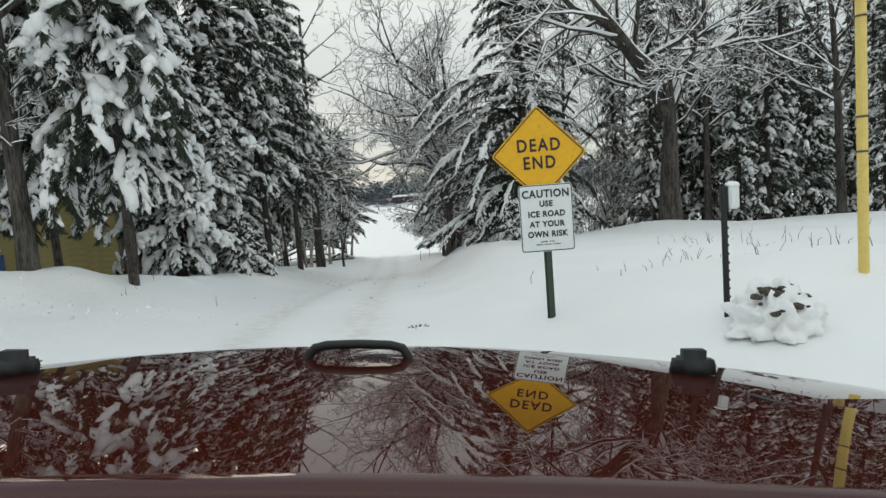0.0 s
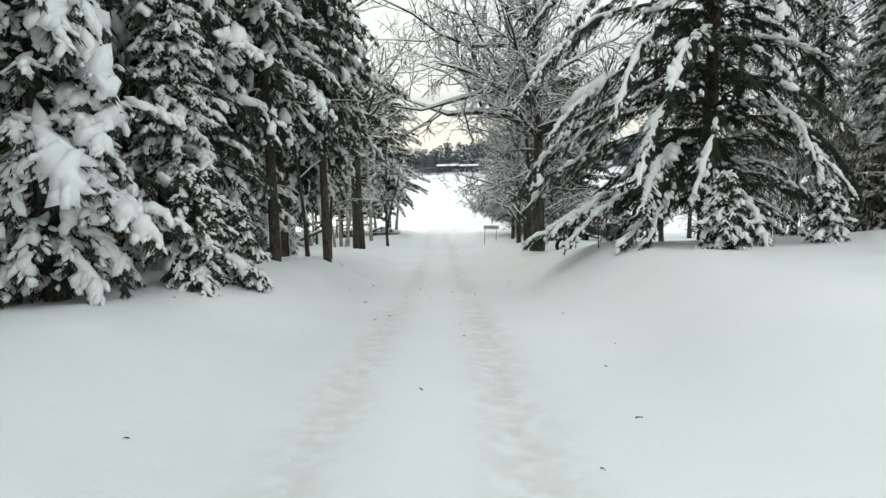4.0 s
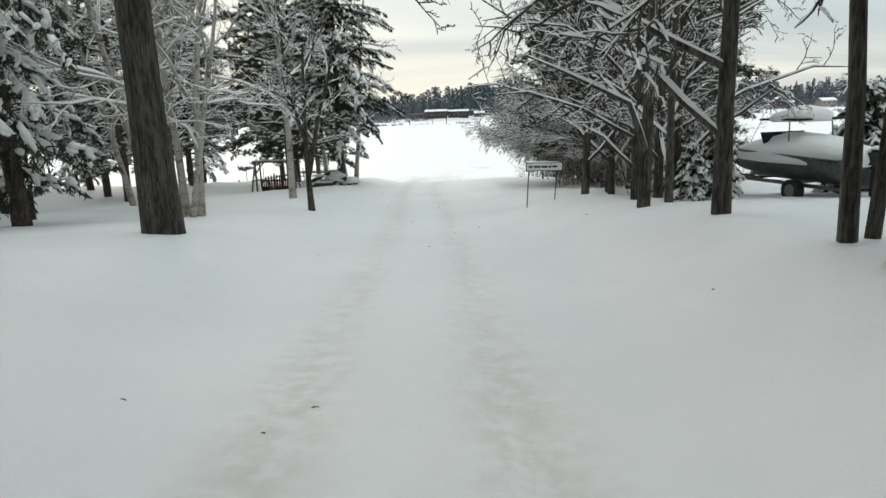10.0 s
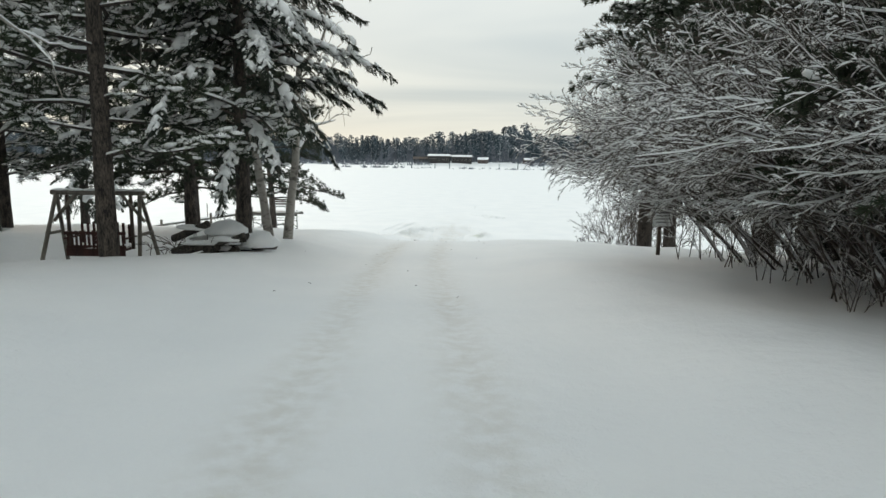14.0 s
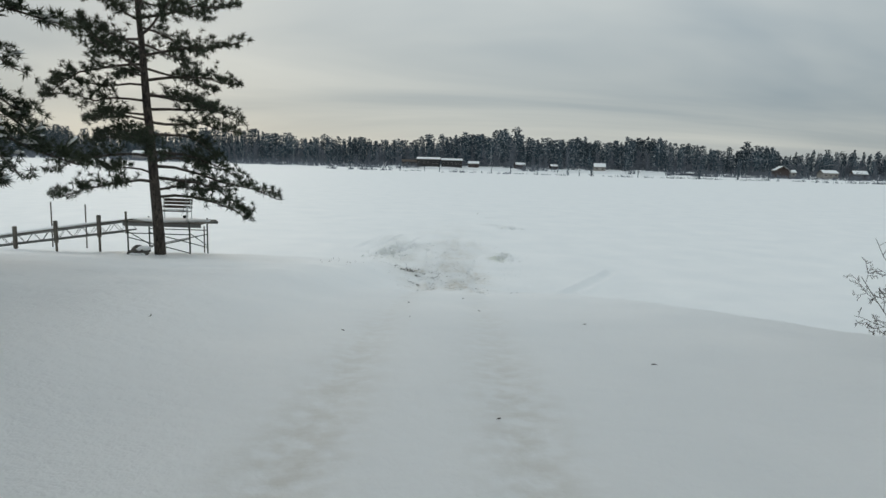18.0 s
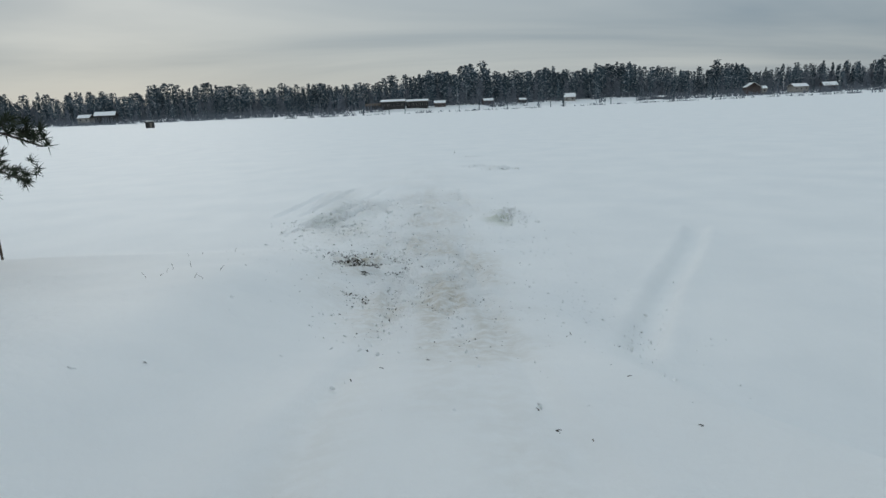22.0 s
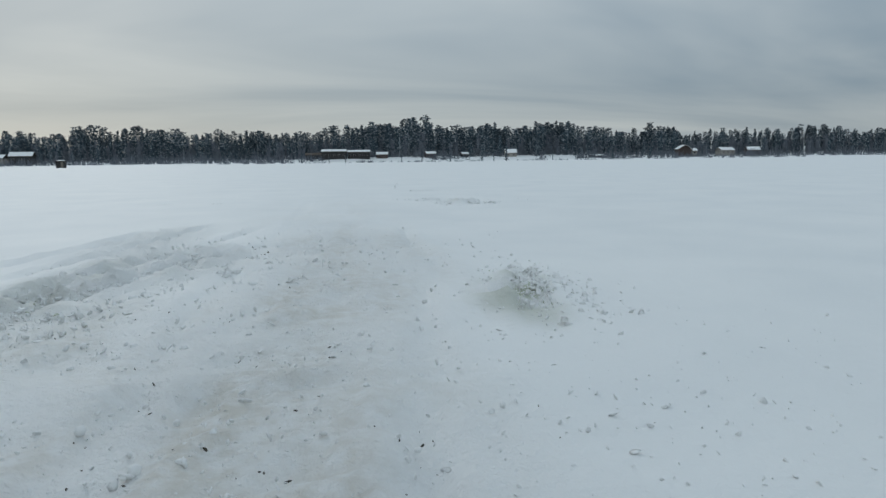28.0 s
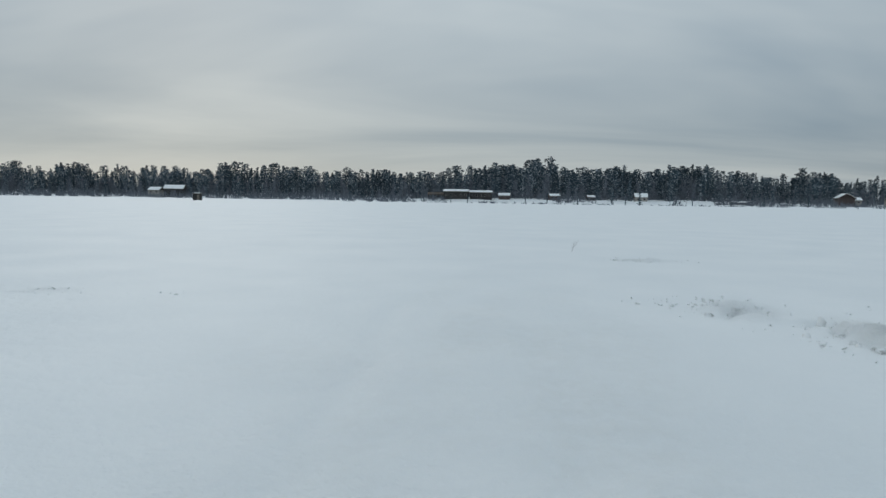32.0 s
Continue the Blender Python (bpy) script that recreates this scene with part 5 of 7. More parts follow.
# ---- the road sign at the start of the lane ----
def road_sign():
    base = land_at(1.2, 6.86)
    root = thing("road_sign", 1.2, 6.86, base, 0, "yellow dead end diamond over a white caution plate on steel post", "road sign")
    post = bmesh.new()
    for x, y, w, d in ((-.022, .018, .003, .036), (.022, .018, .003, .036), (0, .001, .046, .003), (-.034, .036, .024, .003), (.034, .036, .024, .003)):
        box(post, w, d, 2.3, Matrix.Translation((x, y, .85)))
    post_ob = part("post", post, GREEN_STEEL, root)
    for k in range(26):
        hole = part("hole", rodded((0, -.0035, 0), (0, .0005, 0), .006, 8), BLACK_PAINT, post_ob)
        hole.location = (0, 0, .08 + k * .085)
    dz, cz = 2.01 - base, 1.285 - base
    d = part("warning_plate", plate(.762, .762, .04, .003), YELLOW_PAINT, root, "yellow diamond plate with black border, rust-specked")
    d.matrix_local = pose(-.045, -.022, dz, 0, 45, 0)
    b = part("border", frame_band(.735, .735, .035, .014, .0012), BLACK_PAINT, d)
    b.location = (0, -.0016, 0)
    for text, z in (("DEAD", .09), ("END", -.105)):
        lettered(text, d, pose(0, 0, 0, 0, -45, 0) @ pose(0, -.003, z), .195, .84, .0045, 1.24)
    for z in (.3, -.05):
        t = part("bolt", rodded((0, -.006, 0), (0, 0, 0), .008, 8), GREY_METAL, d)
        t.matrix_local = pose(0, 0, 0, 0, -45, 0) @ pose(.02, 0, z)
    rng = random.Random(4)
    specks = bmesh.new()
    for _ in range(70):
        x, z, r = rng.uniform(-.36, .36), rng.uniform(-.36, .36), rng.uniform(.0015, .004)
        rod(specks, (x, -.0012, z), (x, .0004, z), r, 6)
    part("rust_specks", specks, BARK_TWIG, d)
    c = part("caution_plate", plate(.61, .762, .035, .003), WHITE_PAINT, root, "white plate with black caution lettering")
    c.matrix_local = pose(.0, -.03, cz)
    b = part("border", frame_band(.60, .752, .032, .010, .0012), BLACK_PAINT, c)
    b.location = (0, -.0016, 0)
    for text, size, z, wide in (("CAUTION", .122, .272, .9), ("USE", .092, .160, .92), ("ICE ROAD", .092, .045, .92), ("AT YOUR", .092, -.07, .92), ("OWN RISK", .092, -.185, .92)):
        lettered(text, c, pose(0, -.003, z), size, wide, .0035, 1.12)
    for k, (w, z) in enumerate(((.17, -.268), (.28, -.3))):
        bars = bmesh.new()
        n = int(w / .02)
        for i in range(n):
            if i % 5 != 4:
                box(bars, .014, .0012, .014, Matrix.Translation((-w / 2 + (i + .5) * .02, -.0016, z)))
        part("small_print", bars, BLACK_PAINT, c)


road_sign()


def mail_post():
    x, y = 2.42, 5.15
    base = land_at(x, y)
    root = thing("marker_post", x, y, base, 0, "black post with a small white box on top in the snow", "post")
    bm = bmesh.new()
    box(bm, .045, .03, 1.25, Matrix.Translation((0, 0, .5)), .004)
    for k in range(14):
        box(bm, .012, .02, .02, Matrix.Translation((.027, 0, .02 + k * .075)))
    part("post", bm, BLACK_RUBBER, root)
    part("clamp", boxed(.06, .05, .22, Matrix.Translation((0, 0, 1.02)), .006), BLACK_RUBBER, root)
    part("box", boxed(.085, .085, .2, Matrix.Translation((.075, -.01, 1.03)), .012), WHITE_PAINT, root, "small white plastic box")
    snow_lump("snow_cap", root, .075, -.01, 1.13, .055, .055, .035, 1)


mail_post()
yp = thing("marker_pole", 3.72, 5.3, land_at(3.72, 5.3), 0, "tall faded yellow pole standing in the snow bank", "pole")
part("pole", rodded((0, 0, -.3), (.0, .0, 5.2), .043, 14), POLE_YELLOW, yp)
for k, z in enumerate((1.05, 1.35, 2.2)):
    part("scuff_band", rodded((0, 0, z), (0, 0, z + .02), .0445, 14), BARK_TWIG, yp)


def stone_mesh(rng):
    bm = bmesh.new()
    bmesh.ops.create_icosphere(bm, subdivisions=2, radius=1)
    for v in bm.verts:
        v.co *= 1 + rng.uniform(-.16, .16)
    return bm


def rock_heap(x, y, count, spread, size, label, seed):
    rng = random.Random(seed)
    root = thing("rock_heap", x, y, land_at(x, y), 0, label, "rocks")
    for k in range(count):
        a, r = rng.uniform(0, 6.28), spread * math.sqrt(rng.random())
        px, py = r * math.cos(a), r * math.sin(a)
        s = size * rng.uniform(.6, 1.2)
        bm = stone_mesh(rng)
        bmesh.ops.scale(bm, verts=bm.verts, vec=(s, s * rng.uniform(.7, 1.1), s * rng.uniform(.5, .8)))
        st = part("stone", bm, STONE, root, "", True)
        pz = (land_at(x + px, y + py) - land_at(x, y)) + s * .25 + .18 * max(0, 1 - r / spread)
        st.matrix_local = pose(px, py, pz, rng.uniform(-20, 20), rng.uniform(-20, 20), rng.uniform(0, 360))
        if rng.random() < .85:
            snow_lump("snow_cover", root, px + rng.uniform(-.05, .05), py + .05, pz + s * .42, s * 1.15, s * 1.1, s * .5, seed * 50 + k)
    for k in range(7):
        a = k * .9 + seed
        snow_lump("snow_cover", root, .5 * spread * math.cos(a), .5 * spread * math.sin(a), .02, spread * .45, spread * .4, .2 * spread, seed * 9 + k)
    return root


def snowed_heap(x, y, r, h, label, seed):
    """A lumpy heap of ploughed snow with dark clods on its top."""
    rng = random.Random(seed)
    root = thing("snow_heap", x, y, land_at(x, y), 0, label, "snow heap")
    bm = bmesh.new()
    bmesh.ops.create_icosphere(bm, subdivisions=5, radius=1)
    for v in bm.verts:
        a, b, c = v.co
        n = noise.noise(v.co * 2.2 + Vector((seed, 0, 0))) * .45 + noise.noise(v.co * 5) * .25 + noise.noise(v.co * 13) * .1
        v.co *= 1 + n
        v.co = Vector((v.co.x * r, v.co.y * r, max(-.15, v.co.z) * h))
    part("body", bm, SNOW, root, "", True)
    for k in range(34):
        a, q = rng.uniform(2.6, 6.8), rng.uniform(.15, 1.0)
        s = rng.uniform(.015, .042)
        clod = stone_mesh(rng)
        bmesh.ops.scale(clod, verts=clod.verts, vec=(s * 1.3, s, s * .7))
        ob = part("clod", clod, DIRT, root, "", True)
        ob.matrix_local = pose(r * q * math.cos(a) * 1.02, r * q * math.sin(a) * 1.02, h * math.sqrt(max(0, 1.02 - q * q)), 0, 0, k * 50)
    return root


snowed_heap(2.62, 4.75, .32, .33, "ploughed snow heap with dark earth clods beside the lane", 3)
rock_heap(-10.35, 65.7, 8, .55, .3, "dark boulders capped with snow beside the lane", 5)
rock_heap(-19.3, 91.2, 3, .35, .25, "snowy shore stones beside the dock", 7)


# ---- yellow shed behind the spruces ----
def shed():
    x0, x1, y0, y1 = -19.0, -9.9, 18.6, 23.6
    base = -.35
    root = thing("shed", (x0 + x1) / 2, (y0 + y1) / 2, base, 0, "low yellow shed with lap siding and a snowy roof", "shed")
    w, d, h = x1 - x0, y1 - y0, 3.0
    part("wall", boxed(w - .06, d - .06, h, Matrix.Translation((0, 0, h / 2)), 0), SIDING, root)
    board = bmesh.new()
    box(board, w, .02, .2, Matrix.Rotation(radians(-5), 4, "X"), .003)
    me = bpy.data.meshes.new("board")
    board.to_mesh(me), board.free()
    me.materials.append(SIDING)
    side = bmesh.new()
    box(side, .02, d, .2, Matrix.Rotation(radians(-5), 4, "Y"), .003)
    me2 = bpy.data.meshes.new("board")
    side.to_mesh(me2), side.free()
    me2.materials.append(SIDING)
    for k in range(16):
        ob = part("board", me, None, root)
        ob.location = (0, -d / 2 - .012, .1 + k * .185)
        ob = part("board", me2, None, root)
        ob.location = (w / 2 + .012, 0, .1 + k * .185)
    for sx in (-.5, .5):
        part("corner_trim", boxed(.12, .05, h, Matrix.Translation((sx * w, -d / 2 - .02, h / 2)), .006), WOOD_GREY, root)
    rise = 1.3
    for sy in (-1, 1):
        bm = bmesh.new()
        ln = math.hypot(d / 2 + .4, rise)
        box(bm, w + .7, ln, .1, Matrix.Translation((0, sy * (d / 2 + .4) / 2, h + rise / 2 - .1)) @ Matrix.Rotation(-sy * math.atan2(rise, d / 2 + .4), 4, "X"), .01)
        roof = part("roof", bm, WOOD_DARK, root)
        bm = bmesh.new()
        box(bm, w + .85, ln + .1, .34, Matrix.Translation((0, sy * (d / 2 + .42) / 2, h + rise / 2 + .12)) @ Matrix.Rotation(-sy * math.atan2(rise, d / 2 + .4), 4, "X"), .12)
        part("snow_cover", bm, SNOW, roof, "thick snow blanket", True)
    for gx in (-w / 2 + .03, w / 2 - .03):
        bm = bmesh.new()
        a, b, c = bm.verts.new((gx, -d / 2, h)), bm.verts.new((gx, d / 2, h)), bm.verts.new((gx, 0, h + rise - .15))
        bm.faces.new((a, b, c))
        bmesh.ops.solidify(bm, geom=bm.faces, thickness=.06)
        part("gable", bm, SIDING, root)
    win = part("window", boxed(.9, .06, .8, Matrix.Translation((-1.2, -d / 2 - .04, 1.7)), .01), WOOD_GREY, root)
    part("pane", boxed(.76, .02, .66, Matrix.Translation((-1.2, -d / 2 - .075, 1.7)), .003), GLASS_DARK, win)


shed()
tp = thing("covered_heap", -11.9, 15.2, land_at(-11.9, 15.2), 20, "low heap under a blue tarpaulin capped with snow", "tarpaulin")
bm = bmesh.new()
box(bm, 1.3, .9, 1.2, Matrix.Translation((0, 0, .55)), .16)
for v in bm.verts:
    v.co.x += .05 * math.sin(9 * v.co.y + 7 * v.co.z)
    v.co.y += .05 * math.sin(8 * v.co.x)
part("tarpaulin", bm, BLUE_TARP, tp, "", True)
snow_lump("snow_cap", tp, 0, 0, 1.12, .62, .44, .2, 3)
rp = thing("stake", -6.35, 12.5, land_at(-6.35, 12.5), 0, "rusty red stake in the snow bank", "stake")
part("stake", boxed(.05, .04, 1.1, Matrix.Translation((0, 0, .35)), .004), WOOD_RED, rp)


# ---- tyre swing ----
def tyre_swing():
    x, y = 1.37, 35.3
    low = -2.27
    root = thing("tyre_swing", x, y, low, 0, "black car tyre hanging on a rope, snow inside its rim", "swing")
    bm = bmesh.new()
    R, prof = .32, []
    for a, b in ((-.055, -.03), (-.068, -.005), (-.066, .035), (-.055, .06), (0, .066), (.055, .06), (.066, .035), (.068, -.005), (.055, -.03)):
        prof.append((a, R - .066 + b))
    rings = []
    for k in range(40):
        t = 2 * math.pi * k / 40
        rings.append([bm.verts.new((r * math.sin(t), a, r * math.cos(t))) for a, r in prof])
    for k in range(40):
        for j in range(len(prof) - 1):
            bm.faces.new((rings[k][j], rings[(k + 1) % 40][j], rings[(k + 1) % 40][j + 1], rings[k][j + 1]))
    bmesh.ops.solidify(bm, geom=bm.faces, thickness=.012)
    bmesh.ops.recalc_face_normals(bm, faces=bm.faces)
    ty = part("tyre", bm, BLACK_RUBBER, root, "", True)
    ty.matrix_local = pose(0, 0, .32, 0, 0, 32)
    tread = bmesh.new()
    for k in range(46):
        t = 2 * math.pi * k / 46
        box(tread, .02, .10, .012, Matrix.Rotation(t, 4, "Y") @ Matrix.Translation((0, 0, .322)), .002)
    tr = part("tread", tread, BLACK_RUBBER, ty)
    snow_lump("snow_cap", root, 0, 0, .65, .08, .06, .04, 8)
    snow_lump("snow_inside", root, 0, 0, .11, .13, .05, .04, 9)
    part("rope", rodded((0, 0, .62), (.05, .05, 5.05), .012, 6), WOOD_GREY, root)


tyre_swing()


# ---- low name board on two legs (its words cannot be read) ----
def name_board():
    x, y = -1.4, 47.55
    root = thing("name_board", x, y, land_at(x, y), -6, "long white board with dark writing on two thin legs", "sign")
    z = .94
    b = part("board", plate(.92, .2, .012, .02), WHITE_PAINT, root, "white board in a black frame")
    b.location = (0, 0, z)
    f = part("frame", frame_band(.95, .23, .012, .02, .03), BLACK_PAINT, b)
    f.location = (0, -.008, 0)
    px, rng = -.4, random.Random(2)
    for n in (4, 7, 6, 3, 5):
        bars = bmesh.new()
        box(bars, n * .025, .002, .05, Matrix.Translation((px + n * .0125, -.002, rng.uniform(-.004, .004))))
        part("word", bars, BLACK_PAINT, b, "blurred dark writing")
        px += n * .025 + .028
    for lx, fx in ((-.4, -.46), (.33, .25)):
        part("leg", rodded((lx, .03, z - .1), (fx, .12, -.25), .014, 8), BLACK_PAINT, root)
        part("leg", rodded((lx, -.0 + .02, z + .1), (lx, .03, z - .12), .014, 8), BLACK_PAINT, root)
    snow_lump("snow_cap", root, 0, .01, z + .115, .45, .03, .03, 4)


name_board()


def notice_post():
    x, y = .85, 67.3
    root = thing("notice_post", x, y, land_at(x, y), 8, "grey notice boards on a dark post among shrubs", "sign")
    part("post", boxed(.09, .09, 2.1, Matrix.Translation((0, .06, .9)), .006), WOOD_DARK, root)
    for z, h in ((1.62, .42), (1.08, .5)):
        b = part("board", plate(.62, h, .015, .025), WHITE_PAINT, root, "faded white notice board")
        b.location = (.05, 0, z)
        f = part("frame", frame_band(.64, h + .02, .015, .018, .03), WOOD_DARK, b)
        f.location = (0, -.004, 0)
        bars = bmesh.new()
        for k in range(4):
            box(bars, .44 - .06 * (k % 2), .002, .025, Matrix.Translation((0, -.002, h * .3 - k * h * .18)))
        part("writing", bars, BLACK_PAINT, b, "rows of dark writing")
    snow_lump("snow_cap", root, .05, .02, 1.85, .3, .05, .05, 6)


notice_post()


# ---- porch swing on a timber frame ----
def porch_swing():
    x, y = -14.3, 65.0
    root = thing("porch_swing", x, y, land_at(x, y), 4, "timber frame with a hanging dark red slatted swing seat", "garden swing")
    w, h = 2.3, 1.95
    for sx in (-1, 1):
        for sy in (-1, 1):
            part("leg", rodded((sx * (w / 2 - .08), 0, h), (sx * (w / 2 + .12), sy * .65, -.15), .05, 8), WOOD_GREY, root)
        part("cross_rail", rodded((sx * (w / 2 + .05), -.34, .9), (sx * (w / 2 + .05), .34, .9), .04, 8), WOOD_GREY, root)
        part("brace", rodded((sx * (w / 2 - .55), 0, h - .05), (sx * (w / 2 + .02), 0, h - .75), .045, 8), WOOD_GREY, root)
        part("hanger", boxed(.07, .07, 1.45, Matrix.Translation((sx * .82, .02, h - .75)), .005), WOOD_DARK, root)
    beam = part("beam", rodded((-w / 2 - .05, 0, h), (w / 2 + .05, 0, h), .065, 10), WOOD_GREY, root)
    for k in range(6):
        snow_lump("snow_cap", beam, -w / 2 + .2 + k * .39, 0, h + .06, .22, .06, .05, 20 + k)
    seat = part("seat", boxed(1.5, .5, .05, Matrix.Translation((0, -.05, .48)), .006), WOOD_RED, root)
    snow_lump("snow_cover", seat, 0, -.05, .52, .68, .22, .08, 30)
    part("back_rail", boxed(1.56, .05, .08, Matrix.Translation((0, -.28, .92)), .006), WOOD_RED, root)
    part("back_rail", boxed(1.5, .05, .1, Matrix.Translation((0, -.25, .55)), .006), WOOD_RED, root)
    part("front_apron", boxed(1.5, .04, .2, Matrix.Translation((0, -.28, .42)), .006), WOOD_RED, root)
    for k in range(14):
        part("slat", boxed(.055, .022, .45 + .05 * math.sin(math.pi * k / 13), Matrix.Translation((-.7 + k * 1.4 / 13, -.27, .74)), .004), WOOD_RED, root)
    for k in range(9):
        part("slat", boxed(.07, .022, .5 + .16 * math.sin(math.pi * k / 8), Matrix.Translation((-.62 + k * 1.24 / 8, .26, .85)), .004), WOOD_RED, root)
    for sx in (-1, 1):
        part("armrest", boxed(.08, .6, .04, Matrix.Translation((sx * .76, 0, .78)), .006), WOOD_RED, root)


porch_swing()


def brush_pile():
    x, y = -11.3, 64.6
    rng = random.Random(9)
    root = thing("wood_pile", x, y, land_at(x, y), 0, "heap of logs and cut branches half buried in snow", "wood pile")
    for k in range(11):
        a, l, r = rng.uniform(-.5, .5), rng.uniform(.7, 1.7), rng.uniform(.05, .13)
        cx, cy, cz = rng.uniform(-.5, .8), rng.uniform(-.4, .4), rng.uniform(.08, .5)
        p, q = Vector((cx - l / 2 * math.cos(a), cy - l / 2 * math.sin(a), cz - .15)), Vector((cx + l / 2 * math.cos(a), cy + l / 2 * math.sin(a), cz + rng.uniform(-.1, .3)))
        lg = part("log", rodded(p, q, r, 10, r * .9), BARK, root)
        if rng.random() < .8:
            m = (p + q) / 2
            s = snow_lump("snow_cover", root, m.x, m.y, m.z + r * .8, l * .4, r * 1.4, .1, 40 + k)
            s.matrix_local = pose(m.x, m.y, m.z + r * .8, 0, 0, math.degrees(a))
    snow_lump("snow_cover", root, .5, .1, .55, .55, .4, .3, 61)
    snow_lump("snow_cover", root, 1.3, .2, .25, .5, .4, .28, 62)
    g = np.random.default_rng(3)
    for _ in range(44):
        tw = Soup()
        p = np.array([g.uniform(-1.6, .2), g.uniform(-.5, .4), g.uniform(0, .3)])
        d = unit(g.normal(size=3) * [1, .6, .5]) * g.uniform(.2, .7)
        tube(tw, [p, p + d * .5 + [0, 0, .05], p + d], [.012, .009, .004], 4)
        part("branch", tw.mesh("branch", BARK_TWIG), None, root)


brush_pile()


# ---- dock with bench on the shore ----
def dock():
    x0, x1, y0, y1, top = -20.6, -17.3, 92.6, 94.4, -6.3
    base = land_at(-18.9, 93)
    root = thing("dock", -18.95, 93.5, base, 0, "raised steel dock platform with snowy deck on braced legs", "dock")
    at = lambda x, y, z: (x + 18.95, y - 93.5, z - base)
    deck = part("deck", boxed(x1 - x0, y1 - y0, .07, Matrix.Translation(at((x0 + x1) / 2, 93.5, top)), .01), WOOD_GREY, root)
    snow_lump("snow_cover", deck, *at(-19.0, 93.5, top + .05), 1.6, .85, .09, 71)
    for y in (y0, y1):
        part("rim", boxed(x1 - x0 + .1, .05, .14, Matrix.Translation(at((x0 + x1) / 2, y, top - .09)), .005), GREY_METAL, root)
    legs = [(x0 + .15, y0), (-17.75, y0), (x0 + .15, y1), (-17.75, y1)]
    for x, y in legs:
        part("leg", rodded(at(x, y, top + .1), at(x, y, land_at(x, y) - .3), .032, 10), GREEN_STEEL, root)
    for y in (y0, y1):
        a, b = x0 + .15, -17.75
        lo, hi = base + .12, top - .75
        part("rail", rodded(at(a, y, hi + .28), at(b, y, hi + .28), .022, 8), GREEN_STEEL, root)
        part("brace", rodded(at(a, y, hi + .1), at(b, y, lo), .022, 8), GREEN_STEEL, root)
        part("brace", rodded(at(a, y, lo), at(b, y, hi + .1), .022, 8), GREEN_STEEL, root)
    for x in (x0 + .15, -17.75):
        part("brace", rodded(at(x, y0, top - .4), at(x, y1, base + .2), .02, 8), GREEN_STEEL, root)
    part("corner_post", rodded(at(x0 + .1, y0, top - .5), at(x0 + .1, y0, top + .45), .045, 8), WOOD_GREY, root)
    part("flag_pole", rodded(at(-17.8, y0, top - .3), at(-17.85, y0, top + 2.1), .013, 8), GREY_METAL, root)
    part("pulley", rodded(at(-17.95, y0 - .02, top + .3), at(-17.95, y0 + .03, top + .3), .07, 12), BLACK_RUBBER, root)
    for k, (h, l) in enumerate(((1.55, .7), (1.15, .55))):
        part("arm", rodded(at(-17.8, y0, top + h), at(-17.8 - l * .5, y0, top + h - .8), .009, 6), GREY_METAL, root)
    bn = thing("dock_bench", -18.6, 93.1, top + .035, 0, "dark slatted bench with white iron ends on the dock deck", "bench")
    for z, y in ((.45, 0), (.45, .16), (.45, .32)):
        part("seat_slat", boxed(1.25, .12, .035, Matrix.Translation((0, y - .1, z)), .005), WOOD_DARK, bn)
    for z in (.62, .78, .92):
        s = part("back_slat", boxed(1.3, .03, .115, Matrix.Translation((0, .27 + (z - .6) * .15, z)), .005), WOOD_DARK, bn)
    for sx in (-.6, .6):
        part("leg", rodded((sx, -.18, .45), (sx, -.24, 0), .02, 8), WHITE_PAINT, bn)
        part("leg", rodded((sx, .24, .95), (sx, .3, 0), .02, 8), WHITE_PAINT, bn)
        part("armrest", boxed(.05, .5, .03, Matrix.Translation((sx, .03, .64)), .005), WHITE_PAINT, bn)
        part("arm_post", rodded((sx, -.2, .45), (sx, -.2, .64), .016, 8), WHITE_PAINT, bn)
    snow_lump("snow_cover", bn, 0, .03, .475, .58, .2, .05, 72)
    # gangway
    gw = thing("gangway", -24.6, 92.9, land_at(-24.6, 92.9), 0, "sloping truss gangway with wooden posts leading to the dock", "gangway")
    gb = land_at(-24.6, 92.9)
    gx = lambda x, y, z: (x + 24.6, y - 92.9, z - gb)
    for y in (92.6, 93.6):
        for dz in (0, -.42):
            part("chord", rodded(gx(-20.6, y, top + dz), gx(-28.6, y, -7.55 + dz * .8), .035, 8), GREY_METAL, gw)
        for k in range(22):
            a, b = k / 22, (k + 1) / 22
            za, zb = (top, top - .42) if k % 2 else (top - .42, top)
            pa = gx(-20.6 - 8 * a, y, za + (-7.5 - top) * a)
            pb = gx(-20.6 - 8 * b, y, zb + (-7.5 - top) * b)
            part("web", rodded(pa, pb, .012, 6), GREY_METAL, gw)
    tread = bmesh.new()
    box(tread, 8.1, .95, .05, Matrix.Translation(gx(-24.6, 93.1, -6.87)) @ Matrix.Rotation(-math.atan2(1.25, 8), 4, "Y"), .01)
    td = part("tread", tread, WOOD_GREY, gw)
    sn = snow_lump("snow_cover", td, 0, 0, 0, 4.0, .42, .1, 75)
    sn.matrix_local = Matrix.Translation(gx(-24.6, 93.1, -6.84)) @ Matrix.Rotation(-math.atan2(1.25, 8), 4, "Y")
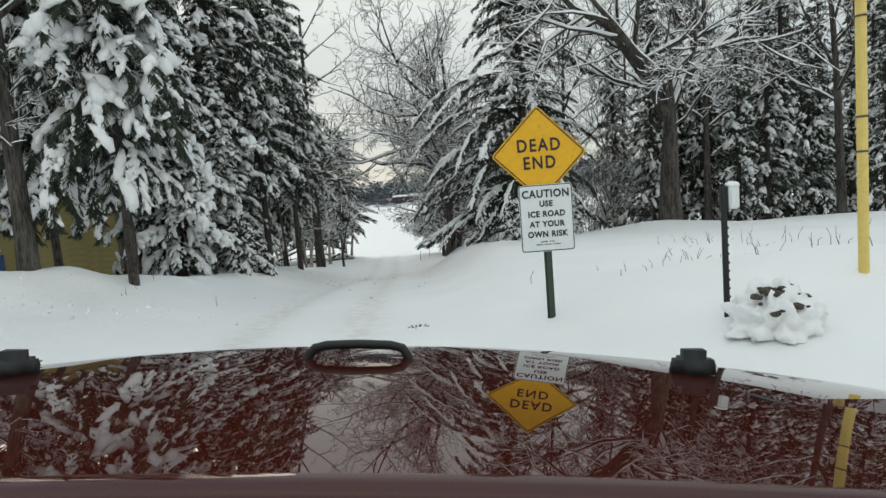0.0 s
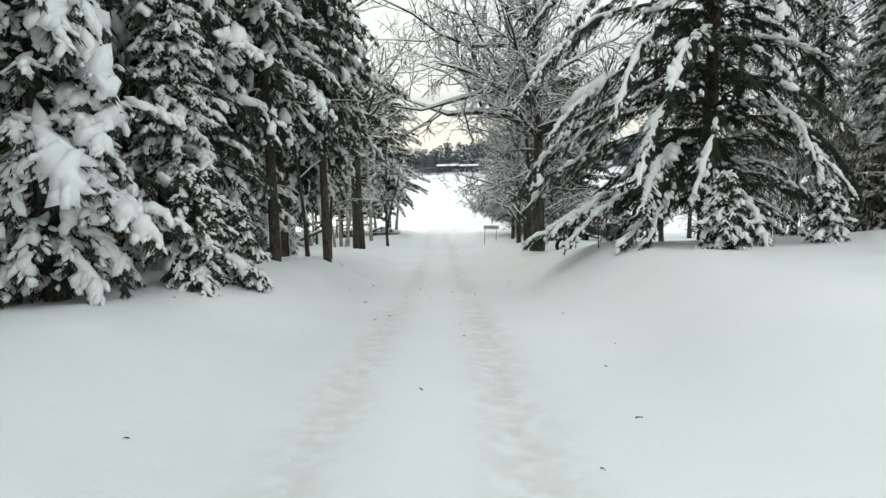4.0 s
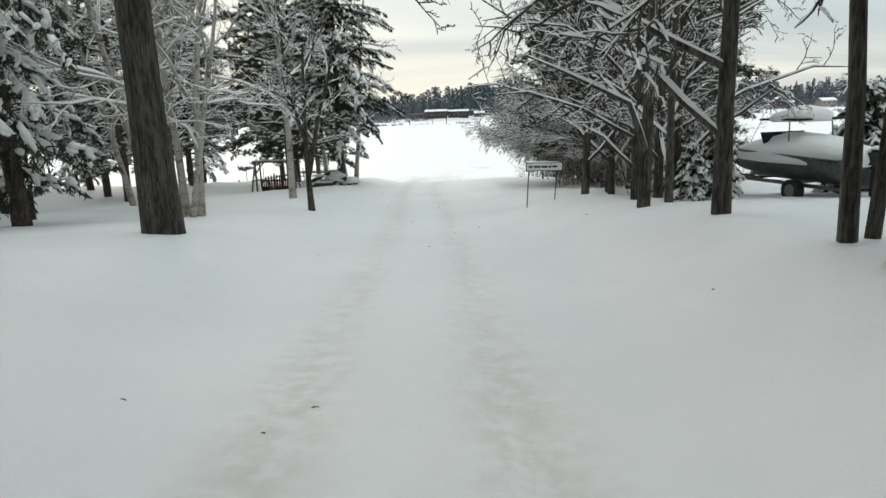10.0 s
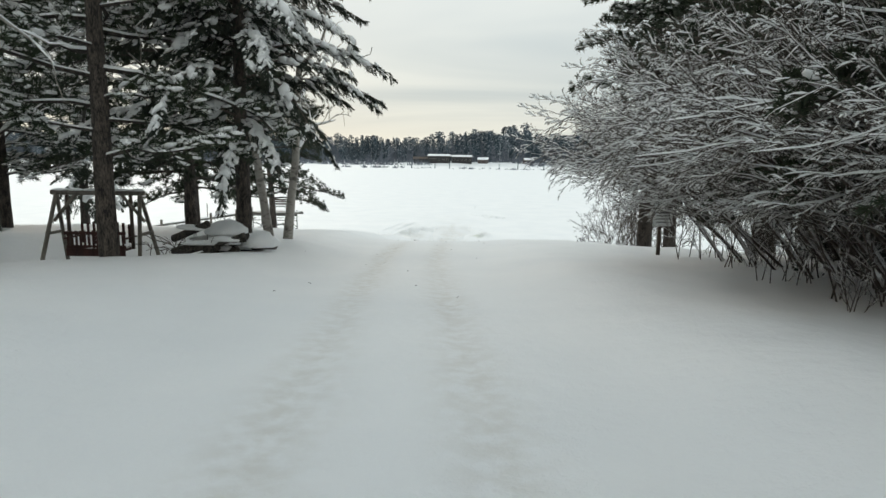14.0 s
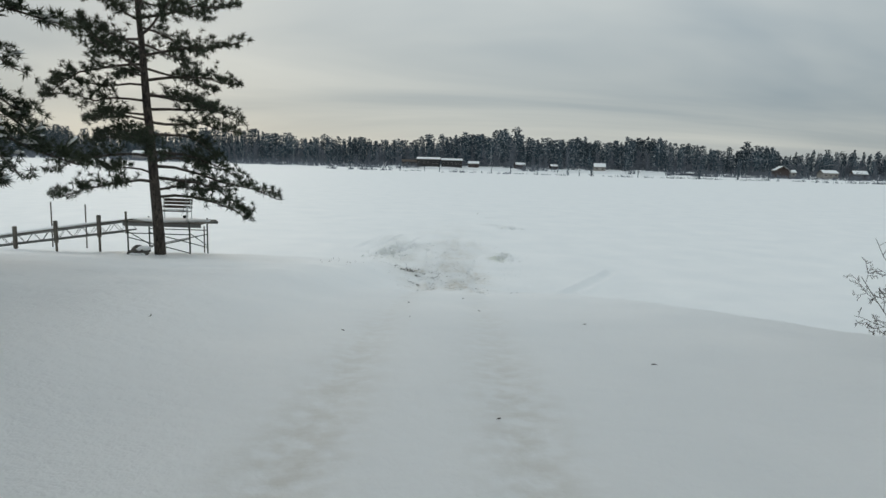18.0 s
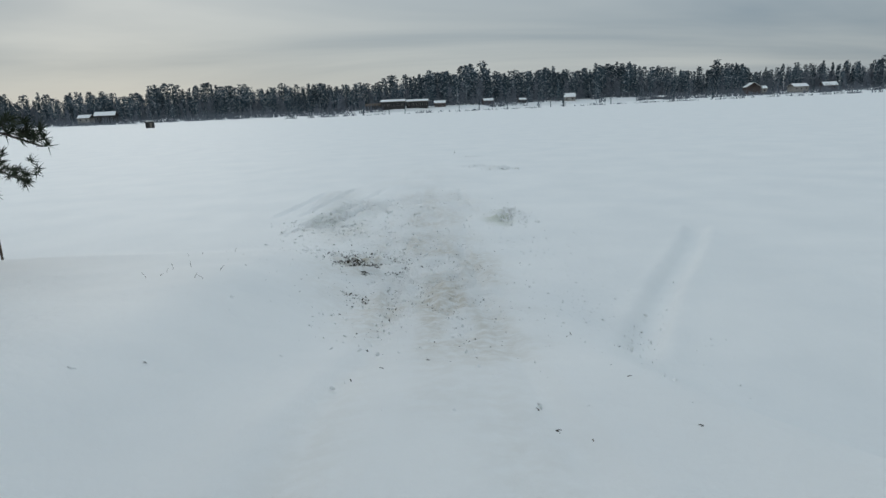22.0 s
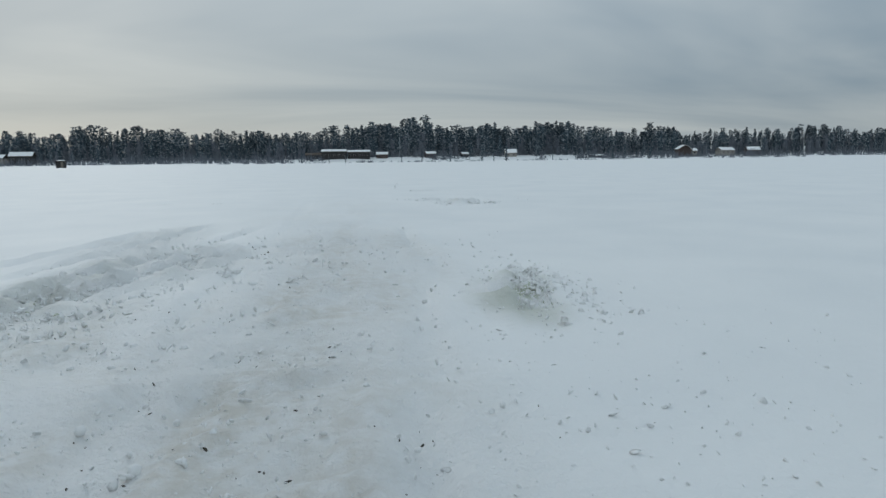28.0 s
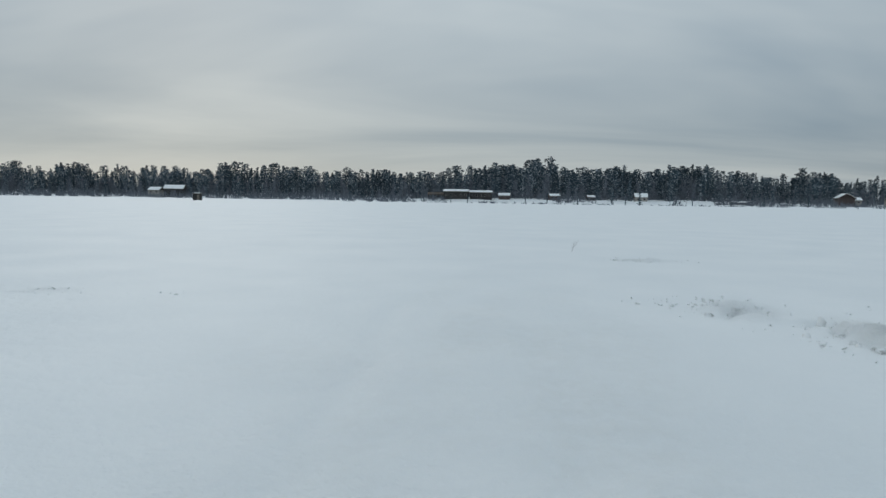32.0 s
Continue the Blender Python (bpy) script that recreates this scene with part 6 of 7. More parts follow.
    for x, z in ((-21.6, -6.4), (-23.5, -6.7), (-25.3, -7.0), (-27.2, -7.25)):
        part("post", boxed(.13, .13, .95, Matrix.Translation(gx(x, 92.45, z - .1)), .01), WOOD_GREY, gw)
        g = land_at(x, 92.45)
        part("foot", rodded(gx(x, 92.45, z - .2), gx(x, 92.45, g - .3), .05, 8), WOOD_GREY, gw)
    for x, y, h in ((-29.6, 101, 2.6), (-27.6, 101, 2.5), (-33, 99.5, 1.9), (-19.9, 99, 1.7)):
        st = thing("ice_stake", x, y, LAKE_Z, 0, "thin dark stake standing in the lake snow", "stake", "stakes on the ice")
        part("stake", rodded((0, 0, -.3), (.02, 0, h), .035, 8), WOOD_DARK, st)
    bl = thing("mooring_ball", -19.9, 92.4, land_at(-19.9, 92.4), 0, "dark round float lying in the snow under the dock", "float")
    bm = bmesh.new()
    bmesh.ops.create_uvsphere(bm, u_segments=16, v_segments=10, radius=.28)
    for v in bm.verts:
        v.co.z = v.co.z * .85 + .12
    part("float", bm, BLACK_RUBBER, bl, "", True)


dock()


# ---- boat on its trailer ----
def boat():
    x, y = 4.6, 46.8
    root = thing("boat", x, y, land_at(x, y) - .02, 16, "grey motor boat on a trailer, buried under snow", "boat", scale=.85)
    L, rows, cols = 4.6, 12, 9
    bm = bmesh.new()
    grid = []
    for i in range(rows):
        s = i / (rows - 1)
        wide = .98 * (1 - max(0, s - .62) ** 2 * 5.8)
        keel = .5 + .35 * max(0, s - .6) ** 1.5 * 2
        line = []
        for j in range(cols):
            t = -1 + 2 * j / (cols - 1)
            z = keel + (1.2 + .15 * s - keel) * abs(t) ** 3.2
            line.append(bm.verts.new((wide * t * (1 - .12 * (1 - abs(t))), -L / 2 + L * s, z)))
        grid.append(line)
    for i in range(rows - 1):
        for j in range(cols - 1):
            bm.faces.new((grid[i][j], grid[i][j + 1], grid[i + 1][j + 1], grid[i + 1][j]))
    bm.faces.new([grid[0][j] for j in range(cols)])
    bmesh.ops.solidify(bm, geom=bm.faces, thickness=.03)
    bmesh.ops.recalc_face_normals(bm, faces=bm.faces)
    hull = part("hull", bm, HULL, root, "grey hull with a dark band", True)
    for sx in (-1, 1):
        part("rub_rail", rodded((sx * .93, -L / 2, 1.16), (sx * .9, .2, 1.24), .03, 8), BLACK_RUBBER, hull)
    snow_lump("snow_cover", root, 0, -.1, 1.15, 1.02, 2.35, .62, 81, "deep snow heaped on the deck")
    ws = part("windscreen", boxed(1.5, .04, .45, Matrix.Translation((0, .5, 1.6)) @ Matrix.Rotation(radians(-25), 4, "X"), .01), GLASS_DARK, root)
    top = part("canopy_frame", rodded((-.75, -.5, 1.2), (-.7, -.4, 2.15), .02, 8), GREY_METAL, root)
    part("canopy_frame", rodded((.75, -.5, 1.2), (.7, -.4, 2.15), .02, 8), GREY_METAL, root)
    cn = part("canopy", boxed(1.6, 1.5, .06, Matrix.Translation((0, -.1, 2.17)), .02), BLACK_RUBBER, root)
    snow_lump("snow_cover", cn, 0, -.1, 2.19, .86, .82, .34, 82)
    mt = part("outboard_motor", boxed(.34, .42, .5, Matrix.Translation((0, -L / 2 - .2, 1.2)), .1), BLACK_RUBBER, root, "black outboard motor", True)
    part("shaft", boxed(.12, .16, .8, Matrix.Translation((0, -L / 2 - .2, .65)), .03), BLACK_RUBBER, mt)
    snow_lump("snow_cap", mt, 0, -L / 2 - .2, 1.45, .16, .2, .07, 83)
    for sx in (-.55, .55):
        part("trailer_rail", boxed(.09, 4.6, .1, Matrix.Translation((sx, .1, .42)), .01), GREY_METAL, root)
    for yy in (-1.9, -.3, 1.3):
        part("trailer_beam", boxed(1.4, .08, .08, Matrix.Translation((0, yy, .42)), .01), GREY_METAL, root)
    part("drawbar", rodded((0, 1.6, .42), (0, 3.4, .4), .05, 8), GREY_METAL, root)
    for sx in (-1, 1):
        wh = part("wheel", rodded((sx * .78, -.9, .3), (sx * .98, -.9, .3), .3, 20), BLACK_RUBBER, root)
        part("rim", rodded((sx * .97, -.9, .3), (sx * .985, -.9, .3), .17, 14), GREY_METAL, wh)


boat()


def picnic_table(x, y, turn, sc=1.0):
    root = thing("picnic_table", x, y, land_at(x, y), turn, "wooden picnic table with a thick pad of snow", "table", "picnic tables", scale=sc)
    for k in range(5):
        part("top_plank", boxed(1.8, .14, .04, Matrix.Translation((0, -.3 + k * .15, .74)), .004), WOOD_GREY, root)
    for sy in (-1, 1):
        part("bench_plank", boxed(1.8, .26, .04, Matrix.Translation((0, sy * .72, .45)), .004), WOOD_GREY, root)
        snow_lump("snow_cover", root, 0, sy * .72, .47, .85, .14, .12, 90)
    for sx in (-.6, .6):
        for sy in (-1, 1):
            part("leg", rodded((sx, sy * .25, .72), (sx, sy * .6, -.05), .04, 8), WOOD_GREY, root)
        part("cross_bar", boxed(.05, 1.6, .09, Matrix.Translation((sx, 0, .4)), .004), WOOD_GREY, root)
    snow_lump("snow_cover", root, 0, 0, .76, .88, .37, .2, 91)


picnic_table(11.9, 48.6, 10)
picnic_table(13.6, 47.4, -20)
fd = thing("bird_feeder", 7.1, 46.2, land_at(7.1, 46.2), 0, "snow-capped dark feeder on a thin leaning stick", "feeder")
part("stick", rodded((-.12, 0, -.1), (.05, 0, .75), .02, 6), BARK_TWIG, fd)
part("tray", boxed(.75, .4, .12, Matrix.Translation((.1, 0, .8)), .03), WOOD_DARK, fd)
snow_lump("snow_cap", fd, .1, 0, .86, .36, .2, .14, 93)
bt = bare_meshes(51, [(0, 0, (.35, 0, 1), 1.9, .03)], 3, .9, BARK_TWIG, (5, 3), .5, .7, first=.4)
plant("sapling", bt, 3.0, 36.5, 0, 1.0, "thin leaning sapling with snow on its twigs", "small tree")


# ---- garden clutter among the trees ----
def clutter():
    root = thing("garden_shed", -20.4, 46.0, land_at(-20.4, 46.0) + .55, 15, "small yellow garden hut with a snow cap", "hut", scale=.75)
    part("wall", boxed(1.3, 1.1, 4.0, Matrix.Translation((0, 0, .8)), .01), SIDING, root)
    for k in range(13):
        part("board", boxed(1.34, .02, .19, Matrix.Translation((0, -.56, .12 + k * .205)) @ Matrix.Rotation(radians(-5), 4, "X"), .003), SIDING, root)
    part("corner_trim", boxed(.3, .06, 2.8, Matrix.Translation((-.62, -.58, 1.25)), .006), ORANGE_WOOD, root, "orange-brown corner board")
    part("roof", boxed(1.6, 1.4, .08, Matrix.Translation((0, 0, 2.8)), .01), WOOD_DARK, root)
    snow_lump("snow_cap", root, 0, 0, 2.85, .82, .72, .3, 95)
    fence = thing("board_fence", -18.0, 44.0, land_at(-18.0, 44.0), 0, "dark rail fence with snow on its rails", "fence")
    for x in (-.9, .1, 1.0):
        part("post", boxed(.1, .1, 1.3, Matrix.Translation((x, 0, .5)), .006), WOOD_DARK, fence)
    for z in (.3, .65, 1.0):
        rl = part("rail", boxed(2.1, .04, .12, Matrix.Translation((.05, -.07, z)), .005), WOOD_DARK, fence)
        snow_lump("snow_cap", rl, .05, -.07, z + .06, 1.0, .04, .05, 96)
    lat = thing("lattice_panel", -12.6, 40.2, land_at(-12.6, 40.2), -8, "grey lattice screen dusted with snow", "fence")
    for k in range(-7, 8):
        for sg in (-1, 1):
            a = max(-.7, k * .18 - .7)
            part("lath", boxed(.03, .012, 1.75, Matrix.Translation((k * .085, .008 * sg, .75)) @ Matrix.Rotation(radians(35 * sg), 4, "Y"), .002), WOOD_GREY, lat)
    for x in (-.95, .95):
        part("post", boxed(.07, .07, 1.6, Matrix.Translation((x, 0, .65)), .005), WOOD_GREY, lat)
    lean = thing("leaning_plank", -10.2, 36.9, land_at(-10.2, 36.9), 0, "long plank leaning in the snow", "plank")
    part("plank", rodded((-1.4, 0, .02), (1.3, .2, 1.15), .06, 8), WOOD_DARK, lean)
    sn = snow_lump("snow_cover", lean, 0, 0, 0, 1.3, .07, .06, 97)
    sn.matrix_local = Matrix.Translation((-.05, .1, .66)) @ Matrix.Rotation(-math.atan2(1.13, 2.7), 4, "Y")
    rack = thing("log_rack", -19.5, 50.6, land_at(-19.5, 50.6), 10, "stacked dark logs under a strip of snow", "wood stack")
    rng = random.Random(6)
    for r in range(5):
        for c in range(3):
            part("log", rodded((-1.2 + rng.uniform(-.1, .1), c * .26 - .26, .14 + r * .25), (1.2, c * .26 - .26, .14 + r * .25), .12, 9), BARK, rack)
    snow_lump("snow_cover", rack, 0, 0, 1.28, 1.25, .42, .2, 98)


clutter()


# ---- house number plate on the hemlock (its figures left as bars) ----
np_ = thing("plate_post", .75, 24.1, land_at(.75, 24.1), -10, "red number plate on a thin stake under the hemlock", "sign")
part("stake", rodded((0, .02, -.2), (0, .02, .7), .014, 8), GREEN_STEEL, np_)
pl = part("plate", plate(.22, .12, .012, .004), RED_PLATE, np_)
pl.location = (0, 0, .62)
bm = bmesh.new()
for k in range(5):
    box(bm, .022, .002, .06, Matrix.Translation((-.08 + k * .04, -.002, 0)))
part("figures", bm, WHITE_PAINT, pl)
# ---- houses on the far shore ----
def cabin(x, w, d, h, wall, label, turn=0, rise=1.6, windows=2, up=0.0, snowy=True):
    y = float(far_shore_y(x)) + 16
    z = LAKE_Z + 3.4 + up
    root = thing("cabin", x, y, z, turn, label, "house", "houses on the far shore")
    part("wall", boxed(w, d, h + 2.4 + up, Matrix.Translation((0, 0, (h - 2.4 - up) / 2)), .03), wall, root)
    tilt = math.atan2(rise, d / 2 + .6)
    for sy in (-1, 1):
        ln = math.hypot(d / 2 + .6, rise)
        m = Matrix.Translation((0, sy * (d / 2 + .6) / 2, h + rise / 2)) @ Matrix.Rotation(-sy * tilt, 4, "X")
        rf = part("roof", box(bmesh.new(), w + 1.4, ln, .3, m, .02), WOOD_DARK, root)
        if snowy:
            m = Matrix.Translation((0, sy * (d / 2 + .6) / 2, h + rise / 2 + .34)) @ Matrix.Rotation(-sy * tilt, 4, "X")
            part("snow_cover", box(bmesh.new(), w + 1.1, ln - .2, .4, m, .12), SNOW, rf)
    for gx in (-w / 2 + .05, w / 2 - .05):
        bm = bmesh.new()
        bm.faces.new((bm.verts.new((gx, -d / 2, h)), bm.verts.new((gx, d / 2, h)), bm.verts.new((gx, 0, h + rise - .1))))
        bmesh.ops.solidify(bm, geom=bm.faces, thickness=.1)
        part("gable", bm, wall, root)
    part("chimney", boxed(.9, .9, 2.0, Matrix.Translation((w * .28, .3, h + rise)), .03), STONE, root)
    for k in range(windows):
        px = -w / 2 + (k + .5) * w / windows
        wd = part("window", boxed(2.0, .16, 1.6, Matrix.Translation((px, -d / 2 - .05, h * .5)), .01), PALE_WALL, root)
        part("pane", boxed(1.7, .06, 1.3, Matrix.Translation((px, -d / 2 - .14, h * .5)), .005), GLASS_DARK, wd)
    return root


cabin(-62, 17, 12, 3.6, DARK_WALL, "low dark lodge wing with a bare dark roof", 4, 2.4, 3, snowy=False)
cabin(-42, 24, 14, 6.4, DARK_WALL, "long dark brown lodge with a snowy roof across the lake", 0, 2.0, 5, .3)
cabin(-17.5, 22, 13, 5.8, DARK_WALL, "dark brown lodge wing with a snowy roof across the lake", 0, 1.9, 5, .3)
cabin(6, 11, 9, 3.2, RED_WALL, "small brown cabin with a snowy roof beside the lodge", -5, 2.6, 2)
cabin(56, 10, 9, 3.4, RED_WALL, "small brown cottage with a snowy porch roof on the far shore", 8, 2.4, 2)
cabin(94, 7, 7, 2.8, DARK_WALL, "dark hut with a snowy roof among the far trees", 8, 2.0, 1)
cabin(145, 12, 10, 3.4, PALE_WALL, "pale cottage with a steep snowy roof on the far shore", -6, 4.2, 2)
cabin(168, 11, 6, 1.0, PALE_WALL, "low pale boathouse under snow on the far shore", 0, .9, 2, -2.4)
cabin(201, 25, 8, 1.4, DARK_WALL, "low dark boathouse with snowy roof on the far shore", 0, 1.0, 4, -2.2)
cabin(234, 14, 8, 1.4, DARK_WALL, "low dark cabin at the water's edge", 0, 1.2, 3, -2.0)
cabin(330, 12, 14, 5.0, RED_WALL, "dull red cottage with a steep gable on the far shore", 80, 4.6, 3)
cabin(343, 11, 10, 3.2, PALE_WALL, "pale annexe with a white roof on the far shore", -8, 2.8, 2)
cabin(394, 18, 10, 3.6, PALE_WALL, "grey cottage half hidden by far trees", 10, 3.4, 3)
cabin(431, 14, 10, 3.4, RED_WALL, "dull red cottage with a white roof on the far shore", -8, 4.0, 2)
cabin(-334, 19, 12, 4.6, DARK_WALL, "dark cottage with a snowy roof on the far shore", 12, 4.0, 3, 1.0)
cabin(-358, 12, 10, 3.0, PALE_WALL, "pale cottage half hidden between far trees", 0, 3.4, 2, 1.0)


def ice_hut(x, y, turn, s, label):
    root = thing("ice_hut", x, y, LAKE_Z, turn, label, "hut", scale=s)
    part("wall", boxed(2.4, 1.8, 2.0, Matrix.Translation((0, 0, 1.1)), .03), DARK_WALL, root)
    part("roof", boxed(2.7, 2.1, .12, Matrix.Translation((0, 0, 2.15)), .02), WOOD_DARK, root)
    part("door", boxed(.7, .06, 1.6, Matrix.Translation((.5, -.92, 1.0)), .01), WOOD_GREY, root)
    for sx in (-1, 1):
        part("runner", boxed(.12, 2.4, .14, Matrix.Translation((sx * 1.0, 0, .07)), .02), WOOD_DARK, root)
    snow_lump("snow_cap", root, 0, 0, 2.2, 1.3, 1.0, .25, 101)


ice_hut(-133, 363, 10, 1.35, "dark ice fishing hut with a snowy roof on the lake")
plant("sapling", bt, -4.4, 132.3, 0, .22, "tiny bare sapling frozen into the lake snow", "small tree", z=LAKE_Z)


# ---- broken snow, slush and litter on the lake ----
def scatter(name, label, mat, places, seed, low=-.3):
    rng = np.random.default_rng(seed)
    soup = Soup()
    for cx, cy, sx, sy, n, s0, s1 in places:
        p = rng.normal(size=(n, 2)) * [sx, sy] + [cx, cy]
        s = s0 * .7 * (s1 * .62 / (s0 * .7)) ** (rng.random(n) ** 2.2)
        ax = rng.normal(size=(n, 3, 3))
        ax = unit(ax) * s[:, None, None] * rng.uniform(.5, 1.2, (n, 3, 1))
        z = land(p[:, 0], p[:, 1]) + s * .05
        clumps(soup, rng, np.c_[p, z], ax, .28)
    return tagged(new(name, soup.mesh(name, mat, mat is not DIRT)), label, "debris", kind="stuff")


scatter("snow_chunks", "broken lumps of snow thrown up by wheels on the ice", SNOW, [
    (-6.9, 9.7, .9, .5, 120, .02, .12), (-4.9, 9.9, .6, .4, 60, .02, .09), (-8.6, 8.9, 1.0, .5, 80, .02, .12), (-8.4, 96.0, .7, .7, 260, .02, .11), (-7.5, 96.2, 1.6, 2.2, 500, .015, .06), (-10.3, 101.5, .9, 1.2, 240, .02, .10), (-9.0, 105.2, 1.2, 1.1, 320, .02, .13), (-10.9, 103.2, 1.0, 1.0, 180, .02, .1), (-3.5, 103.0, .4, .6, 160, .02, .09),
    (-2.3, 119.6, .5, .5, 300, .02, .15), (-1.7, 119.0, .4, .4, 90, .06, .24), (-3.4, 103.2, .22, .6, 220, .03, .12), (-3.3, 121.8, .5, .5, 140, .02, .1), (-2.7, 129.6, .6, .3, 90, .02, .12), (-5.2, 107.5, 1.6, 1.6, 160, .012, .05), (-1.0, 119.5, 1.0, 1.2, 200, .02, .09), (-4.5, 94, 1.0, 2.5, 240, .012, .05), (-6.0, 92, 1.6, 2.5, 300, .01, .04), (-2.6, 90.5, .7, 1.6, 120, .02, .06), (-14.5, 121.8, .3, .3, 30, .02, .07), (-12.4, 121.7, .2, .2, 16, .02, .07)], 7)
scatter("snow_crumbs", "fine crumbs of broken snow crust on the churned approach", SNOW, [
    (-7.2, 96.5, 1.4, 3.4, 1500, .014, .07), (-9.8, 102.4, .9, 1.4, 800, .014, .08), (-3.3, 102.6, .25, 1.0, 420, .02, .1), (-9.2, 108.5, 1.2, 1.6, 420, .012, .07), (-4.6, 99.5, 1.0, 3.0, 420, .01, .05), (-8.8, 105.6, 1.0, 1.1, 700, .014, .08), (-6.2, 106, 1.5, 2.6, 500, .012, .06), (-6.3, 91, 1.2, 2.3, 500, .012, .06), (-3.7, 102.4, .5, .9, 500, .012, .09), (-2.5, 97.0, 1.2, 2.5, 350, .012, .05), (-3.2, 90.5, .3, 1.6, 200, .012, .06)], 17)
scatter("dirt_crumbs", "dark crumbs of frozen mud on churned snow", DIRT, [
    (-.38, 8.0, .07, .05, 22, .02, .08), (-8.4, 95.7, .33, .6, 700, .012, .07), (-7.55, 95.5, .36, .42, 420, .010, .055), (-8.0, 92.6, .25, .3, 120, .01, .045), (-7.2, 95.0, 1.1, 2.4, 620, .008, .034), (-6.4, 91.5, 1.0, 2.2, 360, .008, .03), (-8.2, 106.5, .25, .2, 16, .01, .09), (-5.0, 106.3, .8, .9, 26, .008, .035), (-8.2, 106.9, .5, .5, 12, .008, .05), (-5.4, 95.2, .3, .2, 30, .006, .03), (-6.0, 108, 1.2, 1.5, 22, .006, .025), (-9.2, 100.5, 1.0, 1.0, 40, .006, .03)], 8)
scatter("slush_lumps", "yellow-grey lumps of refrozen slush", ICE, [(-3.6, 102.4, .3, .7, 90, .012, .05), (-10.4, 102.3, .6, .5, 40, .012, .045)], 9)


def litter():
    """Twigs, needles and dry leaves dropped on the lane."""
    rng = np.random.default_rng(12)
    soup = Soup()
    for _ in range(90):
        y = rng.uniform(12, 92)
        x = float(np.interp(y, ROAD_Y, ROAD_X)) + rng.normal(0, 2.2)
        p = np.array([x, y, land_at(x, y) + .012])
        for _ in range(rng.integers(1, 3)):
            a = rng.random() * 6.28
            d = np.array([math.cos(a), math.sin(a), rng.uniform(.02, .25)]) * rng.uniform(.02, .065)
            tube(soup, [p, p + d * .5 + [0, 0, .005], p + d], [.006, .005, .003], 4)
    for cx, cy, n in ((3.6, 9.0, 16), (4.6, 7.2, 12), (2.2, 8.4, 6), (6.0, 10.5, 12), (5.2, 12, 12), (-7.3, 31, 7), (-6.2, 30.2, 5), (-5.4, 27.4, 3), (-5.6, 11.4, 5), (-9, 10.6, 5), (-11.1, 91.3, 8), (-11.9, 94.4, 4)):
        for _ in range(n):
            x, y = cx + rng.normal(0, .5), cy + rng.normal(0, .5)
            p = np.array([x, y, land_at(x, y) - .03])
            d = np.array([rng.normal(0, .25), rng.normal(0, .25), 1]) * rng.uniform(.06, .3 if cy < 20 else .14)
            tube(soup, [p, p + d * .55, p + d + rng.normal(0, .04, 3)], [.005, .004, .002], 4)
    tagged(new("fallen_twigs", soup.mesh("fallen_twigs", BARK_TWIG)), "dry weeds and small dark twigs on the snow", "twigs", kind="stuff")


litter()
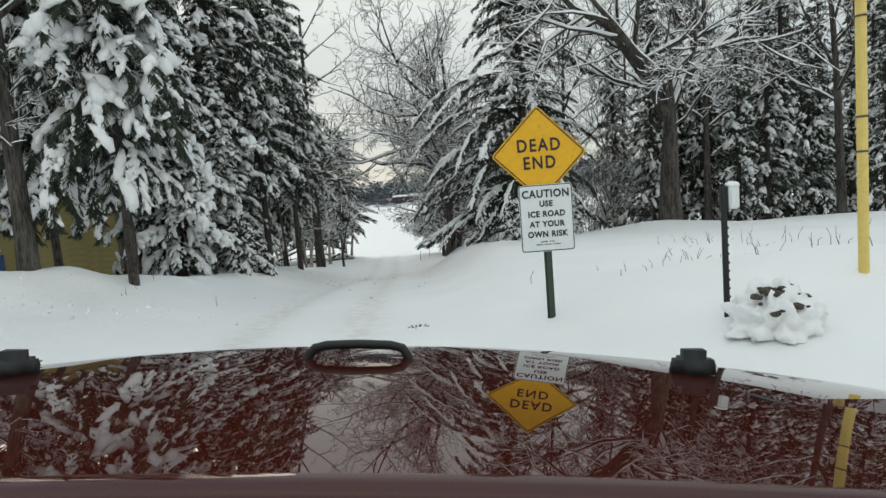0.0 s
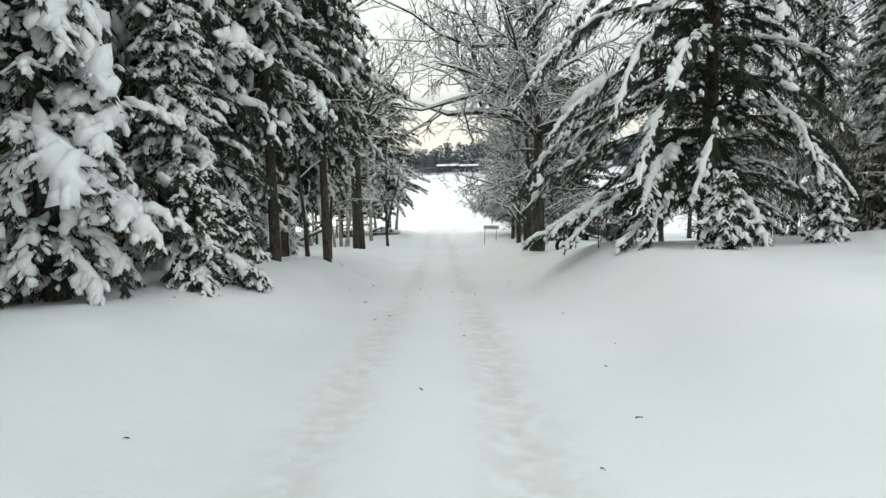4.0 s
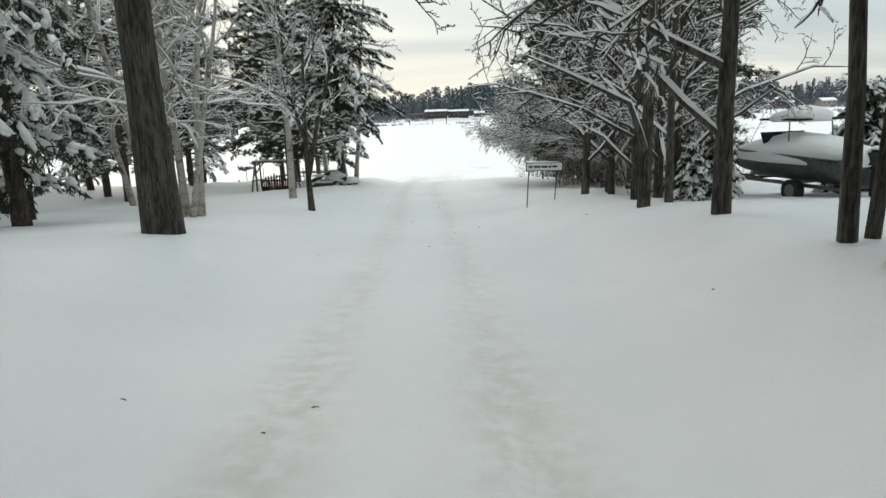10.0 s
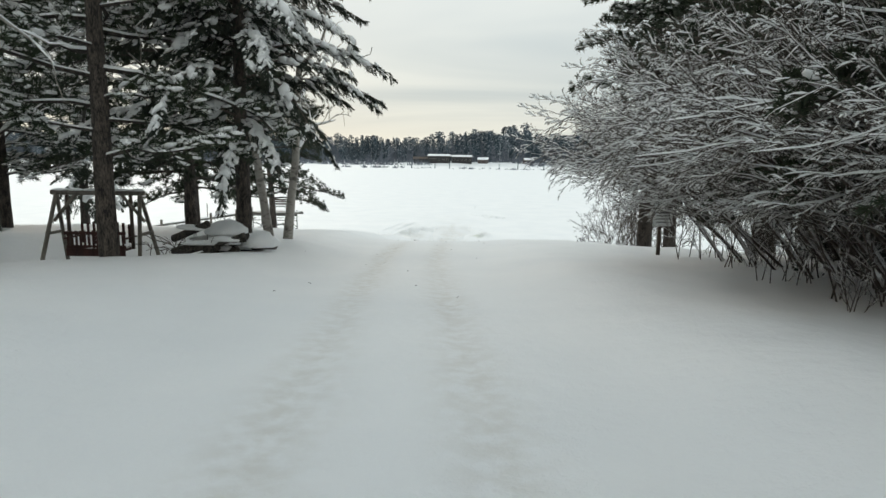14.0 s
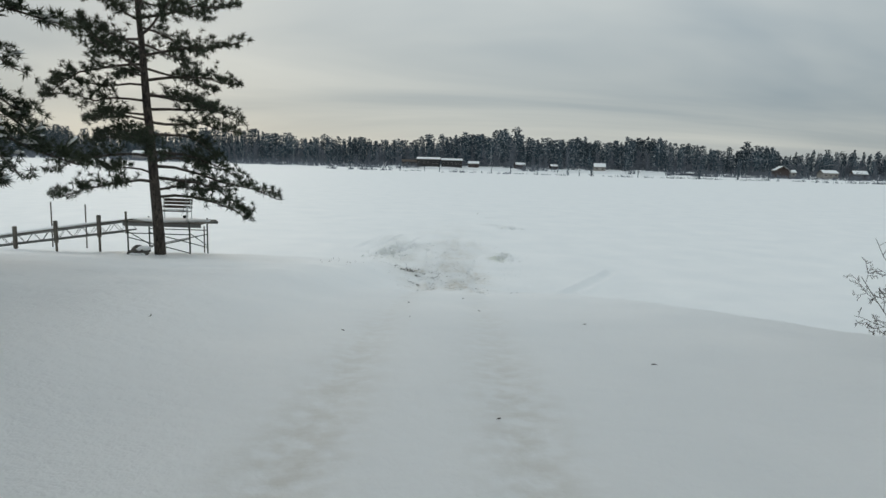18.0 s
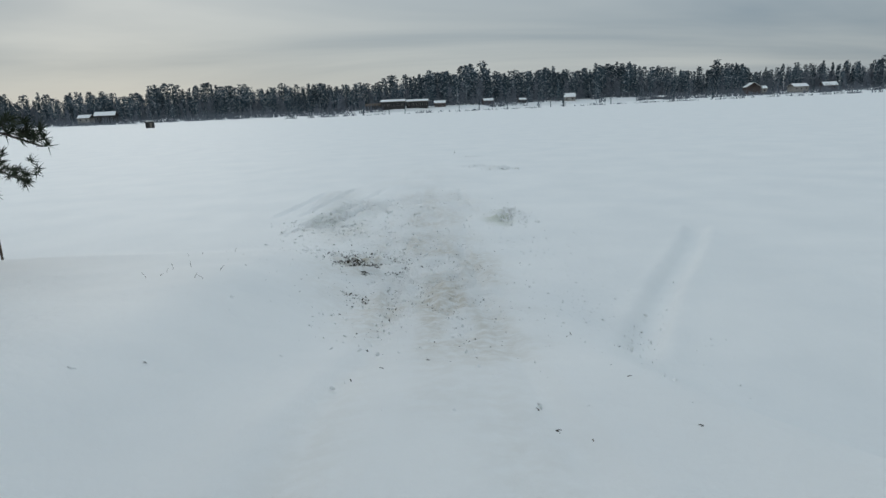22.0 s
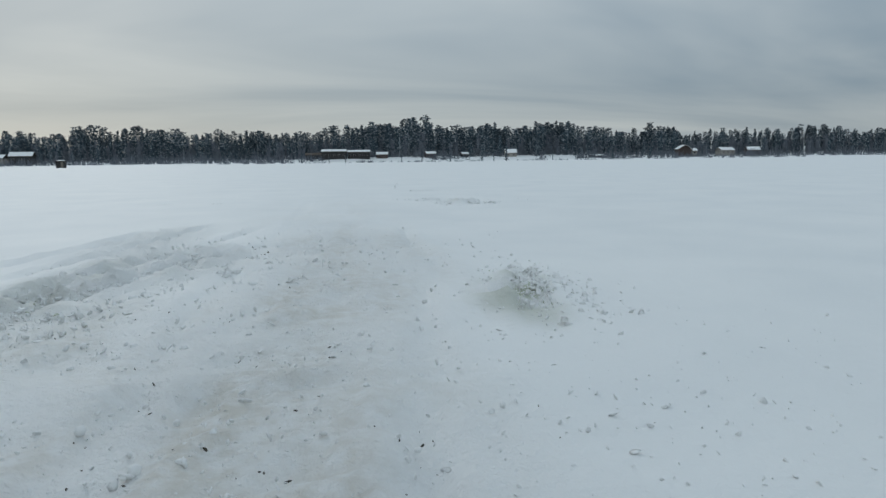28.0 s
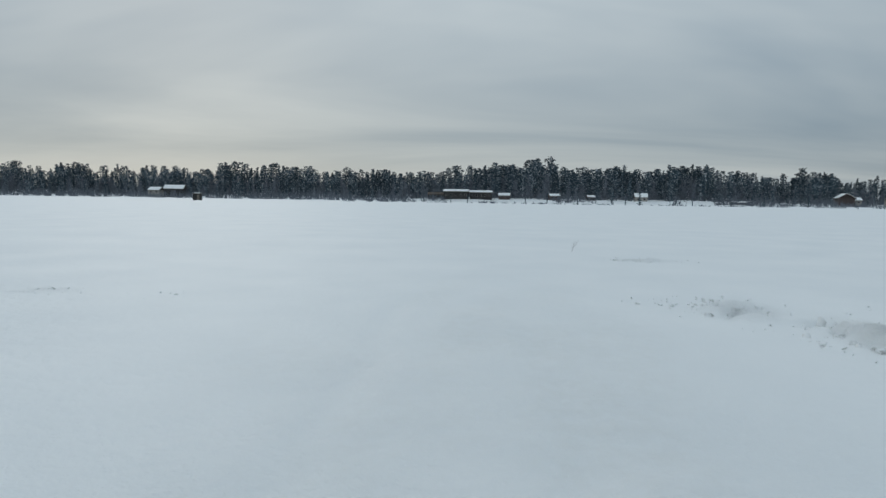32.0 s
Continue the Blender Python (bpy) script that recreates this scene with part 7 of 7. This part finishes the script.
# ---- the off-road car that stands at the start of the lane ----
def off_road_car():
    root = new("off_road_car")
    root.empty_display_size = .3
    root.matrix_world = pose(-.14, 0, 1.65, 0, 4.4, 0)
    tagged(root, "dark red off-road car with a glossy bonnet reflecting the trees", "car")
    drop = lambda x: -(.30 + .061 * x * x)
    slope = lambda y: .085 * (1.2 - y)
    front = lambda x: 1.222 - .163 * (x / .95) ** 2
    bm = bmesh.new()
    nx, ny, grid = 40, 22, []
    for j in range(ny + 5):
        row = []
        for i in range(nx + 1):
            x = -.95 + 1.9 * i / nx
            if j <= ny:
                y = .43 + (front(x) - .43) * j / ny
                z = drop(x) + slope(y) + .026 - .026 * (j / ny) ** 2.2
            else:
                a = radians(22 * (j - ny))
                y, z = front(x) + .05 * math.sin(a), drop(x) + slope(front(x)) - .05 * (1 - math.cos(a))
            row.append(bm.verts.new((x, y, z)))
        grid.append(row)
    for j in range(ny + 4):
        for i in range(nx):
            bm.faces.new((grid[j][i], grid[j][i + 1], grid[j + 1][i + 1], grid[j + 1][i]))
    # the sheet's underside and its folded rim
    under = [[bm.verts.new(v.co - Vector((0, .004, .014))) for v in row] for row in grid]
    for j in range(ny + 4):
        for i in range(nx):
            bm.faces.new((under[j][i], under[j + 1][i], under[j + 1][i + 1], under[j][i + 1]))
        bm.faces.new((grid[j][0], grid[j + 1][0], under[j + 1][0], under[j][0]))
        bm.faces.new((grid[j][nx], under[j][nx], under[j + 1][nx], grid[j + 1][nx]))
    for i in range(nx):
        bm.faces.new((grid[0][i], under[0][i], under[0][i + 1], grid[0][i + 1]))
        bm.faces.new((grid[ny + 4][i], grid[ny + 4][i + 1], under[ny + 4][i + 1], under[ny + 4][i]))
    hood = part("bonnet", bm, CAR_PAINT, root, "", True)
    # raised edge of the bonnet bulge
    for sx in (-1, 1):
        b = bmesh.new()
        box(b, .26, .2, .03, Matrix.Translation((sx * .72, .72, drop(.72) + slope(.72) + .004)), .012)
        part("vent_panel", b, CAR_PAINT, hood)
        part("vent_slot", boxed(.015, .2, .012, Matrix.Translation((sx * .62, .72, drop(.62) + slope(.72) + .014)) @ Matrix.Rotation(radians(sx * 32), 4, "Z"), .003), BLACK_RUBBER, hood)
    for sx in (-1, 1):
        b = bmesh.new()
        box(b, .074, .05, .058, Matrix.Translation((sx * .565, .985, drop(.565) + slope(.985) + .024)), .016)
        for v in b.verts:
            if v.co.z > drop(.565) + slope(.985) + .03:
                v.co.x = sx * .565 + (v.co.x - sx * .565) * .88
        part("rubber_stop", b, BLACK_RUBBER, hood, "black rubber stop block", True)
        b = bmesh.new()
        bmesh.ops.create_uvsphere(b, u_segments=12, v_segments=8, radius=1)
        bmesh.ops.scale(b, verts=b.verts, vec=(.02, .016, .011))
        bmesh.ops.translate(b, verts=b.verts, vec=(sx * .50 + (.0 if sx > 0 else -.02), .87, drop(.5) + slope(.87) + .005))
        part("washer_jet", b, BLACK_RUBBER, hood, "", True)
        b = bmesh.new()
        box(b, .048, .03, .014, Matrix.Translation((sx * .66, front(.66) + .01, drop(.66) + .006)) @ Matrix.Rotation(radians(sx * 14), 4, "Y"), .006)
        part("catch", b, BLACK_RUBBER, hood, "", True)
    s = Soup()
    pts = [(-.088, 1.03, drop(0) + slope(1.03) - .002), (-.086, 1.03, drop(0) + slope(1.03) + .014), (-.076, 1.03, drop(0) + slope(1.03) + .029), (-.055, 1.03, drop(0) + slope(1.03) + .034), (0, 1.03, drop(0) + slope(1.03) + .036), (.055, 1.03, drop(0) + slope(1.03) + .034), (.076, 1.03, drop(0) + slope(1.03) + .029), (.086, 1.03, drop(0) + slope(1.03) + .014), (.088, 1.03, drop(0) + slope(1.03) - .002)]
    tube(s, pts, [.009, .0085, .008, .008, .008, .008, .008, .0085, .009], 10)
    grip = part("handle", s.mesh("handle", BLACK_RUBBER), None, hood, "black grab handle")
    for sx in (-1, 1):
        b = bmesh.new()
        bmesh.ops.create_uvsphere(b, u_segments=14, v_segments=8, radius=1)
        bmesh.ops.scale(b, verts=b.verts, vec=(.021, .016, .007))
        bmesh.ops.translate(b, verts=b.verts, vec=(sx * .092, 1.03, drop(0) + slope(1.03) + .003))
        part("handle_foot", b, BLACK_RUBBER, grip, "", True)
    part("cowl", boxed(1.86, .2, .05, Matrix.Translation((0, .31, -.3)), .02), CAR_PAINT, root)
    part("gasket", boxed(1.86, .014, .03, Matrix.Translation((0, .422, -.275)), .004), BLACK_RUBBER, root)
    bd = part("body", boxed(1.78, 2.9, .55, Matrix.Translation((0, -.42, -.78)), .06), CAR_PAINT, root)
    part("grille", boxed(1.5, .06, .5, Matrix.Translation((0, 1.06, -.64)), .03), CAR_PAINT, root)
    for k in range(7):
        part("grille_slot", boxed(.07, .03, .34, Matrix.Translation((-.33 + .11 * k, 1.085, -.64)), .02), BLACK_RUBBER, root)
    for sx in (-1, 1):
        part("headlight", rodded((sx * .58, 1.06, -.6), (sx * .58, 1.11, -.6), .1, 20), WHITE_PAINT, root)
        part("fender", boxed(.34, 1.0, .06, Matrix.Translation((sx * .86, .62, -.56)), .025), BLACK_RUBBER, root)
        for y in (.62, -1.55):
            z = -1.25
            wh = part("wheel", rodded((sx * .72, y, z), (sx * .97, y, z), .42, 28), BLACK_RUBBER, root)
            part("rim", rodded((sx * .9, y, z), (sx * .98, y, z), .22, 20), GREY_METAL, wh)
    part("bumper", boxed(1.7, .14, .2, Matrix.Translation((0, 1.2, -1.0)), .04), BLACK_RUBBER, root)


off_road_car()
